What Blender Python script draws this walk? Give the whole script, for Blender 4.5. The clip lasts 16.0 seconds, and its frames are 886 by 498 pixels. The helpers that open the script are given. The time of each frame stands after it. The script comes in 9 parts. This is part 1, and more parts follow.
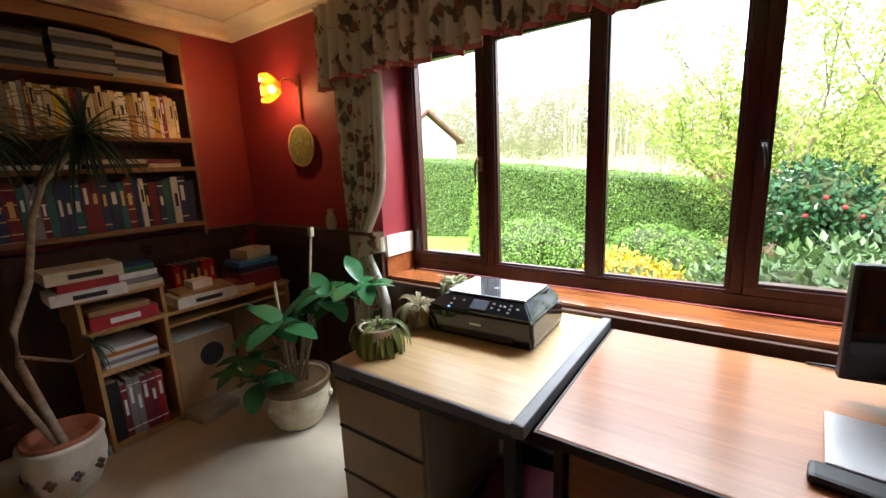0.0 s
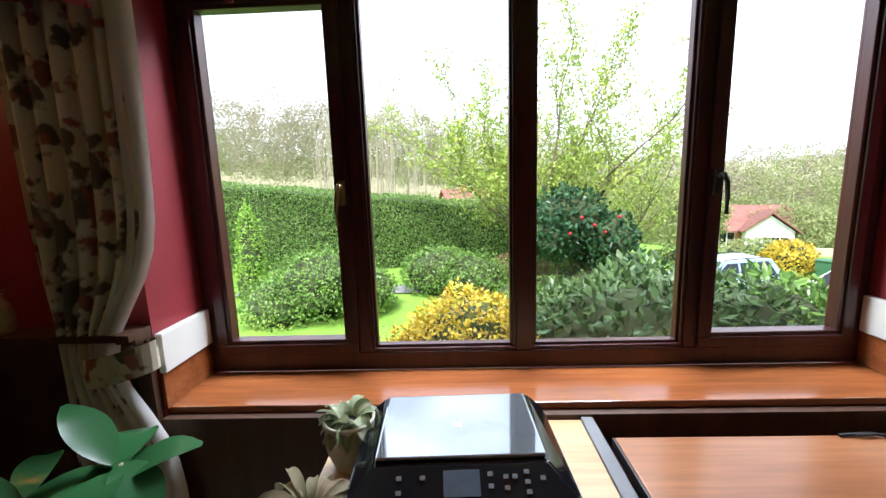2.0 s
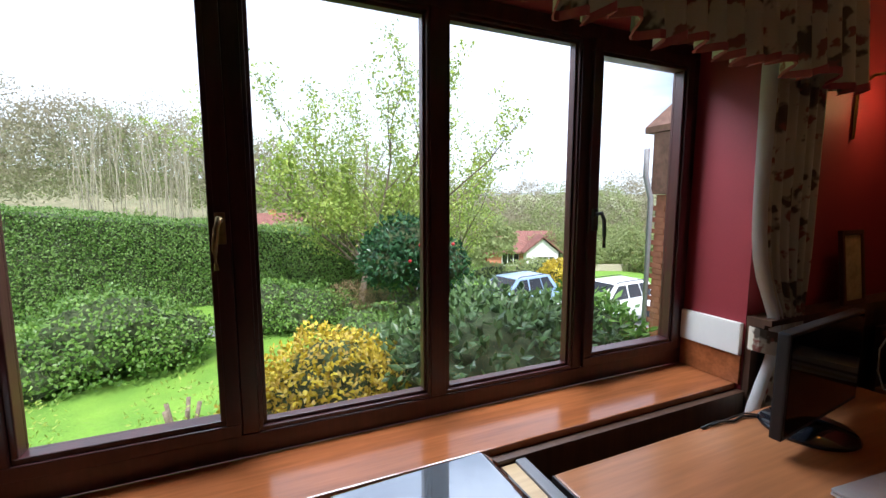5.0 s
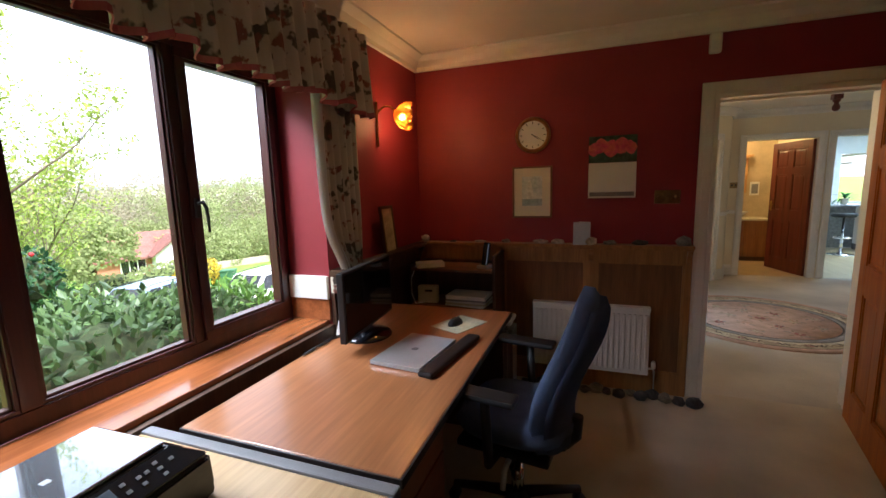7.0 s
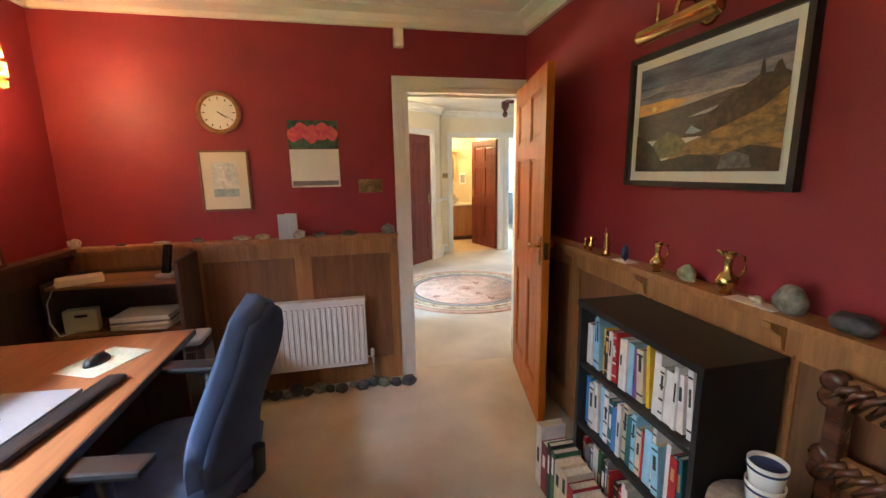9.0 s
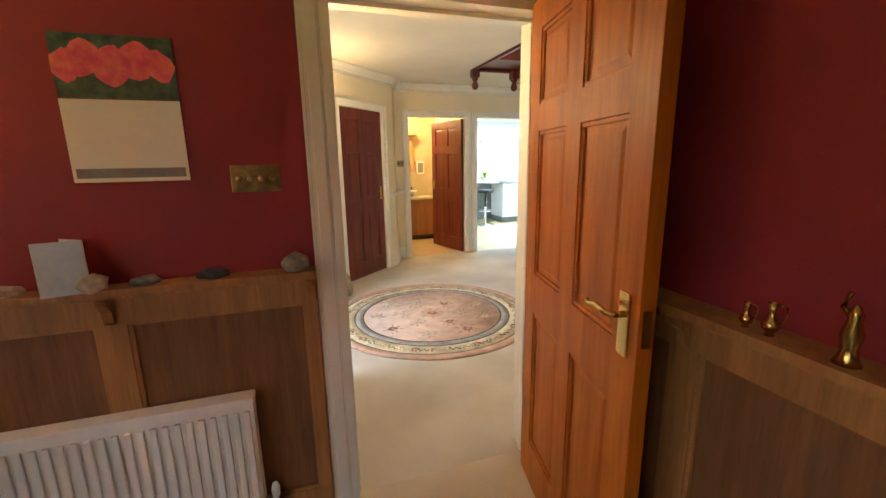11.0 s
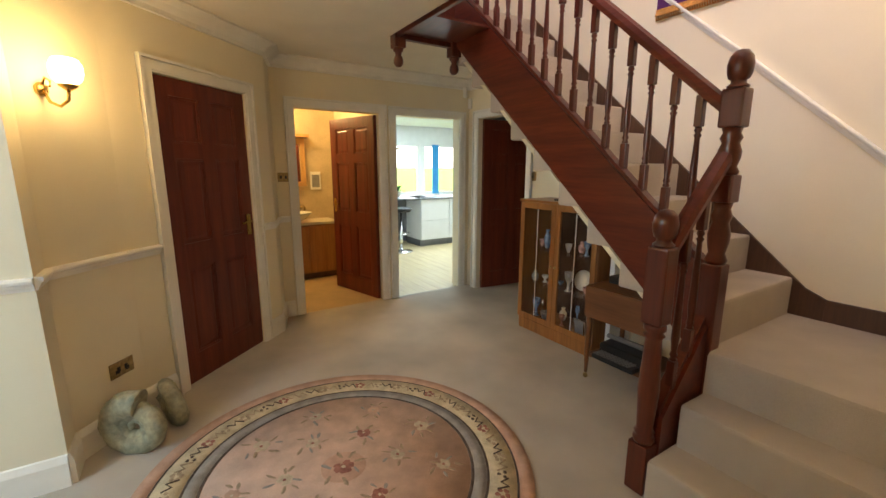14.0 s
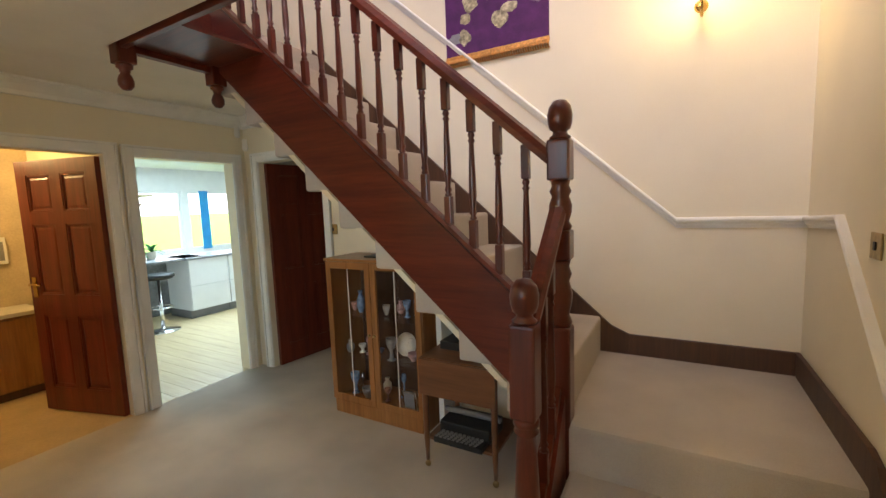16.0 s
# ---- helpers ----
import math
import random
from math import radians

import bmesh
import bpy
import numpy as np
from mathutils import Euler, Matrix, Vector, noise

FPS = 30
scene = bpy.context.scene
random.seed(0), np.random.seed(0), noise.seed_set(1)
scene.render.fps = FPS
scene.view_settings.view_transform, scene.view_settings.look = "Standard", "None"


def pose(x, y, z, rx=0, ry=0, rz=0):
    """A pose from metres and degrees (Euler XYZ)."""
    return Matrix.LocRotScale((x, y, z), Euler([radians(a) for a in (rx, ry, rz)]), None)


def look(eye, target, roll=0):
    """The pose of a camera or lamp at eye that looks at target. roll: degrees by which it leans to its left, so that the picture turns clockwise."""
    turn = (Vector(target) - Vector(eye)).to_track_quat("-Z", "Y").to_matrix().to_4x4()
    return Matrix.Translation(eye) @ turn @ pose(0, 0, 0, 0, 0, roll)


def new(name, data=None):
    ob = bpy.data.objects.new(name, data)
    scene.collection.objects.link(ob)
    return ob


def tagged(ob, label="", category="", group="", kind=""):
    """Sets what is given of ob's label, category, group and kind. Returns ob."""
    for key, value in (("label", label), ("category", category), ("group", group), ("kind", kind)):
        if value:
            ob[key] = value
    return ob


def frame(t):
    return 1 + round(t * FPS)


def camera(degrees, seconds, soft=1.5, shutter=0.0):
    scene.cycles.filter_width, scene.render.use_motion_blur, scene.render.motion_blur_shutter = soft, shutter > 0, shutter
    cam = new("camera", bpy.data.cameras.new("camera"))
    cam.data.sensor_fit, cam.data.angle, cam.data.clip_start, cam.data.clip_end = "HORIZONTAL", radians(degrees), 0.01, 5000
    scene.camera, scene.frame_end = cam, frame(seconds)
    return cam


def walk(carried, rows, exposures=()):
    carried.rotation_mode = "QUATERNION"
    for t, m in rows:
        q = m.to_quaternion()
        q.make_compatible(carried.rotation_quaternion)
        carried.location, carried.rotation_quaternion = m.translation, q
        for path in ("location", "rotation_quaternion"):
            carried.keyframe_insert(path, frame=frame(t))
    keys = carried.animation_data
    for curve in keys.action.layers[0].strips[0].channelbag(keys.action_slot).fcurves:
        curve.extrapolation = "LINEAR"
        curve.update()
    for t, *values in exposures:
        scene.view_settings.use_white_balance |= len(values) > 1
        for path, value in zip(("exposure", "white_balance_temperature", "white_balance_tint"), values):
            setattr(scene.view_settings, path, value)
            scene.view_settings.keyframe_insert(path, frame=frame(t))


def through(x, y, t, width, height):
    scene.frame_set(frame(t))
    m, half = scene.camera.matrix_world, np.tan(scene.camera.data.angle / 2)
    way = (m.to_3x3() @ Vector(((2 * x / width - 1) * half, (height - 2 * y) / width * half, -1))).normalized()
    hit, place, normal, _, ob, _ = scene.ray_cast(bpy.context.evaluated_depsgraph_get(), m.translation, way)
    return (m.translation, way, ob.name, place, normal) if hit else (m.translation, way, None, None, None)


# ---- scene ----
cam = camera(93.6, 16.0)
PATH = [
    (0, (0.313, 0.399, 1.392), (-0.836, 1.99, 1.006), -2.5),
    (0.5, (0.087, 0.551, 1.403), (-0.853, 2.284, 1.067), -1.0),
    (1, (-0.17, 0.68, 1.405), (-0.813, 2.543, 1.066), -1.3),
    (1.5, (-0.348, 0.812, 1.421), (-0.675, 2.757, 1.086), -2.0),
    (2, (-0.471, 1.009, 1.437), (-0.539, 2.98, 1.104), -1.8),
    (2.5, (-0.583, 1.14, 1.443), (-0.392, 3.108, 1.142), -1.3),
    (3, (-0.708, 1.205, 1.468), (-0.301, 3.147, 1.213), -0.8),
    (3.2, (-0.727, 1.206, 1.468), (-0.269, 3.14, 1.248), -0.8),
    (5.3, (-0.751, 1.205, 1.467), (0.165, 2.967, 1.227), -0.3),
    (5.5, (-0.739, 1.171, 1.465), (0.281, 2.873, 1.216), -0.6),
    (6, (-0.782, 1.024, 1.453), (0.56, 2.483, 1.184), -1.0),
    (6.5, (-0.834, 0.886, 1.444), (0.807, 1.998, 1.177), -1.6),
    (7, (-0.91, 0.835, 1.456), (0.946, 1.52, 1.163), -1.7),
    (7.5, (-0.953, 0.79, 1.463), (1.002, 1.065, 1.139), -1.6),
    (8, (-0.942, 0.741, 1.449), (1.028, 0.692, 1.104), -1.5),
    (8.5, (-0.829, 0.64, 1.439), (1.119, 0.365, 1.076), -1.2),
    (9, (-0.651, 0.533, 1.44), (1.269, 0.112, 1.071), -1.0),
    (9.2, (-0.542, 0.497, 1.42), (1.372, 0.042, 1.059), -0.8),
    (11.5, (0.953, 0.178, 1.402), (2.798, -0.461, 0.971), -0.8),
    (12, (1.261, 0.08, 1.433), (3.107, -0.553, 0.998), -0.4),
    (12.5, (1.603, 0.031, 1.426), (3.43, -0.669, 1.012), -1.3),
    (12.9, (1.833, -0.017, 1.417), (3.638, -0.776, 1.011), -1.4),
    (13, (1.882, -0.041, 1.415), (3.683, -0.809, 1.006), -1.4),
    (13.5, (2.131, -0.162, 1.441), (3.899, -1.003, 1.034), -0.2),
    (14, (2.365, -0.252, 1.45), (4.024, -1.301, 1.065), 0.1),
    (14.5, (2.566, -0.355, 1.478), (4.031, -1.674, 1.14), -0.9),
    (14.9, (2.678, -0.46, 1.492), (4.021, -1.912, 1.194), -1.2),
    (15, (2.685, -0.485, 1.481), (4.006, -1.961, 1.207), -1.2),
    (15.5, (2.778, -0.578, 1.527), (3.96, -2.177, 1.309), -1.4),
    (16, (2.858, -0.588, 1.541), (3.835, -2.32, 1.328), -2.1),
]
walk(cam, [(t, look(eye, target, roll)) for t, eye, target, roll in PATH],
     exposures=[(0, 1.8, 6200, 10), (1.5, 1.1, 6100, 11), (3.2, 0.6, 5800, 13), (4.5, 0.35, 5800, 13), (5.3, 0.2, 5800, 13), (5.8, 0.0, 5800, 13), (6.3, 0.25, 5900, 13), (7.0, 1.2, 5900, 14), (7.6, 1.9, 5500, 11), (8.5, 3.05, 5300, 10), (9.2, 3.1, 5400, 11), (10.5, 2.7, 5800, 12), (11.5, 2.45, 6800, 12), (12.5, 1.75, 7100, 13), (13.5, 1.55, 7200, 14), (15.0, 1.75, 6900, 12), (16, 1.55, 6600, 11)])


# ---- world, sun, large lights ----
world = bpy.data.worlds.new("sky")
scene.world = world
world.use_nodes = True
wn, wl = world.node_tree.nodes, world.node_tree.links
wn.clear()
w_out, w_bg = wn.new("ShaderNodeOutputWorld"), wn.new("ShaderNodeBackground")
w_sky, w_mix, w_tex = wn.new("ShaderNodeTexSky"), wn.new("ShaderNodeMix"), wn.new("ShaderNodeTexCoord")
w_cloud, w_ramp, w_map = wn.new("ShaderNodeTexNoise"), wn.new("ShaderNodeValToRGB"), wn.new("ShaderNodeMapping")
w_sky.sky_type, w_sky.sun_disc = "NISHITA", False
w_sky.sun_elevation, w_sky.sun_rotation = radians(57), radians(192)
w_sky.air_density, w_sky.dust_density = 1.0, 2.0
w_bg.inputs["Strength"].default_value = 0.15
w_mix.data_type = "RGBA"
w_cloud.inputs["Scale"].default_value, w_cloud.inputs["Detail"].default_value = 1.6, 6.0
w_map.inputs["Scale"].default_value = (1.0, 1.0, 3.2)
w_ramp.color_ramp.elements[0].position, w_ramp.color_ramp.elements[1].position = 0.30, 0.56
wl.new(w_tex.outputs["Generated"], w_map.inputs["Vector"])
wl.new(w_map.outputs["Vector"], w_cloud.inputs["Vector"])
wl.new(w_cloud.outputs["Fac"], w_ramp.inputs["Fac"])
wl.new(w_ramp.outputs["Color"], w_mix.inputs["Factor"])
wl.new(w_sky.outputs["Color"], w_mix.inputs["A"])
w_mix.inputs["B"].default_value = (8.8, 9.2, 9.8, 1)
wl.new(w_mix.outputs["Result"], w_bg.inputs["Color"])
wl.new(w_bg.outputs["Background"], w_out.inputs["Surface"])


def lamp(name, kind, m, watts, colour, size=0.1, size_y=None, angle=None):
    data = bpy.data.lights.new(name, kind)
    data.energy, data.color = watts, colour
    if kind == "AREA":
        data.shape, data.size, data.size_y = "RECTANGLE", size, size_y or size
    elif kind == "SUN":
        data.angle = radians(angle)
    else:
        data.shadow_soft_size = size
    ob = new(name, data)
    ob.matrix_world = m
    return ob


lamp("sun", "SUN", look((0, 0, 9), (1.2, 5.8, 0)), 5.0, (1.0, 0.95, 0.86), angle=10)
# added area lamps that stand in for daylight; none sits in a window opening
# unseen fill facing down from the kitchen ceiling
lamp("kitchen_daylight_fill", "AREA", look((9.2, -4.4, 2.38), (9.2, -4.41, 0)), 56, (0.62, 0.84, 1.0), 2.0, 1.6)
# extra skylight, hung out of view outside and above the study window
lamp("study_daylight_fill", "AREA", look((-0.24, 3.05, 2.95), (-0.24, 1.4, 0.9)), 120, (0.90, 0.96, 1.0), 2.1, 0.9)
lamp("dining_daylight", "AREA", look((3.7, 2.35, 1.9), (4.6, 0.6, 0.9)), 28, (0.62, 0.82, 1.0), 1.6, 1.3)
lamp("upstairs_daylight", "AREA", look((3.4, -0.4, 4.4), (3.6, -3.2, 2.6)), 29, (0.84, 0.80, 1.0), 1.6, 1.2)


# ---- materials ----
def material(name, colour, rough=0.6, metal=0.0, vary=0.12, scale=6.0, bump=0.0, bump_scale=60.0, second=None, spec=0.5, coat=0.0, stretch=(1, 1, 1), rand=0.0):
    """Principled surface with two scales of colour variation and a fine bump."""
    m = bpy.data.materials.new(name)
    m.use_nodes = True
    n, l = m.node_tree.nodes, m.node_tree.links
    b = n["Principled BSDF"]
    b.inputs["Roughness"].default_value, b.inputs["Metallic"].default_value = rough, metal
    b.inputs["Specular IOR Level"].default_value, b.inputs["Coat Weight"].default_value = spec, coat
    b.inputs["Coat Roughness"].default_value = 0.12
    tex, mp = n.new("ShaderNodeTexCoord"), n.new("ShaderNodeMapping")
    mp.inputs["Scale"].default_value = stretch
    l.new(tex.outputs["Object"], mp.inputs["Vector"])
    big, small = n.new("ShaderNodeTexNoise"), n.new("ShaderNodeTexNoise")
    big.inputs["Scale"].default_value, big.inputs["Detail"].default_value = scale, 4
    small.inputs["Scale"].default_value, small.inputs["Detail"].default_value = bump_scale, 3
    for t in (big, small):
        l.new(mp.outputs["Vector"], t.inputs["Vector"])
    ramp = n.new("ShaderNodeValToRGB")
    lo = [c * (1 - vary) for c in colour] if second is None else second
    hi = [min(1, c * (1 + vary)) for c in colour] if second is None else colour
    ramp.color_ramp.elements[0].color, ramp.color_ramp.elements[1].color = (*lo, 1), (*hi, 1)
    ramp.color_ramp.elements[0].position, ramp.color_ramp.elements[1].position = 0.32, 0.68
    l.new(big.outputs["Fac"], ramp.inputs["Fac"])
    mix = n.new("ShaderNodeMix")
    mix.data_type, mix.blend_type = "RGBA", "OVERLAY"
    mix.inputs["Factor"].default_value = min(0.6, vary * 1.6)
    l.new(ramp.outputs["Color"], mix.inputs["A"])
    l.new(small.outputs["Fac"], mix.inputs["B"])
    last = mix.outputs["Result"]
    if rand:
        info, hsv, mul = n.new("ShaderNodeObjectInfo"), n.new("ShaderNodeHueSaturation"), n.new("ShaderNodeMapRange")
        mul.inputs["To Min"].default_value, mul.inputs["To Max"].default_value = 1 - rand, 1 + rand
        l.new(info.outputs["Random"], mul.inputs["Value"])
        l.new(mul.outputs["Result"], hsv.inputs["Value"])
        l.new(last, hsv.inputs["Color"])
        last = hsv.outputs["Color"]
    l.new(last, b.inputs["Base Color"])
    if bump:
        bp = n.new("ShaderNodeBump")
        bp.inputs["Strength"].default_value, bp.inputs["Distance"].default_value = bump, 0.004
        l.new(small.outputs["Fac"], bp.inputs["Height"])
        l.new(bp.outputs["Normal"], b.inputs["Normal"])
    return m


def wood(name, light, dark, rough=0.4, axis=0, coat=0.15, fine=26.0, gloss=0.5):
    """Timber with grain along one axis."""
    s = [1.0, 1.0, 1.0]
    s[axis] = 0.07
    return material(name, light, rough, 0, 0.22, fine, 0.10, fine * 5, second=dark, coat=coat, stretch=tuple(s), spec=gloss)


def leafy(name, colour, second, rough=0.45, through=0.25):
    """Foliage whose single leaves differ, with a little light coming through."""
    m = bpy.data.materials.new(name)
    m.use_nodes = True
    n, l = m.node_tree.nodes, m.node_tree.links
    b = n["Principled BSDF"]
    b.inputs["Roughness"].default_value = rough
    geo, ramp = n.new("ShaderNodeNewGeometry"), n.new("ShaderNodeValToRGB")
    ramp.color_ramp.elements[0].color, ramp.color_ramp.elements[1].color = (*second, 1), (*colour, 1)
    l.new(geo.outputs["Random Per Island"], ramp.inputs["Fac"])
    l.new(ramp.outputs["Color"], b.inputs["Base Color"])
    b.inputs["Transmission Weight"].default_value = 0.0
    b.inputs["Subsurface Weight"].default_value = 0.0
    tr, ad = n.new("ShaderNodeBsdfTranslucent"), n.new("ShaderNodeMixShader")
    ad.inputs["Fac"].default_value = through
    l.new(ramp.outputs["Color"], tr.inputs["Color"])
    l.new(b.outputs["BSDF"], ad.inputs[1])
    l.new(tr.outputs["BSDF"], ad.inputs[2])
    l.new(ad.outputs["Shader"], n["Material Output"].inputs["Surface"])
    return m


def glow(name, colour, strength):
    m = bpy.data.materials.new(name)
    m.use_nodes = True
    b = m.node_tree.nodes["Principled BSDF"]
    b.inputs["Base Color"].default_value = (*colour, 1)
    b.inputs["Emission Color"].default_value = (*colour, 1)
    b.inputs["Emission Strength"].default_value = strength
    return m


def clear_glass(name, tint=(1, 1, 1), rough=0.0):
    """Thin pane: mostly clear, with a mirror's sheen at a slant."""
    m = bpy.data.materials.new(name)
    m.use_nodes = True
    n, l = m.node_tree.nodes, m.node_tree.links
    tr, gl, mx, fr, pw, mr = n.new("ShaderNodeBsdfTransparent"), n.new("ShaderNodeBsdfGlossy"), n.new("ShaderNodeMixShader"), n.new("ShaderNodeLayerWeight"), n.new("ShaderNodeMath"), n.new("ShaderNodeMapRange")
    tr.inputs["Color"].default_value = (*tint, 1)
    gl.inputs["Roughness"].default_value = rough
    pw.operation = "POWER"
    pw.inputs[1].default_value = 4.0
    mr.inputs["To Min"].default_value, mr.inputs["To Max"].default_value = 0.015, 0.40
    l.new(fr.outputs["Facing"], pw.inputs[0])
    l.new(pw.outputs["Value"], mr.inputs["Value"])
    l.new(mr.outputs["Result"], mx.inputs["Fac"])
    l.new(tr.outputs["BSDF"], mx.inputs[1])
    l.new(gl.outputs["BSDF"], mx.inputs[2])
    l.new(mx.outputs["Shader"], n["Material Output"].inputs["Surface"])
    return m


RED = material("red_wall_paint", (0.26, 0.022, 0.031), 0.58, vary=0.10, scale=3, bump=0.10, bump_scale=260)
CREAM = material("cream_wall_paint", (0.80, 0.72, 0.54), 0.7, vary=0.04, scale=2, bump=0.08, bump_scale=220)
WHITE = material("white_gloss_paint", (0.82, 0.80, 0.74), 0.32, vary=0.04, scale=5, bump=0.03)
CEIL = material("ceiling_paint", (0.80, 0.76, 0.67), 0.75, vary=0.04, scale=3, bump=0.12, bump_scale=90)
CARPET = material("beige_carpet", (0.55, 0.47, 0.36), 0.95, vary=0.14, scale=2.4, bump=0.9, bump_scale=420, spec=0.1)
HALL_CARPET = material("grey_beige_carpet", (0.54, 0.48, 0.41), 0.95, vary=0.16, scale=1.7, bump=0.9, bump_scale=420, spec=0.1)
FRAME_WOOD = wood("mahogany_window_frame", (0.060, 0.015, 0.013), (0.032, 0.009, 0.009), 0.33, 2)
SILL_WOOD = wood("orange_varnished_sill", (0.36, 0.115, 0.035), (0.25, 0.075, 0.024), 0.20, 0, 0.6, 18)
PANEL_WOOD = wood("oak_panelling", (0.44, 0.215, 0.068), (0.31, 0.14, 0.045), 0.5, 2, 0.1, 20)
# dark timber, and also the shaded copy of the oak panelling
DARK_WOOD_AND_SHADE = wood("dark_wood_and_shaded_panelling", (0.10, 0.045, 0.022), (0.06, 0.026, 0.014), 0.5, 2, 0.1, 20)
DOOR_ORANGE = wood("varnished_door_wood", (0.46, 0.135, 0.006), (0.34, 0.085, 0.004), 0.42, 2, 0.05, 16, 0.20)
DOOR_RED = wood("mahogany_door_wood", (0.17, 0.030, 0.014), (0.105, 0.018, 0.009), 0.36, 2, 0.12, 16, 0.35)
STAIR_WOOD = wood("mahogany_stair_wood", (0.145, 0.027, 0.013), (0.085, 0.016, 0.009), 0.33, 0, 0.12, 16, 0.35)
STAIR_WOOD_V = wood("mahogany_turned_wood", (0.120, 0.024, 0.012), (0.070, 0.014, 0.008), 0.28, 2, 0.25, 16, 0.4)
DESK_WOOD = wood("cherry_laminate", (0.40, 0.165, 0.065), (0.31, 0.115, 0.042), 0.30, 0, 0.25, 12)
TAN_WOOD = wood("pale_beech_laminate", (0.60, 0.42, 0.22), (0.52, 0.35, 0.17), 0.32, 0, 0.25, 10)
PINE = wood("honey_pine", (0.50, 0.29, 0.11), (0.40, 0.21, 0.07), 0.45, 2, 0.15, 12)
SHELF_WOOD = wood("brown_shelf_wood", (0.24, 0.115, 0.045), (0.16, 0.07, 0.028), 0.45, 1, 0.15, 14)
CAB_WOOD = wood("teak_cabinet", (0.36, 0.16, 0.05), (0.26, 0.105, 0.03), 0.38, 2, 0.25, 14)
BLACK = material("black_plastic", (0.012, 0.012, 0.013), 0.45, vary=0.3, bump=0.05, bump_scale=300)
GLOSS_BLACK = material("glossy_black_plastic", (0.008, 0.009, 0.012), 0.05, vary=0.2, spec=0.6)
GREY = material("grey_plastic", (0.17, 0.17, 0.18), 0.5, vary=0.1, bump=0.05, bump_scale=300)
SILVER = material("silver_plastic", (0.55, 0.55, 0.56), 0.3, 0.6, vary=0.05)
CHROME = material("chrome", (0.75, 0.75, 0.76), 0.12, 1.0, vary=0.04)
BRASS = material("brass", (0.62, 0.42, 0.14), 0.22, 1.0, vary=0.12, scale=14)
OLD_BRASS = material("dull_brass", (0.36, 0.27, 0.13), 0.35, 1.0, vary=0.25, scale=25)
PAPER = material("white_paper", (0.78, 0.77, 0.74), 0.8, vary=0.04)
RADIATOR = material("white_enamel", (0.78, 0.77, 0.74), 0.3, vary=0.03)
GLASS = clear_glass("window_glass")
MIRROR = material("dark_mirror", (0.85, 0.86, 0.88), 0.02, 1.0, vary=0.0)
SOIL = material("potting_soil", (0.04, 0.028, 0.018), 0.95, vary=0.4, scale=30, bump=1.0, bump_scale=120)
STONE_A = material("grey_stone", (0.20, 0.19, 0.16), 0.8, vary=0.35, scale=20, bump=0.8, bump_scale=60)
STONE_B = material("dark_stone", (0.055, 0.055, 0.06), 0.6, vary=0.4, scale=24, bump=0.6, bump_scale=50)
STONE_C = material("pale_stone", (0.44, 0.38, 0.29), 0.8, vary=0.3, scale=18, bump=0.7, bump_scale=60)


# ---- mesh helpers ----
def box(bm, x0, y0, z0, x1, y1, z1, bevel=0.0):
    """A box between two corners, its edges rounded by bevel."""
    m = Matrix.LocRotScale(((x0 + x1) / 2, (y0 + y1) / 2, (z0 + z1) / 2), None, (abs(x1 - x0), abs(y1 - y0), abs(z1 - z0)))
    made = bmesh.ops.create_cube(bm, size=1, matrix=m)["verts"]
    if bevel:
        edges = list({e for v in made for e in v.link_edges})
        bmesh.ops.bevel(bm, geom=edges, offset=bevel, segments=2, affect="EDGES", profile=0.6)
    return made


def boxes(*rows, bevel=0.0):
    bm = bmesh.new()
    for r in rows:
        box(bm, *r, bevel=bevel)
    return bm


def turned(bm, profile, at=(0, 0, 0), sides=16, m=None):
    """A turned solid from (radius, height) pairs."""
    rings = []
    for r, z in profile:
        ring = []
        for i in range(sides):
            a = 2 * math.pi * i / sides
            p = Vector((r * math.cos(a), r * math.sin(a), z))
            p = (m @ p) if m else p
            ring.append(bm.verts.new(p + Vector(at)))
        rings.append(ring)
    for a, b in zip(rings, rings[1:]):
        for i in range(sides):
            f = bm.faces.new((a[i], a[(i + 1) % sides], b[(i + 1) % sides], b[i]))
            f.smooth = True
    if profile[0][0] > 1e-4 and len(profile) > 2:
        bm.faces.new(rings[0][::-1])
    if profile[-1][0] > 1e-4 and not (profile[-2][1] == profile[-1][1] and profile[-2][0] < profile[-1][0]):
        bm.faces.new(rings[-1])
    return bm


def tube(bm, points, radius, sides=8, taper=1.0, cap=True):
    """A round rod along points; taper is the end's radius over the start's."""
    pts = [Vector(p) for p in points]
    rings = []
    for i, p in enumerate(pts):
        d = (pts[min(i + 1, len(pts) - 1)] - pts[max(i - 1, 0)]).normalized()
        u = d.cross(Vector((0, 0, 1)))
        u = u.normalized() if u.length > 1e-3 else Vector((1, 0, 0))
        v = d.cross(u).normalized()
        r = radius * (1 + (taper - 1) * i / max(1, len(pts) - 1))
        rings.append([bm.verts.new(p + r * (math.cos(2 * math.pi * k / sides) * u + math.sin(2 * math.pi * k / sides) * v)) for k in range(sides)])
    for a, b in zip(rings, rings[1:]):
        for k in range(sides):
            f = bm.faces.new((a[k], b[k], b[(k + 1) % sides], a[(k + 1) % sides]))
            f.smooth = True
    if cap:
        bm.faces.new(rings[0])
        bm.faces.new(rings[-1][::-1])
    return bm


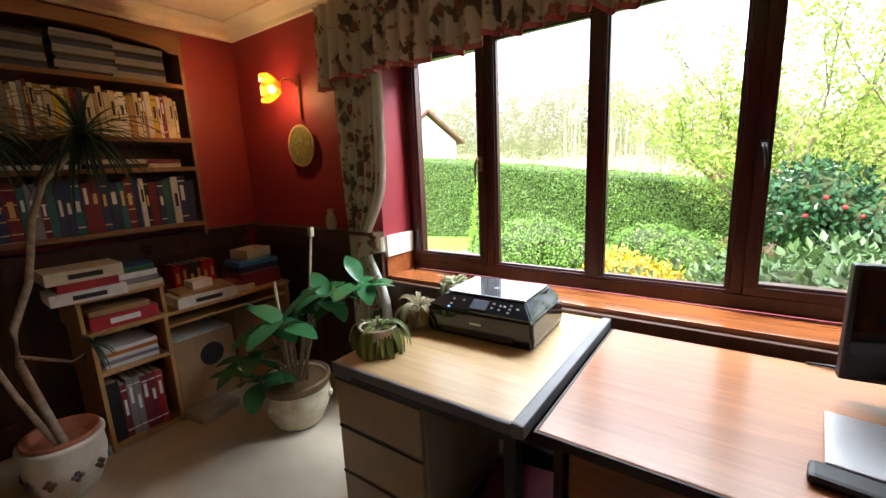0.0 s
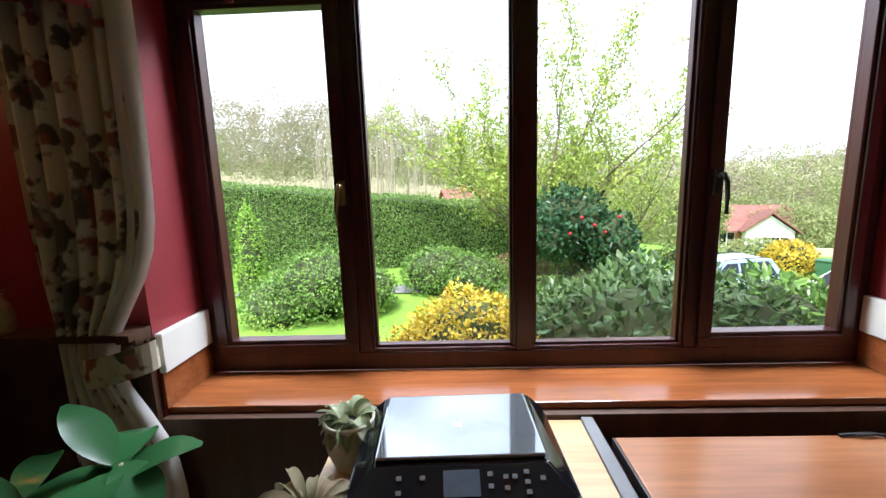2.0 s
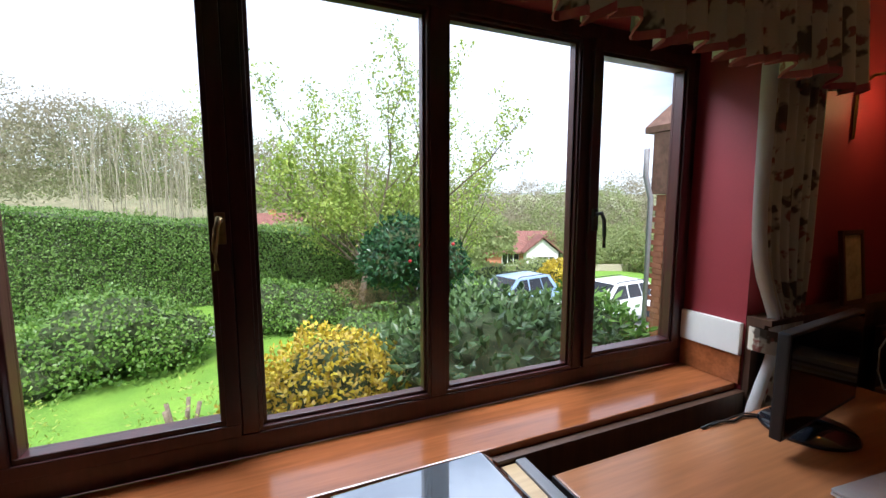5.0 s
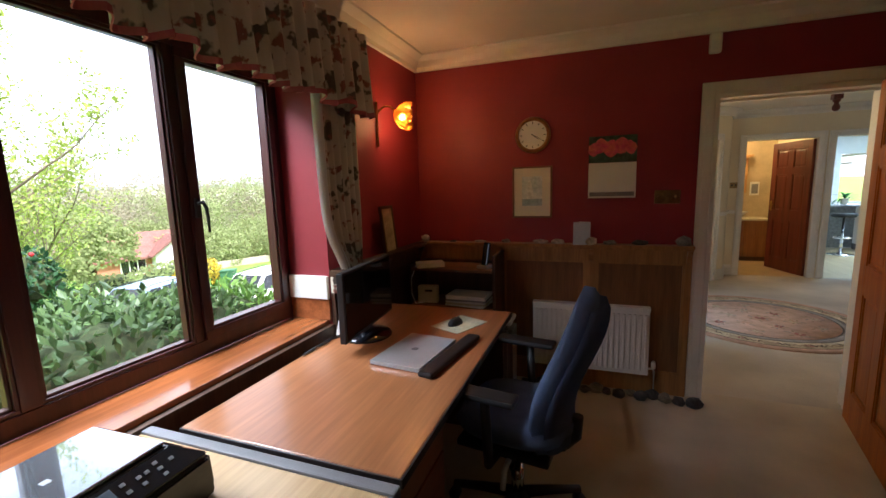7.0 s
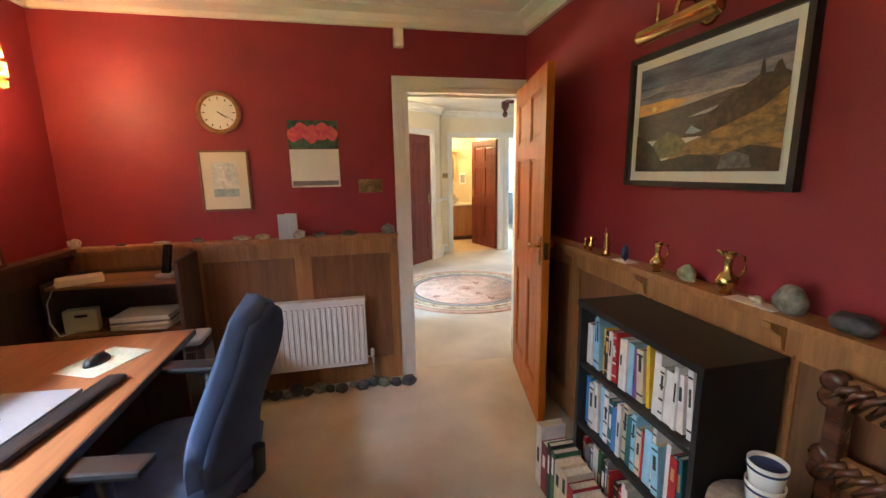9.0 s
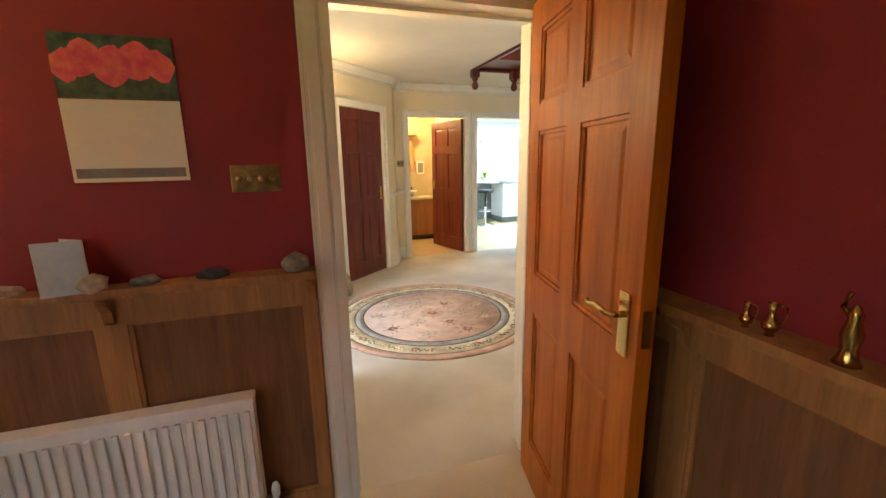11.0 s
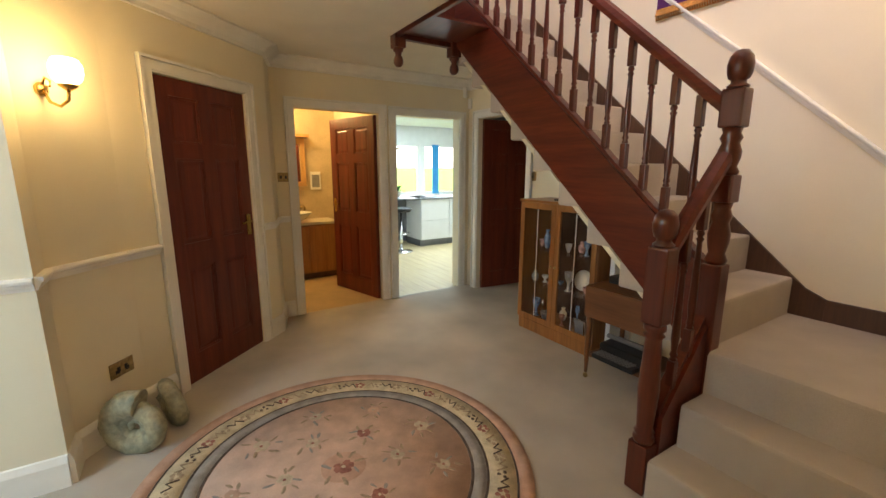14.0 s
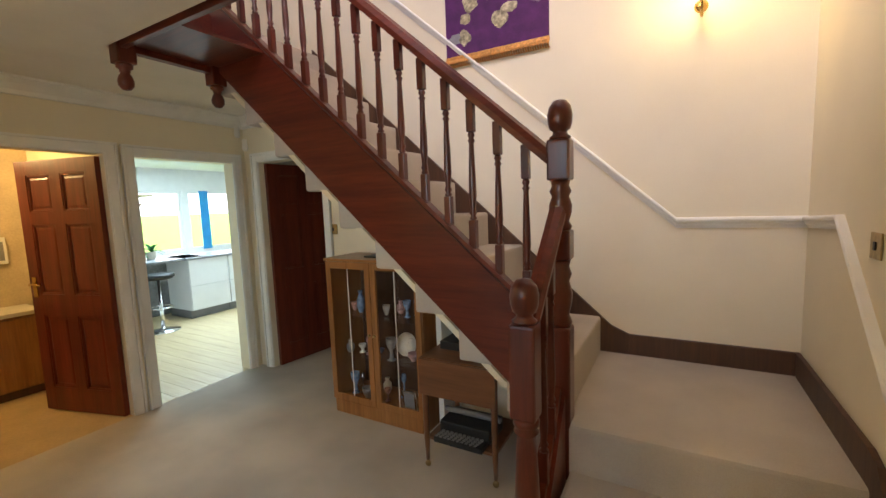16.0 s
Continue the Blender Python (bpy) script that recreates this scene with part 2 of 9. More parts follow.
def prism(bm, outline, a, b):
    """The outline (points in 3D at a) pushed along b - a."""
    d = Vector(b) - Vector(a)
    lo = [bm.verts.new(Vector(p)) for p in outline]
    hi = [bm.verts.new(Vector(p) + d) for p in outline]
    n = len(lo)
    for i in range(n):
        bm.faces.new((lo[i], lo[(i + 1) % n], hi[(i + 1) % n], hi[i]))
    bm.faces.new(lo[::-1])
    bm.faces.new(hi)
    bmesh.ops.recalc_face_normals(bm, faces=bm.faces)
    return bm


def lumpy(bm, centre, size, seed=0, rough=0.25, sub=2):
    """An uneven stone."""
    made = bmesh.ops.create_icosphere(bm, subdivisions=sub, radius=1)["verts"]
    for v in made:
        k = 1 + rough * noise.noise(v.co * 1.4 + Vector((seed * 7.3, seed, 3)))
        k += rough * 0.4 * noise.noise(v.co * 3.5 + Vector((seed, 5, seed * 2.1)))
        v.co = Vector((v.co.x * size[0], v.co.y * size[1], v.co.z * size[2])) * k + Vector(centre)
    return bm


def mesh_of(name, bm, mat, smooth=False):
    me = bpy.data.meshes.new(name)
    bmesh.ops.recalc_face_normals(bm, faces=bm.faces)
    if smooth:
        for f in bm.faces:
            f.smooth = True
    bm.to_mesh(me)
    bm.free()
    for m in (mat if isinstance(mat, (list, tuple)) else [mat]):
        me.materials.append(m)
    return me


def part(name, bm, mat, parent=None, label="", at=None, smooth=False):
    """Link a bmesh as one mesh object under a thing or part."""
    me = bm if isinstance(bm, bpy.types.Mesh) else mesh_of(name, bm, mat, smooth)
    ob = new(name, me)
    if parent:
        ob.parent = parent
    if at is not None:
        ob.matrix_basis = at if isinstance(at, Matrix) else Matrix.Translation(at)
    return tagged(ob, label)


def thing(name, m, label, category, group="", kind=""):
    """An empty at a thing's base, under which its parts go."""
    ob = new(name)
    ob.empty_display_size = 0.1
    ob.matrix_basis = m if isinstance(m, Matrix) else Matrix.Translation(m)
    return tagged(ob, label, category, group, kind)


def single(name, bm, mat, m, label, category, group="", kind="", smooth=False):
    """A thing of one mesh."""
    ob = new(name, mesh_of(name, bm, mat, smooth))
    ob.matrix_basis = m if isinstance(m, Matrix) else Matrix.Translation(m)
    return tagged(ob, label, category, group, kind)


def structure(name, bm, mat, label="", smooth=False):
    return tagged(new(name, mesh_of(name, bm, mat, smooth)), label, kind="structure")


# ---- structure: the study, x -2.72 to 2.15, y -0.68 to 2.15 ----
TOP = 2.42
structure("floor", boxes((-2.9, -0.9, -0.12, 2.22, 2.6, 0.0)), CARPET, "beige carpet")
structure("floor_hall", boxes((2.22, -3.9, -0.12, 6.5, 2.5, 0.0)), HALL_CARPET, "grey-beige carpet")
structure("ceiling", boxes((-2.9, -0.9, TOP, 2.2, 2.6, TOP + 0.1)), CEIL, "warm white plaster ceiling")
structure("ceiling_hall", boxes((2.2, -1.72, TOP, 6.7, 1.0, TOP + 0.3), (5.46, -3.4, TOP, 6.7, -1.72, TOP + 0.3)), CEIL, "cream plaster ceiling")


def wall_along_x(name, x0, x1, y0, y1, holes, mat, label, z1=TOP, z0=0.0):
    """A wall from x0 to x1 with holes (xa, xb, za, zb) through it."""
    bm, x = bmesh.new(), x0
    for xa, xb, za, zb in sorted(holes):
        if xa > x:
            box(bm, x, y0, z0, xa, y1, z1)
        if za > z0:
            box(bm, xa, y0, z0, xb, y1, za)
        if zb < z1:
            box(bm, xa, y0, zb, xb, y1, z1)
        x = xb
    if x < x1:
        box(bm, x, y0, z0, x1, y1, z1)
    return structure(name, bm, mat, label)


def wall_along_y(name, y0, y1, x0, x1, holes, mat, label, z1=TOP, z0=0.0):
    bm, y = bmesh.new(), y0
    for ya, yb, za, zb in sorted(holes):
        if ya > y:
            box(bm, x0, y, z0, x1, ya, z1)
        if za > z0:
            box(bm, x0, ya, z0, x1, yb, za)
        if zb < z1:
            box(bm, x0, ya, zb, x1, yb, z1)
        y = yb
    if y < y1:
        box(bm, x0, y, z0, x1, y1, z1)
    return structure(name, bm, mat, label)


wall_along_x("wall_north", -2.9, 2.3, 2.15, 2.50, [(-1.375, 0.905, 0.745, 2.09)], RED, "deep red painted wall with the window")
wall_along_y("wall_east", -0.68, 2.15, 2.15, 2.215, [(-0.69, 0.165, 0.0, 1.965)], RED, "deep red painted wall with a doorway")
wall_along_x("wall_south", -2.9, 2.215, -0.85, -0.68, [], RED, "deep red painted wall")
wall_along_y("wall_west", -0.68, 2.15, -2.9, -2.72, [], RED, "deep red painted wall")
# hall side of the study's wall
wall_along_y("wall_hall_west", -3.35, 0.30, 2.215, 2.30, [(-0.69, 0.165, 0.0, 1.965)], CREAM, "cream painted wall", z1=5.0)

# doorway lining and architraves of the study door
def door_trim_x(name, xa, xb, y, out, z, w=0.085, t=0.022):
    """Moulded trim round a doorway in a wall along x; out is the side that it stands on."""
    bm = bmesh.new()
    for k, (dw, dt) in enumerate(((w, t * 0.6), (w * 0.62, t), (w * 0.2, t * 1.35))):
        off = 0.0 if k != 1 else w * 0.12
        y0, y1 = sorted((y, y + out * dt))
        if k == 2:
            off = w * 0.80
        box(bm, xa - off - dw, y0, 0, xa - off, y1, z + off + dw, 0.002)
        box(bm, xb + off, y0, 0, xb + off + dw, y1, z + off + dw, 0.002)
        box(bm, xa - off, y0, z + off, xb + off, y1, z + off + dw, 0.002)
    return structure(name, bm, WHITE, "white moulded door trim")


def door_trim_y(name, ya, yb, x, out, z, w=0.085, t=0.022):
    bm = bmesh.new()
    for k, (dw, dt) in enumerate(((w, t * 0.6), (w * 0.62, t), (w * 0.2, t * 1.35))):
        off = (0.0, w * 0.12, w * 0.80)[k]
        x0, x1 = sorted((x, x + out * dt))
        box(bm, x0, ya - off - dw, 0, x1, ya - off, z + off + dw, 0.002)
        box(bm, x0, yb + off, 0, x1, yb + off + dw, z + off + dw, 0.002)
        box(bm, x0, ya - off, z + off, x1, yb + off, z + off + dw, 0.002)
    return structure(name, bm, WHITE, "white moulded door trim")


bm = boxes((2.13, 0.14, 0, 2.32, 0.165, 1.965), (2.13, -0.69, 0, 2.32, -0.665, 1.965), (2.13, -0.665, 1.94, 2.32, 0.14, 1.965),
           (2.215, 0.125, 0, 2.245, 0.14, 1.94), (2.215, -0.665, 0, 2.245, -0.65, 1.94), (2.215, -0.65, 1.925, 2.245, 0.125, 1.94))
structure("trim_study_door", bm, WHITE, "white painted door lining")
bm = bmesh.new()
for k, (w, t) in enumerate(((0.072, 0.012), (0.040, 0.020), (0.012, 0.017))):
    o = (0.0, 0.008, 0.060)[k]
    box(bm, 2.15 - t, 0.165 + o, 0, 2.15, 0.165 + o + w, 1.965 + o + w, 0.002)
    box(bm, 2.15 - t, -0.678, 1.965 + o, 2.15, 0.165 + o, 1.965 + o + w, 0.002)
structure("trim_study_architrave", bm, WHITE, "white moulded architrave")
door_trim_y("trim_hall_architrave", -0.69, 0.165, 2.30, 1, 1.965)


# cornice: a cove run along each wall
def cornice(name, runs, mat, z=TOP, drop=0.10, reach=0.11):
    """runs: (start, end, inward direction), each in plan."""
    bm = bmesh.new()
    prof = [(0, 0), (reach, 0), (reach, -0.014), (reach * 0.86, -0.02), (reach * 0.52, -drop * 0.38), (reach * 0.24, -drop * 0.72), (0.026, -drop * 0.84), (0.026, -drop), (0, -drop)]
    for a, b, n in runs:
        pts = [(a[0] + n[0] * u, a[1] + n[1] * u, z + v - 0.0005) for u, v in prof]
        prism(bm, pts, (*a, 0), (*b, 0))
    return structure(name, bm, mat, "moulded plaster cornice")


cornice("trim_cornice_study", [((-2.72, 2.15), (2.15, 2.15), (0, -1)), ((2.15, 2.15), (2.15, -0.68), (-1, 0)), ((2.15, -0.68), (-2.72, -0.68), (0, 1)), ((-2.72, -0.68), (-2.72, 2.15), (1, 0))], WHITE)

# ---- hall walls ----
wall_along_x("wall_hall_north", 2.30, 3.30, 0.30, 0.42, [], CREAM, "cream wall with dado rail")
structure("wall_pillar", boxes((4.72, 0.30, 0, 4.90, 0.64, TOP)), CREAM, "cream pier beside the opening")
structure("wall_lintel", boxes((3.30, 0.30, 2.12, 4.72, 0.46, TOP)), CREAM, "cream lintel over the opening")


def slanted(bm, a, b, t, z0, z1):
    """A wall slab from a to b in plan, thickness t to the left of the way."""
    d = Vector((b[0] - a[0], b[1] - a[1], 0)).normalized()
    n = Vector((-d.y, d.x, 0)) * t
    p = [Vector((*a, z0)), Vector((*b, z0)), Vector((*b, z0)) + n, Vector((*a, z0)) + n]
    prism(bm, p, (0, 0, z0), (0, 0, z1))


# wall beside the pier, then the slanted wall with its door
A, B = (5.23, 0.02), (6.14, -0.93)
dirn = Vector((B[0] - A[0], B[1] - A[1])).normalized()
bm = bmesh.new()
slanted(bm, (4.90, 0.30), A, 0.12, 0, TOP)
structure("wall_hall_return", bm, CREAM, "cream wall with dado rail")
D0, D1 = Vector((5.425, -0.185)), Vector((5.962, -0.742))
bm = bmesh.new()
slanted(bm, A, D0[:], 0.12, 0, TOP)
slanted(bm, D1[:], B, 0.12, 0, TOP)
slanted(bm, D0[:], D1[:], 0.12, 1.99, TOP)
structure("wall_hall_slanted", bm, CREAM, "cream slanted wall with a door")
bm = bmesh.new()
slanted(bm, B, (6.49, -1.03), 0.12, 0, TOP)
structure("wall_hall_corner", bm, CREAM, "cream wall")
wall_along_y("wall_hall_east", -3.24, -1.0, 6.49, 6.61, [(-2.07, -1.225, 0, 1.995), (-3.075, -2.265, 0, 1.99)], CREAM, "cream wall with two doorways")
wall_along_x("wall_hall_south", 2.215, 6.61, -3.36, -3.22, [(5.50, 6.30, 0, 1.995)], CREAM, "cream wall behind the stairs", z1=5.0)
door_trim_y("trim_bath_door", -2.07, -1.225, 6.49, -1, 1.995)
door_trim_y("trim_kitchen_door", -3.075, -2.265, 6.49, -1, 1.99)
door_trim_x("trim_south_door", 5.50, 6.30, -3.22, 1, 1.995)
bm = bmesh.new()
nrm = Vector((-0.72, -0.69)).normalized()
for k, (w, t) in enumerate(((0.085, 0.014), (0.052, 0.022), (0.016, 0.030))):
    o = (0.0, 0.010, 0.069)[k]
    for p, s in ((D0, -1), (D1, 1)):
        a, b = p + dirn * s * o, p + dirn * s * (o + w)
        prism(bm, [(*a, 0), (*b, 0), (*(b + nrm * t), 0), (*(a + nrm * t), 0)], (0, 0, 0), (0, 0, 1.99 + o + w))
    a, b = D0 - dirn * o, D1 + dirn * o
    prism(bm, [(*a, 1.99 + o), (*b, 1.99 + o), (*(b + nrm * t), 1.99 + o), (*(a + nrm * t), 1.99 + o)], (0, 0, 0), (0, 0, w))
structure("trim_slanted_door", bm, WHITE, "white moulded door trim")

cornice("trim_cornice_hall", [((2.30, -1.72), (2.30, 0.30), (1, 0)), ((2.30, 0.30), (4.90, 0.30), (0, -1)), ((4.90, 0.30), A, (-0.65, -0.76)), (A, B, (-0.72, -0.69)), (B, (6.49, -1.03), (-0.27, -0.96)), ((6.49, -1.0), (6.49, -3.22), (-1, 0)), ((6.49, -3.22), (5.46, -3.22), (0, 1))], WHITE)


# dado rail and skirting in the hall
def rail(bm, a, b, n, z, prof):
    pts = [(a[0] + n[0] * u, a[1] + n[1] * u, z + v) for u, v in prof]
    prism(bm, pts, a if len(a) == 3 else (*a, 0), b if len(b) == 3 else (*b, 0))


DADO = [(0, -0.03), (0.008, -0.03), (0.012, -0.015), (0.018, -0.012), (0.020, 0.0), (0.030, 0.006), (0.032, 0.018), (0.026, 0.026), (0, 0.028)]
SKIRT = [(0, 0), (0.02, 0), (0.02, 0.12), (0.014, 0.135), (0.008, 0.15), (0, 0.155)]
HALL_RUNS = [((2.39, 0.30), (3.30, 0.30), (0, -1)), ((3.30, 0.42), (3.30, 0.30), (1, 0)), ((4.72, 0.64), (4.72, 0.30), (-1, 0)), ((4.72, 0.30), (4.90, 0.30), (0, -1)), ((4.90, 0.30), A, (-0.65, -0.76)), (A, tuple(D0 - dirn * 0.09), tuple(nrm)), (tuple(D1 + dirn * 0.09), B, tuple(nrm)), (B, (6.49, -1.03), (-0.27, -0.96)), ((6.49, -1.03), (6.49, -1.13), (-1, 0))]
bm, bm2 = bmesh.new(), bmesh.new()
for a, b, n in HALL_RUNS:
    rail(bm, a, b, n, 0.965, DADO)
    rail(bm2, a, b, n, 0, SKIRT)
structure("trim_dado_rail", bm, WHITE, "cream moulded dado rail")
structure("baseboard_hall", bm2, WHITE, "white skirting board")


# ---- window_1 ----
window = tagged(new("window_1"), "dark mahogany four-light window with two opening casements", kind="structure")
fr = bmesh.new()
X0, X1, Y0, Y1, Z0, Z1 = -1.375, 0.905, 2.40, 2.47, 0.77, 2.085
for r in ((X0, Y0, Z0, X1, Y1, 0.835), (X0, Y0, 2.035, X1, Y1, Z1), (X0, Y0, 0.835, X0 + 0.045, Y1, 2.035), (X1 - 0.045, Y0, 0.835, X1, Y1, 2.035),
          (-0.825, Y0, 0.835, -0.782, Y1, 2.035), (-0.272, Y0, 0.835, -0.220, Y1, 2.035), (0.302, Y0, 0.835, 0.345, Y1, 2.035)):
    box(fr, *r, bevel=0.004)
part("window_frame", fr, FRAME_WOOD, window)
bm = bmesh.new()
for x0, x1 in ((-0.782, -0.272), (-0.220, 0.302)):
    for k in range(2):
        i, y = 0.010 * k, 2.405 + 0.012 * k
        for r in ((x0 + i, y, 0.835 + i, x1 - i, y + 0.03, 0.847 + i), (x0 + i, y, 2.023 - i, x1 - i, y + 0.03, 2.035 - i), (x0 + i, y, 0.847, x0 + i + 0.010, y + 0.03, 2.023), (x1 - i - 0.010, y, 0.847, x1 - i, y + 0.03, 2.023)):
            box(bm, *r, bevel=0.002)
part("glazing_bead", bm, FRAME_WOOD, window)
for x0, x1, side in ((-1.33, -0.825, 1), (0.345, 0.86, -1)):
    bm = bmesh.new()
    w = 0.05
    for k, (i, y) in enumerate(((0.0, 2.388), (0.034, 2.396))):
        ww = (0.036, 0.016)[k]
        for r in ((x0 + i, y, 0.838 + i, x1 - i, y + 0.05, 0.838 + i + ww), (x0 + i, y, 2.032 - i - ww, x1 - i, y + 0.05, 2.032 - i), (x0 + i, y, 0.838 + i + ww, x0 + i + ww, y + 0.05, 2.032 - i - ww), (x1 - i - ww, y, 0.838 + i + ww, x1 - i, y + 0.05, 2.032 - i - ww)):
            box(bm, *r, bevel=0.003)
    cas = part("casement", bm, FRAME_WOOD, window)
    hx = x1 - 0.022 if side > 0 else x0 + 0.022
    hb = boxes((hx - 0.012, 2.376, 1.36, hx + 0.012, 2.388, 1.44), bevel=0.003)
    tube(hb, [(hx, 2.38, 1.42), (hx, 2.35, 1.425), (hx - side * 0.006, 2.342, 1.40), (hx - side * 0.012, 2.345, 1.35), (hx - side * 0.010, 2.342, 1.30)], 0.0085, 8, 0.75)
    part("handle", hb, OLD_BRASS if side > 0 else BLACK, cas, "curved casement handle")
    part("pane", boxes((x0 + 0.05, 2.432, 0.888, x1 - 0.05, 2.436, 1.982)), GLASS, window).visible_shadow = False
for x0, x1 in ((-0.762, -0.292), (-0.200, 0.282)):
    part("pane", boxes((x0 - 0.012, 2.428, 0.85, x1 + 0.012, 2.432, 2.02)), GLASS, window).visible_shadow = False
# sill board, its apron, and the lining blocks at its ends
bm = boxes((-1.374, 2.166, 0.745, 0.904, 2.402, 0.77), bevel=0.005)
part("window_sill", bm, SILL_WOOD, window, "glossy orange-brown wooden sill")
# the apron's dark colour holds the shade below the sill
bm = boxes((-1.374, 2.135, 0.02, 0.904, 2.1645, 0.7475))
structure("trim_sill_apron", bm, DARK_WOOD_AND_SHADE, "wooden panel under the sill, coloured dark for its shade")
for i, (xa, xb) in enumerate(((-1.374, -1.362), (0.892, 0.904))):
    structure("trim_reveal_wood_%d" % (i + 1), boxes((xa, 2.152, 0.771, xb, 2.398, 0.885), bevel=0.002), SILL_WOOD, "wooden lining at the sill's end")
for i, (xa, xb) in enumerate(((-1.374, -1.352), (0.882, 0.904))):
    structure("trim_reveal_block_%d" % (i + 1), boxes((xa, 2.154, 0.886, xb, 2.396, 1.01), bevel=0.004), WHITE, "cream painted block on the reveal")


# ---- panelled wainscot with its ledge, round the study ----
PANEL_FIELD = wood("brown_panel_field", (0.23, 0.105, 0.038), (0.16, 0.070, 0.026), 0.55, 2, 0.05, 22)
# the same panel field, darkened for the walls in shade
SHADED_FIELD = wood("shaded_panel_field", (0.065, 0.030, 0.016), (0.040, 0.018, 0.010), 0.55, 2, 0.05, 22)


def wainscot(name, a, b, n, first, pitch, mat, field, ledge=0.07, z=1.04, start=0.0):
    """Framed panelling from a to b in plan, its stiles at first, first + pitch and so on; n points into the room."""
    a, b, n = Vector((*a, 0)), Vector((*b, 0)), Vector((*n, 0))
    d, L = (b - a).normalized(), (b - a).length
    root = tagged(new(name), "oak panelled wainscot with a ledge along its top", kind="structure")
    marks = []
    u = first
    while u < L - 0.05:
        if u > 0.05:
            marks.append(u)
        u += pitch

    def slab(bm, u0, u1, z0, z1, t0, t1):
        p = [a + d * u0 + n * t0, a + d * u1 + n * t0, a + d * u1 + n * t1, a + d * u0 + n * t1]
        prism(bm, [(q.x, q.y, z0) for q in p], (0, 0, z0), (0, 0, z1))

    def strip(label, u0, u1, z0, z1, t0, t1, m=mat):
        bm = bmesh.new()
        slab(bm, u0, u1, z0, z1, t0, t1)
        part(label, bm, m, root)
    low, high = 0.15, z - 0.125
    strip("bottom_rail", 0, L, 0, low, 0.002, 0.026)
    strip("top_rail", 0, L, high, z - 0.02, 0.002, 0.026)
    half = 0.040
    stiles = [(0.0, half)] + [(c - half, c + half) for c in marks] + [(L - half, L)]
    for u0, u1 in stiles:
        strip("stile", u0, u1, low, high, 0.002, 0.025)
    for (_, u0), (u1, _) in zip(stiles, stiles[1:]):
        strip("panel", u0, u1, low, high, 0.001, 0.010, field)
        bm = bmesh.new()
        w = 0.012
        for r in ((u0, u1, low, low + w), (u0, u1, high - w, high), (u0, u0 + w, low + w, high - w), (u1 - w, u1, low + w, high - w)):
            slab(bm, *r, 0.010, 0.019)
        part("panel_moulding", bm, mat, root)
    strip("ledge", start, L, z - 0.02, z, 0.001, ledge)
    strip("ledge_bead", start, L, z - 0.034, z - 0.02, 0.0265, ledge - 0.022)
    for c in marks + [L - 0.02]:
        if c < start:
            continue
        bm = bmesh.new()
        p = a + d * (c - 0.014)
        prof = [(0.026, z - 0.034), (ledge - 0.012, z - 0.034), (ledge - 0.016, z - 0.052), (0.046, z - 0.078), (0.038, z - 0.115), (0.026, z - 0.125)]
        prism(bm, [((p + n * q).x, (p + n * q).y, v) for q, v in prof], (0, 0, 0), d * 0.028)
        part("bracket", bm, mat, root)
    return root


wainscot("wall_wainscot_east", (2.149, 2.148), (2.149, 0.24), (-1, 0), 0.641, 0.650, PANEL_WOOD, PANEL_FIELD, 0.085)
wainscot("wall_wainscot_south", (2.149, -0.679), (-2.719, -0.679), (0, 1), 0.183, 0.575, PANEL_WOOD, PANEL_FIELD, 0.10, start=0.38)
# window-wall and west runs: same oak, with shade put into its colour
wainscot("wall_wainscot_north_east", (0.906, 2.149), (2.06, 2.149), (0, -1), 0.577, 0.577, DARK_WOOD_AND_SHADE, SHADED_FIELD, 0.085)
wainscot("wall_wainscot_north_west", (-2.70, 2.149), (-1.376, 2.149), (0, -1), 0.662, 0.662, DARK_WOOD_AND_SHADE, SHADED_FIELD, 0.085)
wainscot("wall_wainscot_west", (-2.719, -0.57), (-2.719, 2.06), (1, 0), 0.657, 0.657, DARK_WOOD_AND_SHADE, SHADED_FIELD, 0.085)


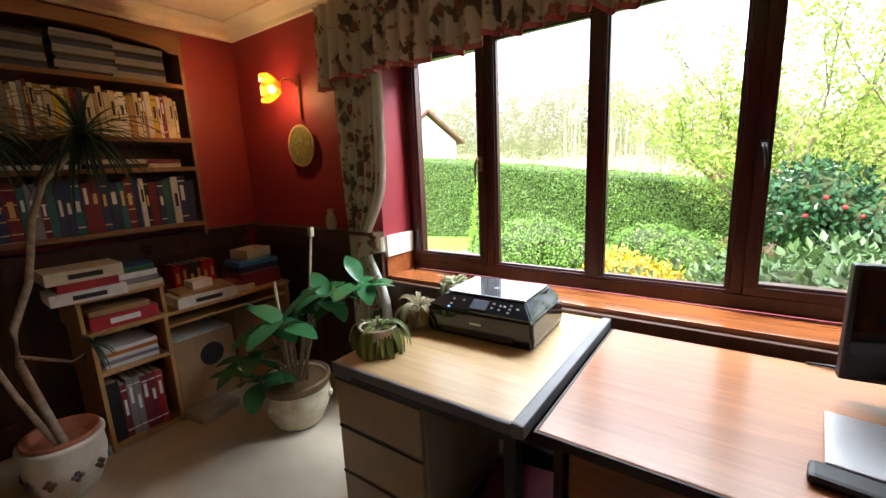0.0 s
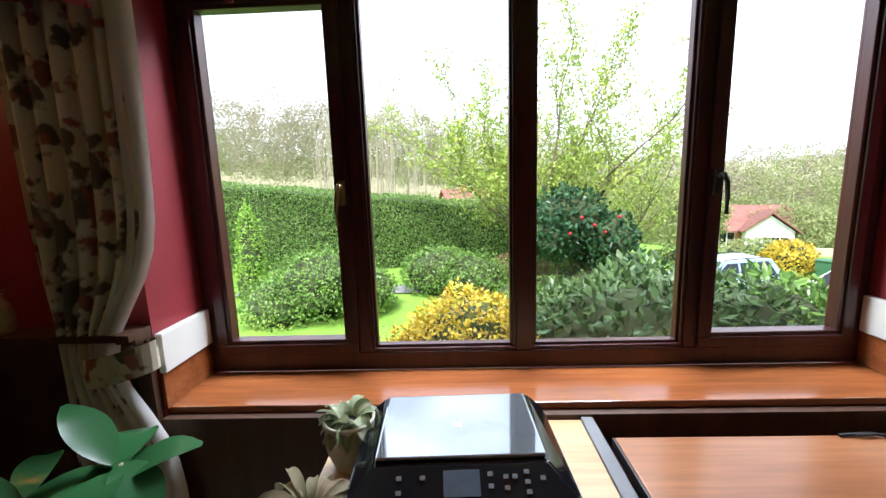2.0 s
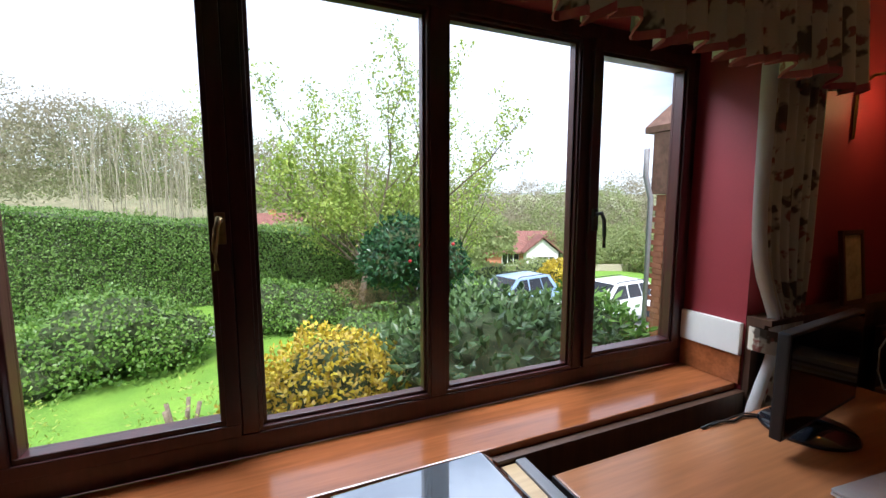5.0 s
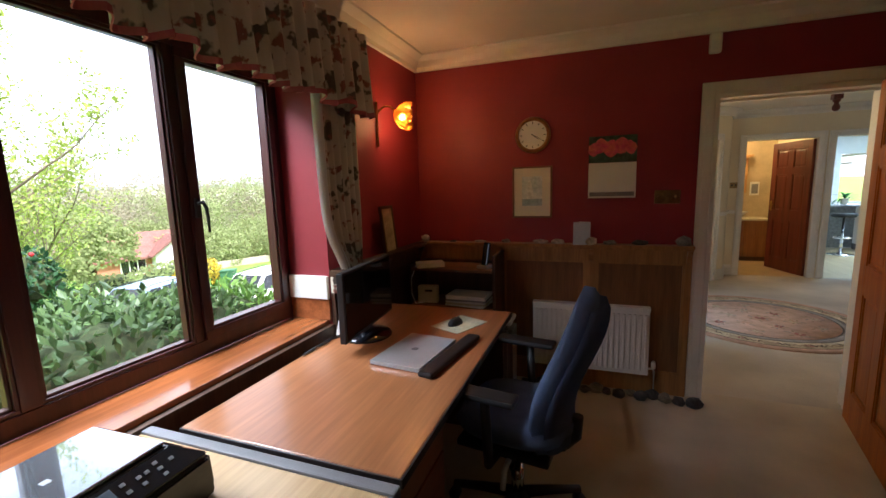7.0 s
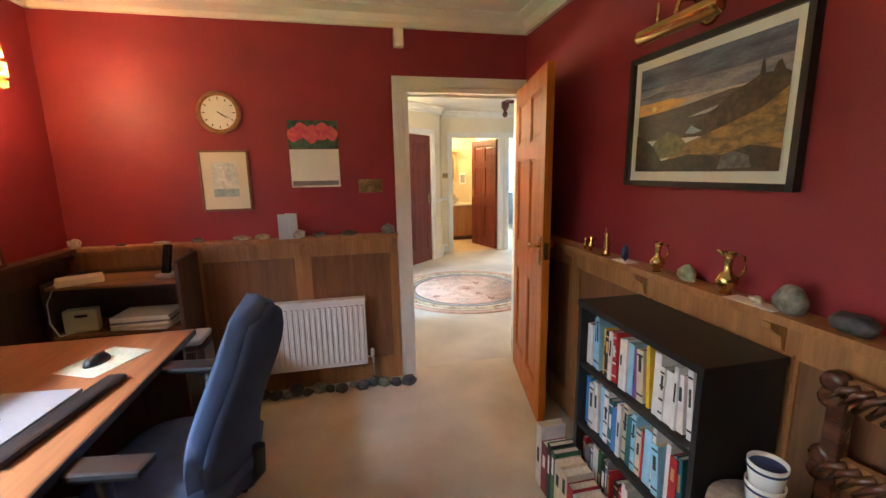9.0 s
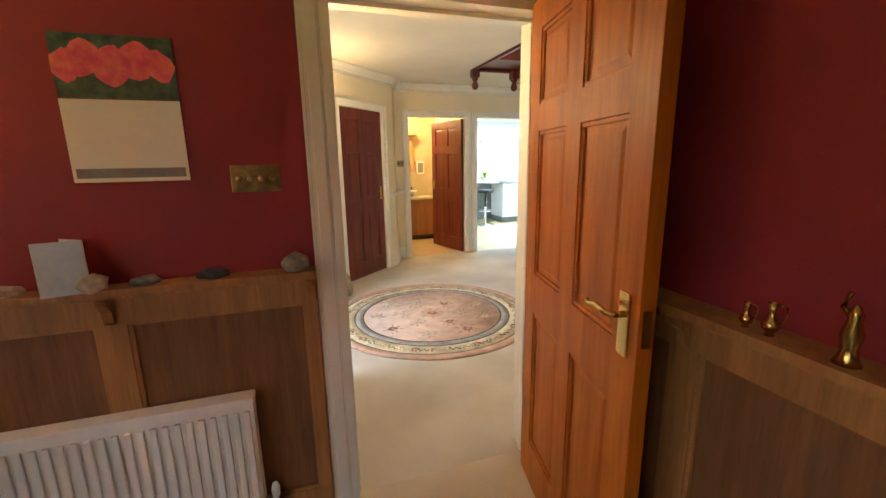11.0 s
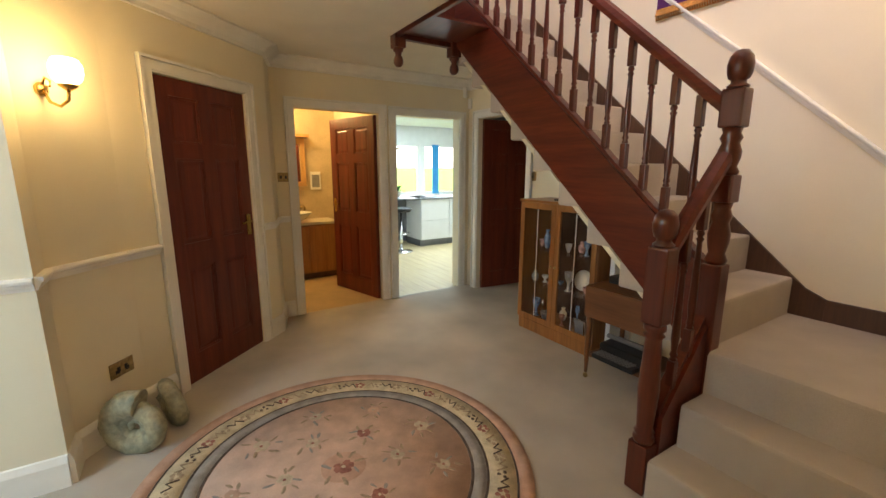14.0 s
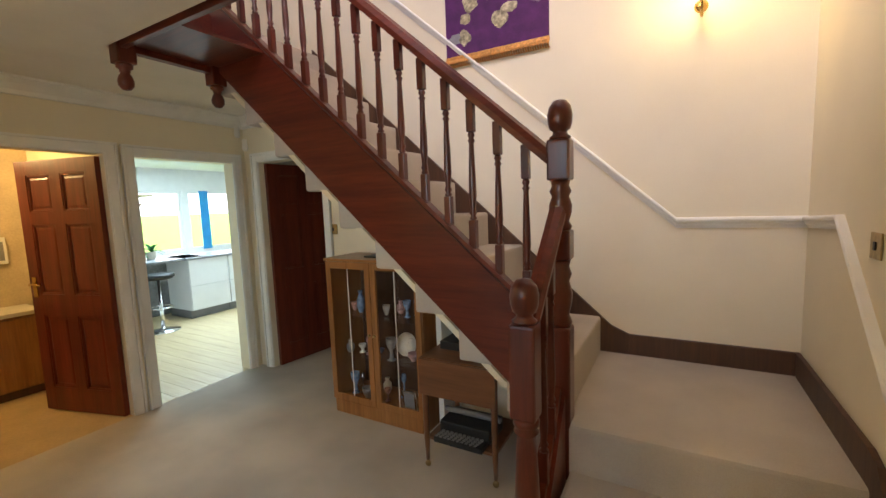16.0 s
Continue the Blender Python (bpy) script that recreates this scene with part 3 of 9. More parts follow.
# ---- doors ----
def six_panel_door(name, m, width, mat, label, height=1.97, side=1, handle=BRASS, both=True):
    """A panelled leaf, hinged at its origin and reaching along +x; faces at y -0.02 and 0.02."""
    root = tagged(new(name), label, kind="structure")
    root.matrix_basis = m
    s, mid = 0.105, 0.10
    rails = [(0.008, 0.20), (0.79, 0.955), (1.50, 1.595), (height - 0.105, height)]
    bm = boxes((s - 0.004, -0.008, 0.1, width - s + 0.004, 0.008, height - 0.05))
    for x0, x1 in ((0, s), (width - s, width)):
        box(bm, x0, -0.02, 0.008, x1, 0.02, height, 0.002)
    for z0, z1 in rails:
        box(bm, s, -0.0195, z0, width - s, 0.0195, z1)
    for (_, z0), (z1, _) in zip(rails, rails[1:]):
        box(bm, width / 2 - mid / 2, -0.0195, z0, width / 2 + mid / 2, 0.0195, z1)
    part("leaf", bm, mat, root)
    for (_, z0), (z1, _) in zip(rails, rails[1:]):
        for x0, x1 in ((s, width / 2 - mid / 2), (width / 2 + mid / 2, width - s)):
            bm = bmesh.new()
            for y in (-1, 1):
                # ovolo moulding round the field, then the raised field
                for r in ((x0, 0.008, z0, x1, 0.0155, z0 + 0.014), (x0, 0.008, z1 - 0.014, x1, 0.0155, z1), (x0, 0.008, z0 + 0.014, x0 + 0.014, 0.0155, z1 - 0.014), (x1 - 0.014, 0.008, z0 + 0.014, x1, 0.0155, z1 - 0.014)):
                    ya, yb = sorted((r[1] * y, r[4] * y))
                    box(bm, r[0], ya, r[2], r[3], yb, r[5], 0.003)
                lo = [(x0 + 0.026, z0 + 0.026), (x1 - 0.026, z0 + 0.026), (x1 - 0.026, z1 - 0.026), (x0 + 0.026, z1 - 0.026)]
                hi = [(x0 + 0.040, z0 + 0.040), (x1 - 0.040, z0 + 0.040), (x1 - 0.040, z1 - 0.040), (x0 + 0.040, z1 - 0.040)]
                vl = [bm.verts.new((u, 0.008 * y, v)) for u, v in lo]
                vh = [bm.verts.new((u, 0.0115 * y, v)) for u, v in hi]
                for i in range(4):
                    bm.faces.new((vl[i], vl[(i + 1) % 4], vh[(i + 1) % 4], vh[i]))
                bm.faces.new(vh)
            part("panel", bm, mat, root)
    hx = width - 0.055
    for y in (-1, 1):
        bm = bmesh.new()
        ya, yb = sorted((0.02 * y, 0.027 * y))
        box(bm, hx - 0.022, ya, 0.93, hx + 0.022, yb, 1.09, 0.003)
        tube(bm, [(hx, 0.025 * y, 1.035), (hx, 0.06 * y, 1.035), (hx - 0.012, 0.066 * y, 1.036), (hx - 0.06, 0.066 * y, 1.040), (hx - 0.105, 0.064 * y, 1.028), (hx - 0.118, 0.062 * y, 1.034)], 0.009, 8, 0.8)
        part("door_handle", bm, handle, root, "brass lever handle on a plate")
    bm = boxes((width, -0.011, 0.97, width + 0.002, 0.011, 1.06))
    part("latch_plate", bm, handle, root)
    return root


# study door, open into the room and hinged beside the south wall
six_panel_door("door_1", pose(2.125, -0.625, 0, 0, 0, 168.0), 0.815, DOOR_ORANGE, "open varnished six-panel wooden door", 1.955)
ang = math.degrees(math.atan2(dirn.y, dirn.x))
six_panel_door("door_2", pose(D0.x + dirn.x * 0.004 - nrm.x * 0.03, D0.y + dirn.y * 0.004 - nrm.y * 0.03, 0, 0, 0, ang), (D1 - D0).length - 0.008, DOOR_RED, "closed dark mahogany six-panel door", 1.985)
six_panel_door("door_3", pose(6.53, -2.045, 0, 0, 0, 15.5), 0.80, DOOR_RED, "open dark mahogany six-panel door to the cloakroom", 1.98)
six_panel_door("door_4", pose(6.275, -3.27, 0, 0, 0, 263), 0.77, DOOR_RED, "open dark mahogany six-panel door beside the stairs", 1.985)


# ================= things of the study =================
rnd = random.Random(4)
COVERS = [material("cloth_cover_%s" % n, c, 0.55, vary=0.12, scale=20, bump=0.15, bump_scale=200) for n, c in (
    ("navy", (0.02, 0.035, 0.10)), ("maroon", (0.17, 0.015, 0.03)), ("black", (0.014, 0.014, 0.016)), ("teal", (0.02, 0.12, 0.14)), ("cream", (0.60, 0.52, 0.36)),
    ("white", (0.72, 0.70, 0.66)), ("red", (0.40, 0.02, 0.025)), ("tan", (0.36, 0.22, 0.09)), ("yellow", (0.75, 0.52, 0.03)), ("blue", (0.05, 0.20, 0.50)),
    ("green", (0.04, 0.13, 0.06)), ("grey", (0.22, 0.22, 0.23)), ("violet", (0.17, 0.06, 0.27)), ("sky", (0.30, 0.55, 0.70)), ("orange", (0.50, 0.16, 0.03)))]
COVER = dict(zip(("navy", "maroon", "black", "teal", "cream", "white", "red", "tan", "yellow", "blue", "green", "grey", "violet", "sky", "orange"), COVERS))
PAGES = material("book_pages", (0.66, 0.58, 0.44), 0.9, vary=0.1, scale=90)


def book(m, t, w, h, colour, label="", group="", lettering=None, bands=0):
    """A closed book standing: t along x, spine at y 0 facing -y, reaching w along +y, h up."""
    words = {"navy": "navy blue", "sky": "pale blue", "tan": "tan brown"}.get(colour, colour)
    ob = thing("book", m, label or "%s hardback book standing on a shelf" % words, "book", group)
    c = 0.0025
    bm = boxes((0, 0, 0, t, c, h), (0, c, 0, c, w, h), (t - c, c, 0, t, w, h))
    part("cover", bm, COVER[colour], ob)
    part("pages", boxes((c, c, 0.004, t - c, w - 0.005, h - 0.004)), PAGES, ob)
    if lettering:
        bm = bmesh.new()
        z0 = h * rnd.uniform(0.35, 0.6)
        box(bm, t * 0.28, -0.0008, z0, t * 0.72, 0.0, z0 + h * rnd.uniform(0.2, 0.33))
        if bands:
            for k in range(bands):
                z = h * (0.12 + 0.76 * k / max(1, bands - 1))
                box(bm, t * 0.06, -0.0012, z, t * 0.94, 0.0, z + 0.006)
        part("spine_lettering", bm, lettering, ob)
    return ob


GILT = material("gilt_lettering", (0.70, 0.52, 0.20), 0.3, 0.8, vary=0.1)
INK = material("black_ink", (0.02, 0.02, 0.02), 0.7, vary=0.1)
WHITE_INK = material("white_lettering", (0.8, 0.8, 0.78), 0.6, vary=0.03)


def book_row(to, length, depth, zmax, colours, group, thick=(0.018, 0.042), tall=(0.72, 0.95), gilt=0.5, lean=0.0):
    """Books side by side along a shelf; to(u) is the pose of a book whose left edge is u along it."""
    u = 0.0
    while True:
        t = rnd.uniform(*thick)
        if u + t > length:
            break
        col = rnd.choice(colours)
        h = zmax * rnd.uniform(*tall)
        let = None
        if rnd.random() < gilt:
            let = GILT if col in ("navy", "maroon", "black", "green", "red", "teal") and rnd.random() < 0.6 else (INK if col in ("cream", "white", "yellow", "sky") else WHITE_INK)
        a = lean if rnd.random() < 0.25 else 0.0
        book(to(u) @ pose(0, rnd.uniform(0, 0.012), 0, 0, a, 0), t, depth * rnd.uniform(0.75, 0.98), h, col, group=group, lettering=let, bands=rnd.choice((0, 0, 2, 4)))
        u += t + 0.0015 + (h * math.sin(radians(abs(a))) if a else 0)


# ---- main desk ----
desk = thing("desk", (0.67, 1.66, 0), "cherry laminate office desk under the window sill", "desk")
part("desktop", boxes((-0.73, -0.38, 0.705, 0.73, 0.385, 0.735), bevel=0.006), DESK_WOOD, desk)
EDGE = material("dark_edge_trim", (0.03, 0.022, 0.02), 0.5)
part("edge_trim", boxes((-0.735, -0.386, 0.706, 0.735, -0.380, 0.734), (-0.736, -0.38, 0.706, -0.730, 0.385, 0.734), bevel=0.002), EDGE, desk)
for x in (-0.70, 0.68):
    part("end_panel", boxes((x, -0.34, 0.0, x + 0.025, 0.36, 0.704), bevel=0.002), DARK_WOOD_AND_SHADE, desk)
part("modesty_panel", boxes((-0.674, 0.30, 0.25, 0.679, 0.318, 0.704)), DARK_WOOD_AND_SHADE, desk)
ped = part("drawer_pedestal", boxes((-0.673, -0.30, 0.06, -0.26, 0.25, 0.70), bevel=0.003), DARK_WOOD_AND_SHADE, desk)
for i, (a, b) in enumerate(((0.07, 0.30), (0.31, 0.50), (0.51, 0.69))):
    dr = part("drawer", boxes((-0.668, -0.32, a, -0.265, -0.301, b), bevel=0.004), DESK_WOOD, ped)

# ---- printer table with pale top ----
tab = thing("printer_table", (-0.455, 1.70, 0), "pale beech table with dark trim carrying the printer", "table")
part("tabletop", boxes((-0.365, -0.42, 0.705, 0.330, 0.43, 0.735), bevel=0.004), TAN_WOOD, tab)
part("edge_trim", boxes((0.330, -0.435, 0.700, 0.366, 0.435, 0.742), (-0.366, -0.435, 0.702, 0.330, -0.420, 0.737), bevel=0.006), GREY, tab, "dark grey rubber edge trim")
for x, y in ((-0.33, 0.38), (0.31, -0.38), (0.31, 0.38), (-0.33, -0.10)):
    part("leg", boxes((x - 0.02, y - 0.02, 0, x + 0.02, y + 0.02, 0.704), bevel=0.003), BLACK, tab)
for ya, yb in ((-0.40, -0.37), (0.37, 0.40)):
    part("frame_rail", boxes((-0.31, ya, 0.655, 0.29, yb, 0.704)), BLACK, tab)
DRAWER = material("tan_drawer_front", (0.46, 0.34, 0.21), 0.5, vary=0.08, scale=5, bump=0.05)
pd = thing("drawer_unit", (-0.69, 1.60, 0), "tan three-drawer pedestal beneath the printer table", "drawers")
part("body", boxes((-0.21, -0.245, 0.03, 0.21, 0.26, 0.635), (-0.195, -0.23, 0, 0.195, 0.24, 0.03), bevel=0.004), DRAWER, pd)
part("top", boxes((-0.215, -0.268, 0.636, 0.215, 0.262, 0.655), bevel=0.005), GREY, pd)
for a, b in ((0.04, 0.23), (0.235, 0.43), (0.435, 0.63)):
    d = part("drawer", boxes((-0.205, -0.265, a, 0.205, -0.246, b), bevel=0.005), DRAWER, pd)
    part("finger_pull", boxes((-0.205, -0.268, b - 0.010, 0.205, -0.262, b - 0.002)), BLACK, d)
# black box and files on the floor below
cr = thing("storage_crate", (-0.22, 1.62, 0), "dark plastic crate of papers beneath the table", "crate")
bm = boxes((-0.17, -0.22, 0, 0.17, 0.22, 0.012), (-0.17, -0.22, 0.012, -0.155, 0.22, 0.24), (0.155, -0.22, 0.012, 0.17, 0.22, 0.24), (-0.155, -0.22, 0.012, 0.155, -0.205, 0.24), (-0.155, 0.205, 0.012, 0.155, 0.22, 0.24))
part("tub", bm, BLACK, cr)
part("rim", boxes((-0.18, -0.23, 0.228, 0.18, -0.218, 0.245), (-0.18, 0.218, 0.228, 0.18, 0.23, 0.245), (-0.18, -0.218, 0.228, -0.168, 0.218, 0.245), (0.168, -0.218, 0.228, 0.18, 0.218, 0.245), bevel=0.003), GREY, cr)
fl = thing("document_folder", pose(-0.20, 1.58, 0.246, 0, 4, 12), "maroon document folder lying on the crate", "folder")
part("cover", boxes((-0.16, -0.12, 0, 0.16, 0.12, 0.003), (-0.16, -0.12, 0.022, 0.16, 0.12, 0.025)), COVER["maroon"], fl)
part("papers", boxes((-0.155, -0.115, 0.003, 0.15, 0.115, 0.022)), PAPER, fl)

# ---- printer ----
pr = thing("printer", pose(-0.478, 1.84, 0.735, 0, 0, 2), "glossy black multifunction printer on the pale table", "printer")
bm = bmesh.new()
outline = [(-0.225, 0.0), (-0.232, 0.02), (-0.226, 0.112), (0.226, 0.112), (0.232, 0.02), (0.225, 0.0)]
prism(bm, [(x, -0.165, z) for x, z in outline], (0, -0.165, 0), (0, 0.165, 0))
bmesh.ops.bevel(bm, geom=list(bm.edges), offset=0.012, segments=3, affect="EDGES")
part("body", bm, GLOSS_BLACK, pr)
bm = bmesh.new()
lo = [(-0.222, -0.16, 0.113), (0.222, -0.16, 0.113), (0.222, 0.16, 0.113), (-0.222, 0.16, 0.113)]
hi = [(-0.172, -0.095, 0.150), (0.172, -0.095, 0.150), (0.178, 0.155, 0.154), (-0.178, 0.155, 0.154)]
vl, vh = [bm.verts.new(p) for p in lo], [bm.verts.new(p) for p in hi]
for i in range(4):
    bm.faces.new((vl[i], vl[(i + 1) % 4], vh[(i + 1) % 4], vh[i]))
bm.faces.new(vh)
bm.faces.new(vl[::-1])
bmesh.ops.bevel(bm, geom=list(bm.edges), offset=0.004, segments=2, affect="EDGES")
part("control_panel", bm, GLOSS_BLACK, pr)
# black lid given a pale metallic colour to strengthen the sky's reflection
LID = material("sky_sheen_lid", (0.42, 0.46, 0.50), 0.03, 0.75, vary=0.05, spec=1.0, coat=1.0)
lid = part("scanner_lid", boxes((-0.170, -0.088, 0.1515, 0.170, 0.150, 0.160), bevel=0.004), LID, pr)
part("emblem", boxes((-0.008, 0.010, 0.160, 0.008, 0.026, 0.1606)), SILVER, lid)
slope = pose(0, -0.1285, 0.1320, 29.6)
SCREEN = material("lcd_screen", (0.10, 0.12, 0.15), 0.12, vary=0.1)
part("display", boxes((-0.035, -0.024, 0.0, 0.035, 0.024, 0.0025), bevel=0.001), SCREEN, pr, "small grey colour display", at=slope)
for i, (x, y) in enumerate(((-0.12, 0.012), (-0.12, -0.014), (-0.075, 0.012), (0.055, 0.016), (0.055, -0.006), (0.085, 0.010), (0.102, 0.010), (0.085, -0.010), (0.125, 0.018), (0.125, 0.0), (0.125, -0.018), (0.155, 0.006))):
    part("button", boxes((x - 0.005, y - 0.004, 0, x + 0.005, y + 0.004, 0.002)), GREY, pr, at=slope)
part("power_light", boxes((-0.128, -0.032, 0, -0.120, -0.028, 0.0015)), glow("blue_led", (0.1, 0.25, 1.0), 3.0), pr, "lit blue power light", at=slope)
part("maker_mark", boxes((-0.024, -0.1685, 0.062, 0.024, -0.1665, 0.070)), SILVER, pr)
part("paper_slot", boxes((-0.15, -0.168, 0.018, 0.15, -0.1655, 0.040)), BLACK, pr)

# ---- monitor, laptop, mouse ----
mo = thing("monitor", pose(0.832, 1.90, 0.735, 0, 0, 6), "black flat monitor with its screen off on the desk", "monitor")
part("base", turned(bmesh.new(), [(0.125, 0), (0.13, 0.006), (0.12, 0.016), (0.03, 0.024), (0.0, 0.025)], sides=28), GLOSS_BLACK, mo)
part("stand", boxes((-0.035, -0.005, 0.018, 0.035, 0.02, 0.20), bevel=0.006), BLACK, mo)
part("bezel", boxes((-0.275, -0.035, 0.055, 0.275, -0.003, 0.370), bevel=0.006), BLACK, mo)
part("screen", boxes((-0.262, -0.0365, 0.070, 0.262, -0.0345, 0.358)), GLOSS_BLACK, mo)
part("rear_housing", boxes((-0.16, -0.003, 0.12, 0.16, 0.03, 0.34), bevel=0.012), BLACK, mo)
la = thing("laptop", pose(0.685, 1.568, 0.735, 0, 0, -6), "closed silver laptop lying on the desk", "laptop")
part("base", boxes((-0.175, -0.118, 0.003, 0.175, 0.118, 0.012), bevel=0.003), SILVER, la)
lidp = part("lid", boxes((-0.175, -0.118, 0.0135, 0.175, 0.118, 0.021), bevel=0.003), SILVER, la)
bm = turned(bmesh.new(), [(0.016, 0), (0.016, 0.0006)], at=(0, 0, 0.021), sides=20)
part("emblem", bm, GREY, lidp)
for x in (-0.15, 0.15):
    for y in (-0.095, 0.095):
        part("foot", boxes((x - 0.012, y - 0.006, 0, x + 0.012, y + 0.006, 0.003)), BLACK, la)
wr = bmesh.new()
box(wr, -0.235, -0.032, 0, 0.235, 0.032, 0.024, 0.011)
single("wrist_rest", wr, BLACK, pose(0.70, 1.402, 0.735, 0, 0, -8), "black padded keyboard wrist rest", "wrist rest")
mp = boxes((-0.12, -0.095, 0, 0.12, 0.095, 0.003), bevel=0.001)
single("mouse_mat", mp, material("cream_mouse_mat", (0.62, 0.58, 0.42), 0.7, vary=0.25, scale=9, second=(0.45, 0.50, 0.40)), pose(1.11, 1.50, 0.735, 0, 0, -24), "cream patterned mouse mat", "mouse mat")
ms = thing("computer_mouse", pose(1.10, 1.52, 0.738, 0, 0, -15), "black computer mouse on the cream mat", "mouse")
bm = bmesh.new()
for v in bmesh.ops.create_uvsphere(bm, u_segments=18, v_segments=10, radius=1)["verts"]:
    v.co = Vector((v.co.x * 0.055, v.co.y * 0.032, max(0.0, v.co.z) * 0.036))
part("shell", bm, BLACK, ms, smooth=True)
part("scroll_wheel", turned(bmesh.new(), [(0.009, -0.003), (0.009, 0.003)], m=pose(0.03, 0, 0.026, 90)), GREY, ms)
cb = bmesh.new()
tube(cb, [(0.78, 2.0, 0.74), (0.72, 2.03, 0.742), (0.66, 2.02, 0.741), (0.60, 2.04, 0.742), (0.52, 2.035, 0.74)], 0.004, 6)
tube(cb, [(0.80, 2.0, 0.74), (0.74, 2.035, 0.745), (0.64, 2.035, 0.742), (0.56, 2.03, 0.744)], 0.003, 6)
single("monitor_cable", cb, BLACK, (0, 0, 0), "black cables trailing behind the monitor", "cable")

# ---- office chair ----
FABRIC = material("blue_grey_fabric", (0.085, 0.115, 0.20), 0.9, vary=0.12, scale=12, bump=0.5, bump_scale=500, spec=0.15)
FABRIC_D = material("dark_blue_grey_fabric", (0.055, 0.07, 0.12), 0.9, vary=0.12, scale=12, bump=0.5, bump_scale=500, spec=0.15)
oc = thing("office_chair", pose(0.75, 1.13, 0, 0, 0, -8), "blue-grey fabric swivel office chair with black armrests", "office chair")


def cushion(w, h, d, pinch=0.0):
    """A padded slab in x and z, rounded, d deep; pinched towards the bottom."""
    bm = bmesh.new()
    rows, cols = 14, 12
    for side in (-1, 1):
        g = []
        for i in range(rows + 1):
            v = -1 + 2 * i / rows
            r = []
            for j in range(cols + 1):
                u = -1 + 2 * j / cols
                k = (1 - abs(v) ** 3.2) ** 0.36 if abs(v) < 1 else 0.0
                puff = max(0, (1 - abs(u) ** 4)) ** 0.5 * max(0, (1 - abs(v) ** 4)) ** 0.5
                x = u * w / 2 * k * (1 - pinch * (0.5 + 0.5 * v))
                y = side * d / 2 * puff + (0.045 * math.cos((v + 0.45) * 2.4) if pinch else 0.0) + 0.040 * u * u
                r.append(bm.verts.new((x, y, v * h / 2)))
            g.append(r)
        for i in range(rows):
            for j in range(cols):
                f = bm.faces.new((g[i][j], g[i][j + 1], g[i + 1][j + 1], g[i + 1][j]))
                f.smooth = True
    bmesh.ops.remove_doubles(bm, verts=bm.verts, dist=0.0008)
    return bm


part("backrest", cushion(0.47, 0.70, 0.10, 0.26), FABRIC, oc, at=pose(0, -0.225, 0.725, 6))
part("back_shell", cushion(0.455, 0.66, 0.05, 0.26), FABRIC_D, oc, at=pose(0, -0.268, 0.715, 6), label="darker blue-grey rear panel")
part("seat", cushion(0.50, 0.48, 0.10), FABRIC, oc, at=pose(0, 0.0, 0.475, 90))
part("seat_pan", boxes((-0.19, -0.18, 0.40, 0.19, 0.20, 0.43), bevel=0.01), BLACK, oc)
bm = boxes((-0.035, -0.21, 0.39, 0.035, -0.05, 0.41), bevel=0.004)
tube(bm, [(0, -0.20, 0.40), (0, -0.245, 0.45), (0, -0.25, 0.54)], 0.022, 8)
part("back_bracket", bm, BLACK, oc)
for x in (-0.29, 0.29):
    bm = bmesh.new()
    tube(bm, [(x * 0.6, 0.02, 0.415), (x * 0.98, 0.02, 0.43), (x, 0.02, 0.50), (x, 0.03, 0.69)], 0.019, 8)
    part("arm_post", bm, BLACK, oc)
    bm = boxes((x - 0.042, -0.09, 0.69, x + 0.042, 0.19, 0.715), bevel=0.011)
    part("armrest", bm, BLACK, oc)
part("gas_column", turned(bmesh.new(), [(0.028, 0.10), (0.028, 0.24), (0.018, 0.24), (0.018, 0.40)], sides=14), CHROME, oc)
part("lever", tube(bmesh.new(), [(-0.12, -0.02, 0.40), (-0.25, -0.03, 0.395), (-0.27, -0.03, 0.33)], 0.011, 8), SILVER, oc)
for i in range(5):
    a = radians(72 * i + 22)
    c, s = math.cos(a), math.sin(a)
    bm = bmesh.new()
    tube(bm, [(0.02 * c, 0.02 * s, 0.115), (0.15 * c, 0.15 * s, 0.10), (0.30 * c, 0.30 * s, 0.075)], 0.026, 8, 0.65)
    lg = part("leg", bm, BLACK, oc)
    bm = turned(bmesh.new(), [(0.012, -0.022), (0.026, -0.018), (0.026, 0.018), (0.012, 0.022)], m=pose(0.30 * c, 0.30 * s, 0.0265, 90, 0, math.degrees(a)))
    tube(bm, [(0.30 * c, 0.30 * s, 0.04), (0.30 * c, 0.30 * s, 0.078)], 0.008, 6)
    part("castor", bm, BLACK, lg)

# ---- wall lamps with amber glass petals ----
AMBER = bpy.data.materials.new("amber_glass")
AMBER.use_nodes = True
nn, ll = AMBER.node_tree.nodes, AMBER.node_tree.links
bb = nn["Principled BSDF"]
bb.inputs["Base Color"].default_value = (0.95, 0.52, 0.10, 1)
bb.inputs["Roughness"].default_value = 0.12
aa, am = nn.new("ShaderNodeBsdfTransparent"), nn.new("ShaderNodeMixShader")
aa.inputs["Color"].default_value = (1.0, 0.62, 0.18, 1)
am.inputs["Fac"].default_value = 0.42
ll.new(aa.outputs["BSDF"], am.inputs[1])
ll.new(bb.outputs["BSDF"], am.inputs[2])
ll.new(am.outputs["Shader"], nn["Material Output"].inputs["Surface"])
BULB = glow("warm_bulb", (1.0, 0.72, 0.36), 26.0)


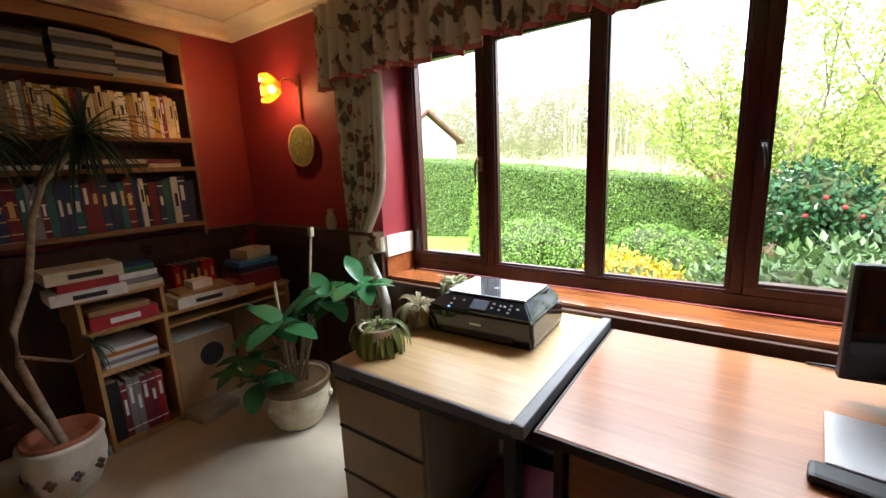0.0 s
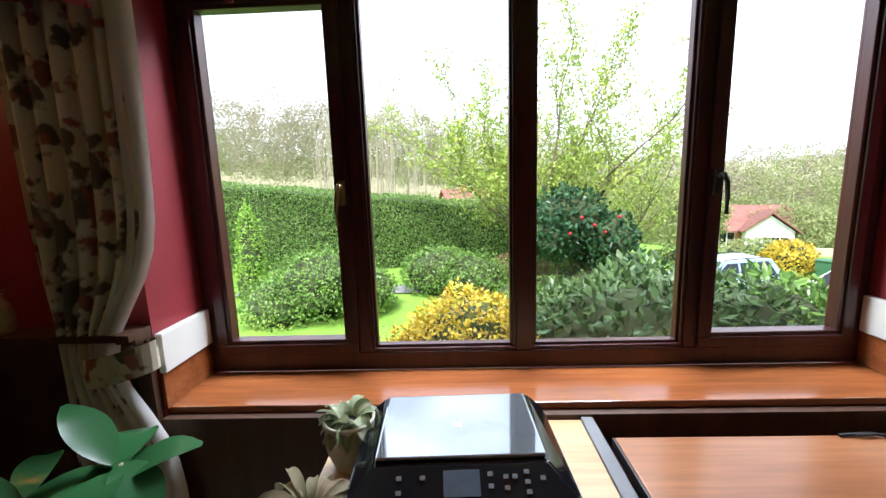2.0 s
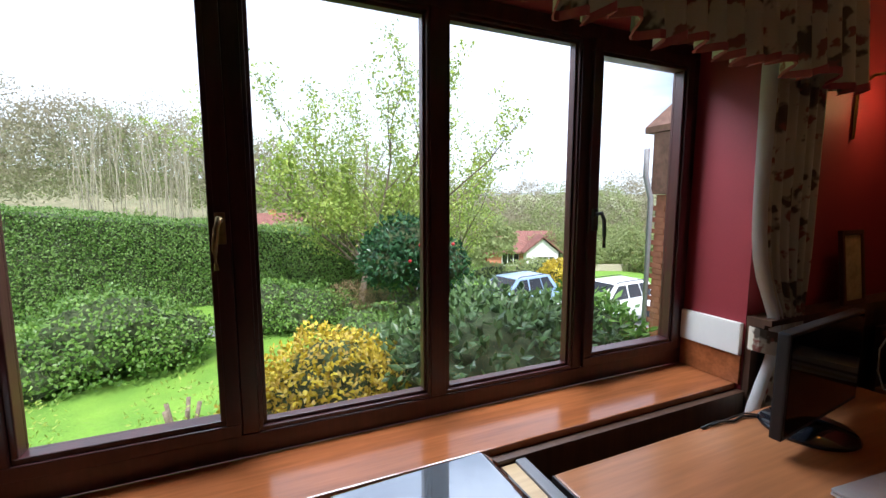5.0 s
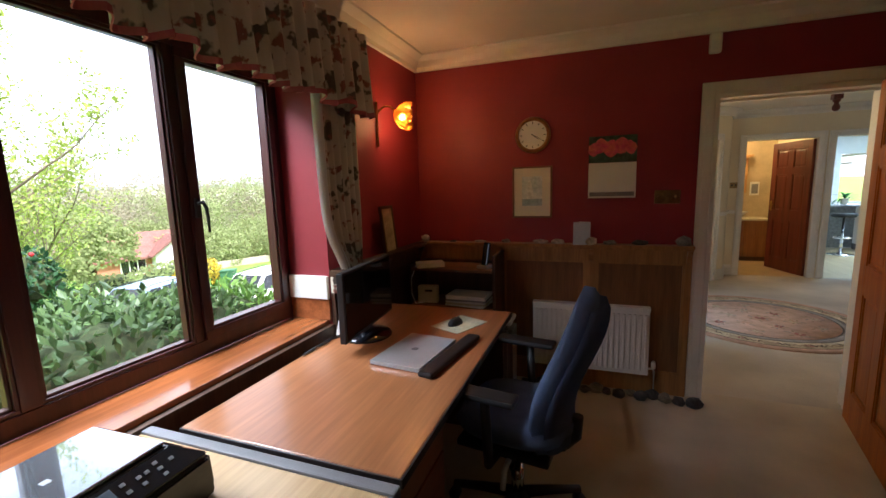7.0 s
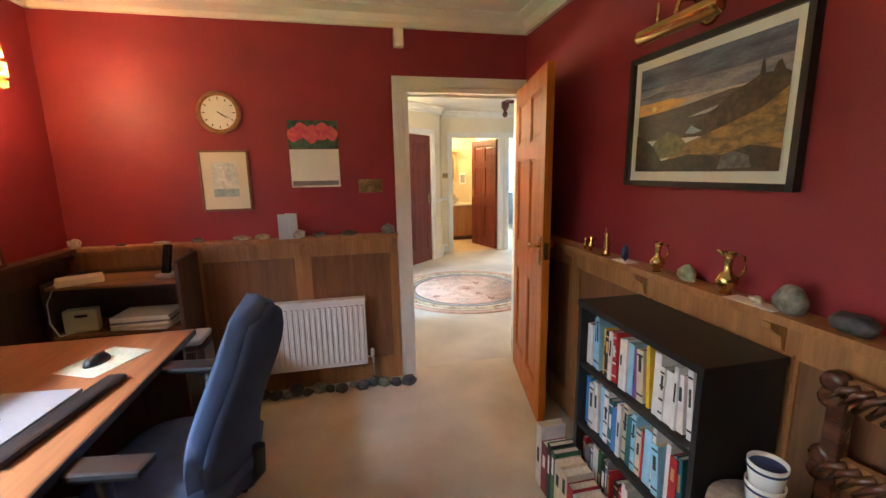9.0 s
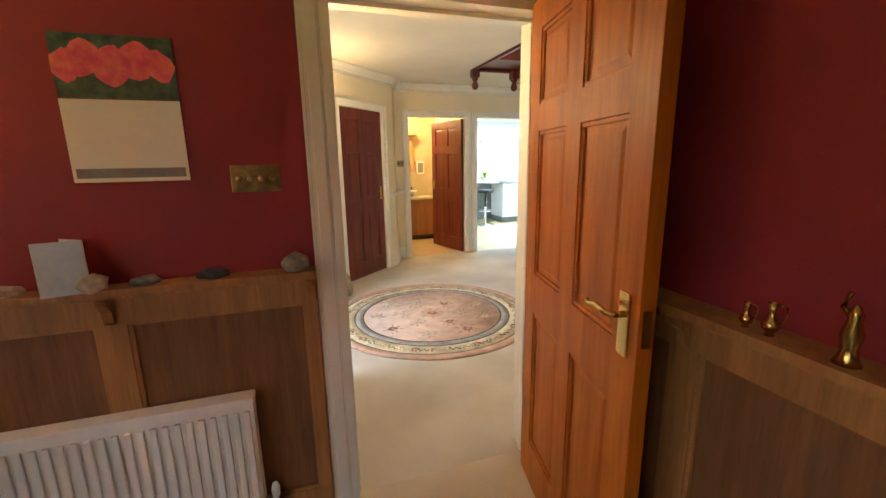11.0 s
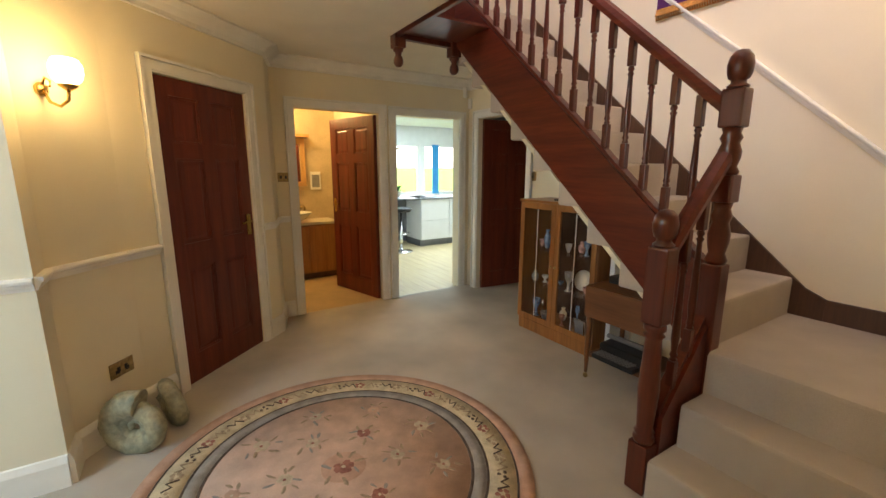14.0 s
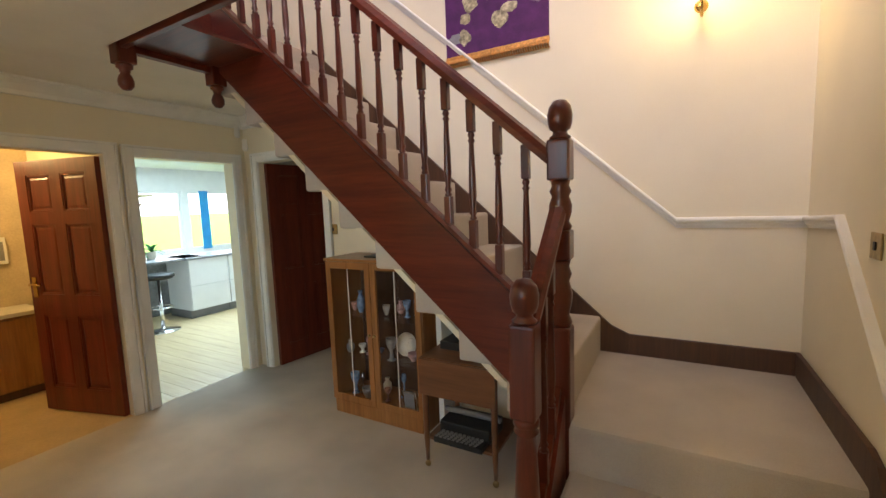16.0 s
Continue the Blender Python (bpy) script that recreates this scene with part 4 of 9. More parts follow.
def amber_lamp(x, y, z, yaw):
    ob = thing("wall_lamp", pose(x, y, z, 0, 0, yaw), "brass wall lamp with a lit amber glass shade", "wall lamp", "wall lamps of the study")
    bm = boxes((-0.012, -0.012, -0.15, 0.012, 0.0, 0.13), bevel=0.006)
    part("back_plate", bm, BRASS, ob)
    bm = bmesh.new()
    tube(bm, [(0, -0.01, 0.06), (0, -0.05, 0.10), (0.0, -0.09, 0.10), (0, -0.12, 0.075)], 0.007, 8)
    part("arm", bm, BRASS, ob)
    bm = turned(bmesh.new(), [(0.004, 0), (0.022, 0.006), (0.024, 0.028), (0.016, 0.036)], m=pose(0, -0.125, 0.05, 70, 0, 0), sides=12)
    part("bulb_holder", bm, BRASS, ob)
    bm = bmesh.new()
    for v in bmesh.ops.create_uvsphere(bm, u_segments=16, v_segments=10, radius=0.02)["verts"]:
        v.co = Vector((v.co.x, v.co.y - 0.165, v.co.z * 1.1 + 0.035))
    part("bulb", bm, BULB, ob, "glowing bulb", smooth=True)
    bm = bmesh.new()
    n = 6
    for k in range(n):
        a0 = 2 * math.pi * k / n
        g = []
        for i in range(7):
            s = i / 6
            rr = 0.028 + 0.058 * math.sin(min(1, s * 1.25) * math.pi / 2) - 0.02 * max(0, s - 0.7)
            yy = -0.115 - 0.115 * s
            row = []
            for j in range(5):
                a = a0 + (j / 4 - 0.5) * 2 * math.pi / n * (1.10 - 0.35 * s * s)
                bul = 1 + 0.10 * math.cos((j / 4 - 0.5) * math.pi)
                row.append(bm.verts.new((rr * bul * math.cos(a), yy + 0.004 * (k % 2), 0.04 + rr * bul * math.sin(a))))
            g.append(row)
        for i in range(6):
            for j in range(4):
                f = bm.faces.new((g[i][j], g[i][j + 1], g[i + 1][j + 1], g[i + 1][j]))
                f.smooth = True
    sh = part("shade", bm, AMBER, ob, "amber glass petal shade")
    sh.visible_shadow = False
    p = Matrix.Translation((x, y, z)) @ pose(0, 0, 0, 0, 0, yaw) @ Vector((0, -0.19, 0.035))
    lamp("wall_lamp_light", "POINT", Matrix.Translation(p), 1.9, (1.0, 0.54, 0.17), 0.035)
    return ob


amber_lamp(1.50, 2.149, 1.87, 28)
amber_lamp(-2.01, 2.149, 1.87, -28)

# ---- plate, vase and cane by the west end ----
PLATE = material("cream_glazed_plate", (0.66, 0.50, 0.24), 0.25, vary=0.15, scale=14)
GREEN_DECOR = material("painted_plate_band", (0.25, 0.24, 0.10), 0.3, vary=0.35, scale=40)
pl = thing("wall_plate", pose(-2.025, 2.147, 1.565, 90, 0, 0), "cream painted pottery plate hung on the red wall", "plate")
part("dish", turned(bmesh.new(), [(0.0, 0.010), (0.075, 0.010), (0.085, 0.016), (0.128, 0.026), (0.134, 0.024), (0.128, 0.018), (0.07, 0.0), (0.0, 0.0)], sides=40), PLATE, pl)
for r0, r1 in ((0.086, 0.089), (0.112, 0.120)):
    z = lambda r: 0.0166 + (r - 0.085) * 0.2326 + 0.001
    part("painted_ring", turned(bmesh.new(), [(r0, z(r0)), (r1, z(r1))], sides=40), GREEN_DECOR, pl)
bm = bmesh.new()
for k in range(9):
    a = k * 2.4
    lumpy(bm, (0.012 * math.sqrt(k) * 1.4 * math.cos(a), 0.012 * math.sqrt(k) * 1.4 * math.sin(a), 0.0105), (0.010, 0.010, 0.0012), k, 0.3, 1)
part("painted_posy", bm, GREEN_DECOR, pl)
CERAMIC = material("beige_ceramic", (0.50, 0.40, 0.24), 0.35, vary=0.2, scale=25)
single("ledge_vase", turned(bmesh.new(), [(0.022, 0), (0.03, 0.01), (0.034, 0.05), (0.026, 0.085), (0.016, 0.105), (0.024, 0.125), (0.020, 0.126)], sides=20), CERAMIC, (-1.77, 2.10, 1.04), "small beige pottery vase on the ledge", "vase")

# ---- curtains and valance ----
CLOTH = bpy.data.materials.new("floral_curtain_cloth")
CLOTH.use_nodes = True
n, l = CLOTH.node_tree.nodes, CLOTH.node_tree.links
b = n["Principled BSDF"]
b.inputs["Roughness"].default_value = 0.9
b.inputs["Specular IOR Level"].default_value = 0.1
tc, vo, r1, nz, r2, m1, m2 = n.new("ShaderNodeTexCoord"), n.new("ShaderNodeTexNoise"), n.new("ShaderNodeValToRGB"), n.new("ShaderNodeTexNoise"), n.new("ShaderNodeValToRGB"), n.new("ShaderNodeMix"), n.new("ShaderNodeMix")
vo.inputs["Scale"].default_value, vo.inputs["Detail"].default_value = 10.0, 3.0
nz.inputs["Scale"].default_value, nz.inputs["Detail"].default_value = 15.0, 3.5
m1.data_type = m2.data_type = "RGBA"
r1.color_ramp.elements[0].position, r1.color_ramp.elements[1].position = 0.56, 0.60
r2.color_ramp.elements[0].position, r2.color_ramp.elements[1].position = 0.58, 0.63
l.new(tc.outputs["Object"], vo.inputs["Vector"])
l.new(tc.outputs["Object"], nz.inputs["Vector"])
l.new(vo.outputs["Fac"], r1.inputs["Fac"])
l.new(nz.outputs["Fac"], r2.inputs["Fac"])
l.new(r1.outputs["Color"], m1.inputs["Factor"])
l.new(r2.outputs["Color"], m2.inputs["Factor"])
m1.inputs["A"].default_value, m1.inputs["B"].default_value = (0.60, 0.54, 0.42, 1), (0.13, 0.11, 0.085, 1)
l.new(m1.outputs["Result"], m2.inputs["A"])
m2.inputs["B"].default_value = (0.30, 0.13, 0.10, 1)
l.new(m2.outputs["Result"], b.inputs["Base Color"])
PINK = material("rose_lining", (0.42, 0.10, 0.11), 0.8, vary=0.1, scale=20)
LINING = material("white_curtain_lining", (0.72, 0.70, 0.66), 0.85, vary=0.05)


def folds(bm, top, bottom, n, depth, rows=14, waist=None, swing=0.0):
    """Hanging cloth between two lines; depth of folds; waist: (height share, squeeze)."""
    (ax, ay, az), (bx, by, bz) = top
    (cx, cy, cz), (dx, dy, dz) = bottom
    cols = n * 8
    g = []
    for i in range(rows + 1):
        s = i / rows
        r = []
        for j in range(cols + 1):
            u = j / cols
            uu = u
            if waist:
                k = 1 - waist[1] * math.exp(-((s - waist[0]) / 0.11) ** 2) - 0.25 * waist[1] * max(0, min(1, (s - 0.2) / 0.6))
                uu = waist[2] + (u - waist[2]) * k
            p = Vector((ax + (bx - ax) * uu, ay + (by - ay) * uu, az)).lerp(Vector((cx + (dx - cx) * uu, cy + (dy - cy) * uu, cz)), s)
            w = depth * math.sin(2 * math.pi * n * u + 0.6 * math.sin(7 * u)) * (0.5 + 0.5 * min(1, s * 2))
            p.y += w + swing * s * math.sin(3 * u)
            p.z += 0.0
            r.append(bm.verts.new(p))
        g.append(r)
    for i in range(rows):
        for j in range(cols):
            f = bm.faces.new((g[i][j], g[i][j + 1], g[i + 1][j + 1], g[i + 1][j]))
            f.smooth = True
    return g


va = thing("valance", (0, 0, 0), "floral gathered valance with a rose-pink trim over the window", "valance")
bm, bt = bmesh.new(), bmesh.new()
L, cols = 2.86, 300
g = []
for i in range(9):
    s = i / 8
    r = []
    for j in range(cols + 1):
        u = j / cols
        scal = 0.030 * abs(math.sin(math.pi * u * 13 + 0.5)) + 0.020 * math.sin(u * 60)
        edge = 0.07 * (abs(2 * u - 1) ** 5)
        z1 = 1.925 - edge - 0.05 * (1 - math.cos(2 * math.pi * u * 2)) * 0.3 - scal * 0.7
        z = 2.27 + (z1 - 2.27) * s
        fold = (0.012 + 0.022 * s) * math.sin(2 * math.pi * 34 * u + 1.5 * math.sin(9 * u))
        r.append(bm.verts.new((-1.66 + L * u, 2.02 + fold - 0.01 * s, z)))
    g.append(r)
for i in range(8):
    for j in range(cols):
        f = bm.faces.new((g[i][j], g[i][j + 1], g[i + 1][j + 1], g[i + 1][j]))
        f.smooth = True
for j in range(cols):
    a, c = g[8][j].co, g[8][j + 1].co
    q = [bt.verts.new(a + Vector((0, -0.003, 0.012))), bt.verts.new(c + Vector((0, -0.003, 0.012))), bt.verts.new(c + Vector((0, -0.004, -0.010))), bt.verts.new(a + Vector((0, -0.004, -0.010)))]
    bt.faces.new(q)
    q2 = [bt.verts.new(a + Vector((0, 0.004, -0.008))), bt.verts.new(c + Vector((0, 0.004, -0.008))), bt.verts.new(c + Vector((0, -0.004, -0.010))), bt.verts.new(a + Vector((0, -0.004, -0.010)))]
    bt.faces.new(q2)
for x in (-1.66, 1.20):
    h = [bm.verts.new((x, y, z)) for y, z in ((2.02, 2.27), (2.147, 2.27), (2.147, 1.88), (2.02, 1.86))]
    bm.faces.new(h)
part("cloth", bm, CLOTH, va)
part("pink_trim", bt, PINK, va, "rose-pink piped edge")
part("pelmet_board", boxes((-1.655, 2.035, 2.255, 1.195, 2.147, 2.272)), WHITE, va)
for k, (x0, x1, hook) in enumerate(((-1.62, -1.27, 0.12), (0.80, 1.14, 0.88))):
    cu = thing("curtain", (0, 0, 0), "floral curtain with white lining held by a tie-back", "curtain", "curtains of the window")
    bm = bmesh.new()
    folds(bm, ((x0, 2.085, 2.24), (x1, 2.085, 2.24)), ((x0, 2.09, 0.30), (x1, 2.09, 0.30)), 6, 0.022, 30, (0.66, 0.50, hook))
    part("cloth", bm, CLOTH, cu)
    bm = bmesh.new()
    xe = x1 if k == 0 else x0
    s = 1 if k == 0 else -1
    g2 = []
    for i in range(25):
        t = i / 24
        sq = 0.5 * math.exp(-((t - 0.66) / 0.11) ** 2) + 0.25 * 0.5 * max(0, min(1, (t - 0.2) / 0.6))
        hx = x0 + (x1 - x0) * hook
        xx = hx + (xe - hx) * (1 - sq)
        z = 2.22 - 1.90 * t
        g2.append([bm.verts.new((xx - s * 0.045, 2.075, z)), bm.verts.new((xx + s * 0.004, 2.070 + 0.006 * math.sin(t * 20), z)), bm.verts.new((xx + s * 0.012, 2.10, z))])
    for a, c in zip(g2, g2[1:]):
        for j in range(2):
            f = bm.faces.new((a[j], a[j + 1], c[j + 1], c[j]))
            f.smooth = True
    part("lining", bm, LINING, cu, "white lining turned out at the edge")
    bm = bmesh.new()
    hx = x0 + (x1 - x0) * hook
    cx = (hx + (xe - hx) * 0.5)
    pts = []
    for i in range(21):
        a = math.pi * 2 * i / 20
        pts.append((cx + 0.105 * math.cos(a), 2.085 + 0.05 * math.sin(a), 0.955 + 0.025 * math.cos(a) * (1 if k == 0 else -1)))
    for p, q in zip(pts, pts[1:]):
        v = [bm.verts.new((p[0], p[1], p[2] + 0.04)), bm.verts.new((q[0], q[1], q[2] + 0.04)), bm.verts.new((q[0], q[1], q[2] - 0.045)), bm.verts.new((p[0], p[1], p[2] - 0.045))]
        bm.faces.new(v)
    bmesh.ops.remove_doubles(bm, verts=bm.verts, dist=0.0005)
    part("tie_back", bm, CLOTH, cu)

# ---- east wall ----
ck = thing("wall_clock", pose(2.149, 1.262, 1.80, 90, 0, -90), "round wooden wall clock with a white dial", "clock")
part("rim", turned(bmesh.new(), [(0.118, 0.0), (0.124, 0.012), (0.118, 0.030), (0.104, 0.036), (0.098, 0.030), (0.098, 0.014), (0.0, 0.014)], sides=40), CAB_WOOD, ck)
part("dial", turned(bmesh.new(), [(0.0, 0.0165), (0.097, 0.0165)], sides=40), PAPER, ck)
bm = bmesh.new()
for i in range(12):
    a = radians(30 * i)
    p = [Vector((x, y, 0.0172)) for x, y in ((-0.0025, 0.074), (0.0025, 0.074), (0.0025, 0.090), (-0.0025, 0.090))]
    bm.faces.new([bm.verts.new(Matrix.Rotation(a, 3, "Z") @ q) for q in p])
part("hour_marks", bm, INK, ck)
for name, ln, w, deg in (("hour_hand", 0.05, 0.0035, -128), ("minute_hand", 0.072, 0.0025, -118)):
    bm = bmesh.new()
    p = [Vector((x, y, 0.0182)) for x, y in ((-w, -0.01), (w, -0.01), (w * 0.4, ln), (-w * 0.4, ln))]
    bm.faces.new([bm.verts.new(Matrix.Rotation(radians(deg), 3, "Z") @ q) for q in p])
    part(name, bm, INK, ck)

ARTBLUE = material("pale_blue_etching", (0.42, 0.52, 0.55), 0.7, vary=0.4, scale=9, second=(0.66, 0.70, 0.68))
fp = thing("framed_print", (2.149, 1.267, 1.22), "small framed pale blue print in a cream mount", "picture")
W2, H2 = 0.140, 0.365
part("picture_frame", boxes((-0.018, -W2, 0, 0, -W2 + 0.012, H2), (-0.018, W2 - 0.012, 0, 0, W2, H2), (-0.018, -W2 + 0.012, 0, 0, W2 - 0.012, 0.012), (-0.018, -W2 + 0.012, H2 - 0.012, 0, W2 - 0.012, H2), bevel=0.002), SHELF_WOOD, fp)
part("mount", boxes((-0.008, -W2 + 0.012, 0.012, -0.002, W2 - 0.012, H2 - 0.012)), material("cream_mount", (0.70, 0.66, 0.56), 0.8, vary=0.03), fp)
pr2 = part("print", boxes((-0.0095, -0.072, 0.085, -0.0082, 0.072, 0.295)), ARTBLUE, fp)
BLUE_INK = material("blue_grey_ink", (0.26, 0.36, 0.40), 0.7, vary=0.4, scale=30, second=(0.42, 0.50, 0.52))
part("printed_water", boxes((-0.0102, -0.070, 0.087, -0.0096, 0.070, 0.135)), BLUE_INK, fp)
bm = bmesh.new()
prism(bm, [(-0.0102, -0.020, 0.135), (-0.0102, 0.040, 0.135), (-0.0102, 0.030, 0.265), (-0.0102, 0.012, 0.270)], (0, 0, 0), (0.0006, 0, 0))
part("printed_sail", bm, material("pale_print_wash", (0.66, 0.68, 0.66), 0.7, vary=0.2, scale=30), fp)

ca = thing("wall_calendar", (2.149, 0.738, 1.352), "hanging wall calendar with a photograph of pink tulips", "calendar")
part("date_sheet", boxes((-0.006, -0.149, 0, -0.003, 0.149, 0.235)), PAPER, ca)
part("photo_sheet", boxes((-0.006, -0.149, 0.237, -0.003, 0.149, 0.41)), material("dark_green_photo", (0.05, 0.09, 0.06), 0.4, vary=0.4, scale=15), ca)
TULIP = material("pink_tulip_print", (0.72, 0.16, 0.12), 0.4, vary=0.35, scale=25, second=(0.62, 0.05, 0.16))
for i, (y, z, s) in enumerate(((-0.11, 0.33, 0.035), (-0.055, 0.345, 0.044), (0.01, 0.325, 0.046), (0.075, 0.345, 0.042), (0.12, 0.325, 0.034))):
    bm = lumpy(bmesh.new(), (-0.0065, y, z), (0.0008, s, s * 1.25), i, 0.3, 2)
    part("printed_tulip", bm, TULIP, ca)
bm = boxes((-0.0068, -0.14, 0.012, -0.006, 0.14, 0.04))
part("dark_strip", bm, COVER["grey"], ca)
sp = thing("switch_plate", (2.149, 0.40, 1.352), "antique brass four-gang dimmer switch plate", "switch")
part("plate", boxes((-0.006, -0.075, -0.043, 0, 0.075, 0.043), bevel=0.003), OLD_BRASS, sp)
for i in range(4):
    part("knob", turned(bmesh.new(), [(0.011, 0), (0.010, 0.012), (0.0, 0.0125)], m=pose(-0.006, -0.05 + 0.0333 * i, 0, 0, -90), sides=14), OLD_BRASS, sp)
ss = thing("alarm_sensor", (2.149, 0.186, 2.20), "white alarm motion sensor high on the wall", "sensor")
part("case", boxes((-0.045, -0.032, 0, 0, 0.032, 0.115), bevel=0.012), WHITE, ss)
part("lens", boxes((-0.048, -0.022, 0.02, -0.044, 0.022, 0.07), bevel=0.002), PAPER, ss)

ra = thing("radiator", (2.09, 0.862, 0.15), "white ribbed panel radiator under the ledge", "radiator")
part("panel", boxes((-0.030, -0.385, 0.0, -0.012, 0.385, 0.455), (0.012, -0.385, 0.0, 0.026, 0.385, 0.455), bevel=0.004), RADIATOR, ra)
for i in range(22):
    y = -0.362 + 0.0345 * i
    bm = boxes((-0.041, y - 0.010, 0.03, -0.029, y + 0.010, 0.425), bevel=0.005)
    part("rib", bm, RADIATOR, ra)
part("top_grille", boxes((-0.034, -0.388, 0.452, 0.028, 0.388, 0.470), bevel=0.003), RADIATOR, ra)
bm = bmesh.new()
tube(bm, [(0, -0.385, 0.04), (0, -0.42, 0.04), (0, -0.425, 0.02), (0, -0.425, -0.15)], 0.008, 8)
turned(bm, [(0.014, 0), (0.016, 0.03), (0.010, 0.05)], at=(0, -0.42, 0.045), sides=10)
part("valve", bm, PAPER, ra)
for i in range(16):
    y = 1.30 - 0.072 * i + rnd.uniform(-0.015, 0.015)
    s = rnd.uniform(0.028, 0.05)
    single("floor_stone", lumpy(bmesh.new(), (0, 0, 0), (s, s * 1.1, s * 0.8), i, 0.4), (STONE_B, STONE_A, STONE_B)[i % 3], (2.02 + rnd.uniform(-0.03, 0.03), y, s * 0.62), "rough stone laid on the carpet along the wall", "stone", "stones along the wainscot", smooth=True)

# pieces on the east ledge
for i, (y, m, s, lab) in enumerate(((0.30, STONE_A, (0.045, 0.045, 0.036), "round grey stone on the ledge"), (0.55, STONE_B, (0.025, 0.05, 0.020), "dark flat stone on the ledge"), (0.74, STONE_A, (0.02, 0.045, 0.016), "grey stone on the ledge"), (1.08, STONE_C, (0.02, 0.05, 0.018), "pale stone on the ledge"), (1.20, STONE_C, (0.018, 0.055, 0.016), "pale shell on the ledge"), (1.45, STONE_A, (0.02, 0.035, 0.016), "grey stone on the ledge"), (1.64, STONE_C, (0.018, 0.05, 0.010), "tan stone on the ledge"), (1.86, STONE_B, (0.014, 0.03, 0.008), "small flat stone on the ledge"), (2.09, STONE_C, (0.03, 0.035, 0.030), "pale lump of stone in the ledge's corner"))):
    single("ledge_stone", lumpy(bmesh.new(), (0, 0, 0), s, i + 20, 0.35), m, (2.10, y, 1.04 + s[2] * 0.8), lab, "stone", smooth=True)
gc = thing("greeting_card", (2.09, 0.92, 1.04), "folded pale blue greeting card standing on the ledge", "card")
bm = bmesh.new()
prism(bm, [(-0.025, -0.055, 0), (-0.022, -0.055, 0), (0.028, 0.02, 0), (0.025, 0.02, 0)], (0, 0, 0), (0, 0, 0.155))
part("back_leaf", bm, PAPER, gc)
bm = bmesh.new()
prism(bm, [(-0.025, -0.055, 0), (-0.028, -0.055, 0), (-0.048, 0.055, 0), (-0.045, 0.055, 0)], (0, 0, 0), (0, 0, 0.155))
part("front_leaf", bm, material("pale_blue_card", (0.50, 0.58, 0.68), 0.6, vary=0.1), gc)
single("shell", lumpy(bmesh.new(), (0, 0, 0), (0.03, 0.04, 0.03), 3, 0.4), STONE_C, (2.065, 0.86, 1.064), "white shell beside the card", "shell", smooth=True)

# corner shelf unit
su = thing("shelf_unit", (1.93, 1.79, 0), "dark wooden corner shelf unit with office clutter", "shelf")
part("side_panel", boxes((-0.13, -0.325, 0, 0.18, -0.305, 0.985), bevel=0.002), DARK_WOOD_AND_SHADE, su)
part("side_panel", boxes((-0.13, 0.300, 0, 0.18, 0.320, 0.90), bevel=0.002), DARK_WOOD_AND_SHADE, su)
part("back", boxes((0.165, -0.30, 0, 0.178, 0.30, 0.90)), DARK_WOOD_AND_SHADE, su)
for z in (0.08, 0.60, 0.865):
    part("shelf", boxes((-0.13, -0.304, z, 0.165, 0.299, z + 0.018), bevel=0.002), SHELF_WOOD, su)
part("kick", boxes((-0.11, -0.304, 0, -0.09, 0.299, 0.079)), DARK_WOOD_AND_SHADE, su)
BEIGE = material("beige_plastic", (0.58, 0.52, 0.40), 0.5, vary=0.06)
ph = thing("cordless_phone", pose(1.90, 1.56, 0.883, 0, 0, 70), "black and silver cordless phone in its cradle", "phone")
part("cradle", boxes((-0.045, -0.04, 0, 0.045, 0.04, 0.022), bevel=0.008), SILVER, ph)
part("handset", boxes((-0.024, -0.012, 0.0, 0.024, 0.012, 0.165), bevel=0.008), GLOSS_BLACK, ph, at=pose(0, 0.005, 0.018, 14))
part("keypad", boxes((-0.018, -0.0135, 0.03, 0.018, -0.0125, 0.085)), SILVER, ph, at=pose(0, 0.005, 0.018, 14))
sr = thing("network_box", pose(1.87, 1.985, 0.618, 0, 0, -80), "cream plastic network box on the shelf", "router")
part("case", boxes((-0.075, -0.035, 0, 0.075, 0.035, 0.125), bevel=0.012), BEIGE, sr)
part("vent_slot", boxes((-0.02, -0.037, 0.085, 0.035, -0.0345, 0.10)), BLACK, sr)
tr = boxes((-0.10, -0.06, 0, 0.10, 0.06, 0.035), bevel=0.006)
single("desk_telephone", tr, BEIGE, pose(1.88, 1.97, 0.883, 0, 0, -60), "cream corded telephone base on the upper shelf", "telephone")
for i in range(6):
    bm = boxes((-0.10, -0.145, 0, 0.10, 0.145, 0.012))
    single("paper_stack", bm, (PAPER, COVER["cream"], PAPER, COVER["grey"], PAPER, PAPER)[i], pose(1.90, 1.68, 0.618 + 0.0125 * i, 0, 0, rnd.uniform(-9, 9)), "loose papers stacked on the shelf", "papers", "papers on the corner shelf")
ub = thing("shredder", (1.62, 1.43, 0), "grey plastic waste bin by the desk's end", "bin")
bm = bmesh.new()
prism(bm, [(-0.10, -0.13, 0), (0.10, -0.13, 0), (0.10, 0.13, 0), (-0.10, 0.13, 0)], (0, 0, 0), (0, 0, 0.60))
bmesh.ops.bevel(bm, geom=list(bm.edges), offset=0.03, segments=3, affect="EDGES")
part("body", bm, GREY, ub)
part("lid", boxes((-0.095, -0.125, 0.601, 0.095, 0.125, 0.63), bevel=0.012), SILVER, ub)
wbm = bmesh.new()
tube(wbm, [(1.86, 2.07, 0.90), (1.80, 2.09, 0.80), (1.78, 2.08, 0.70), (1.80, 2.06, 0.62), (1.84, 2.0, 0.625)], 0.004, 6)
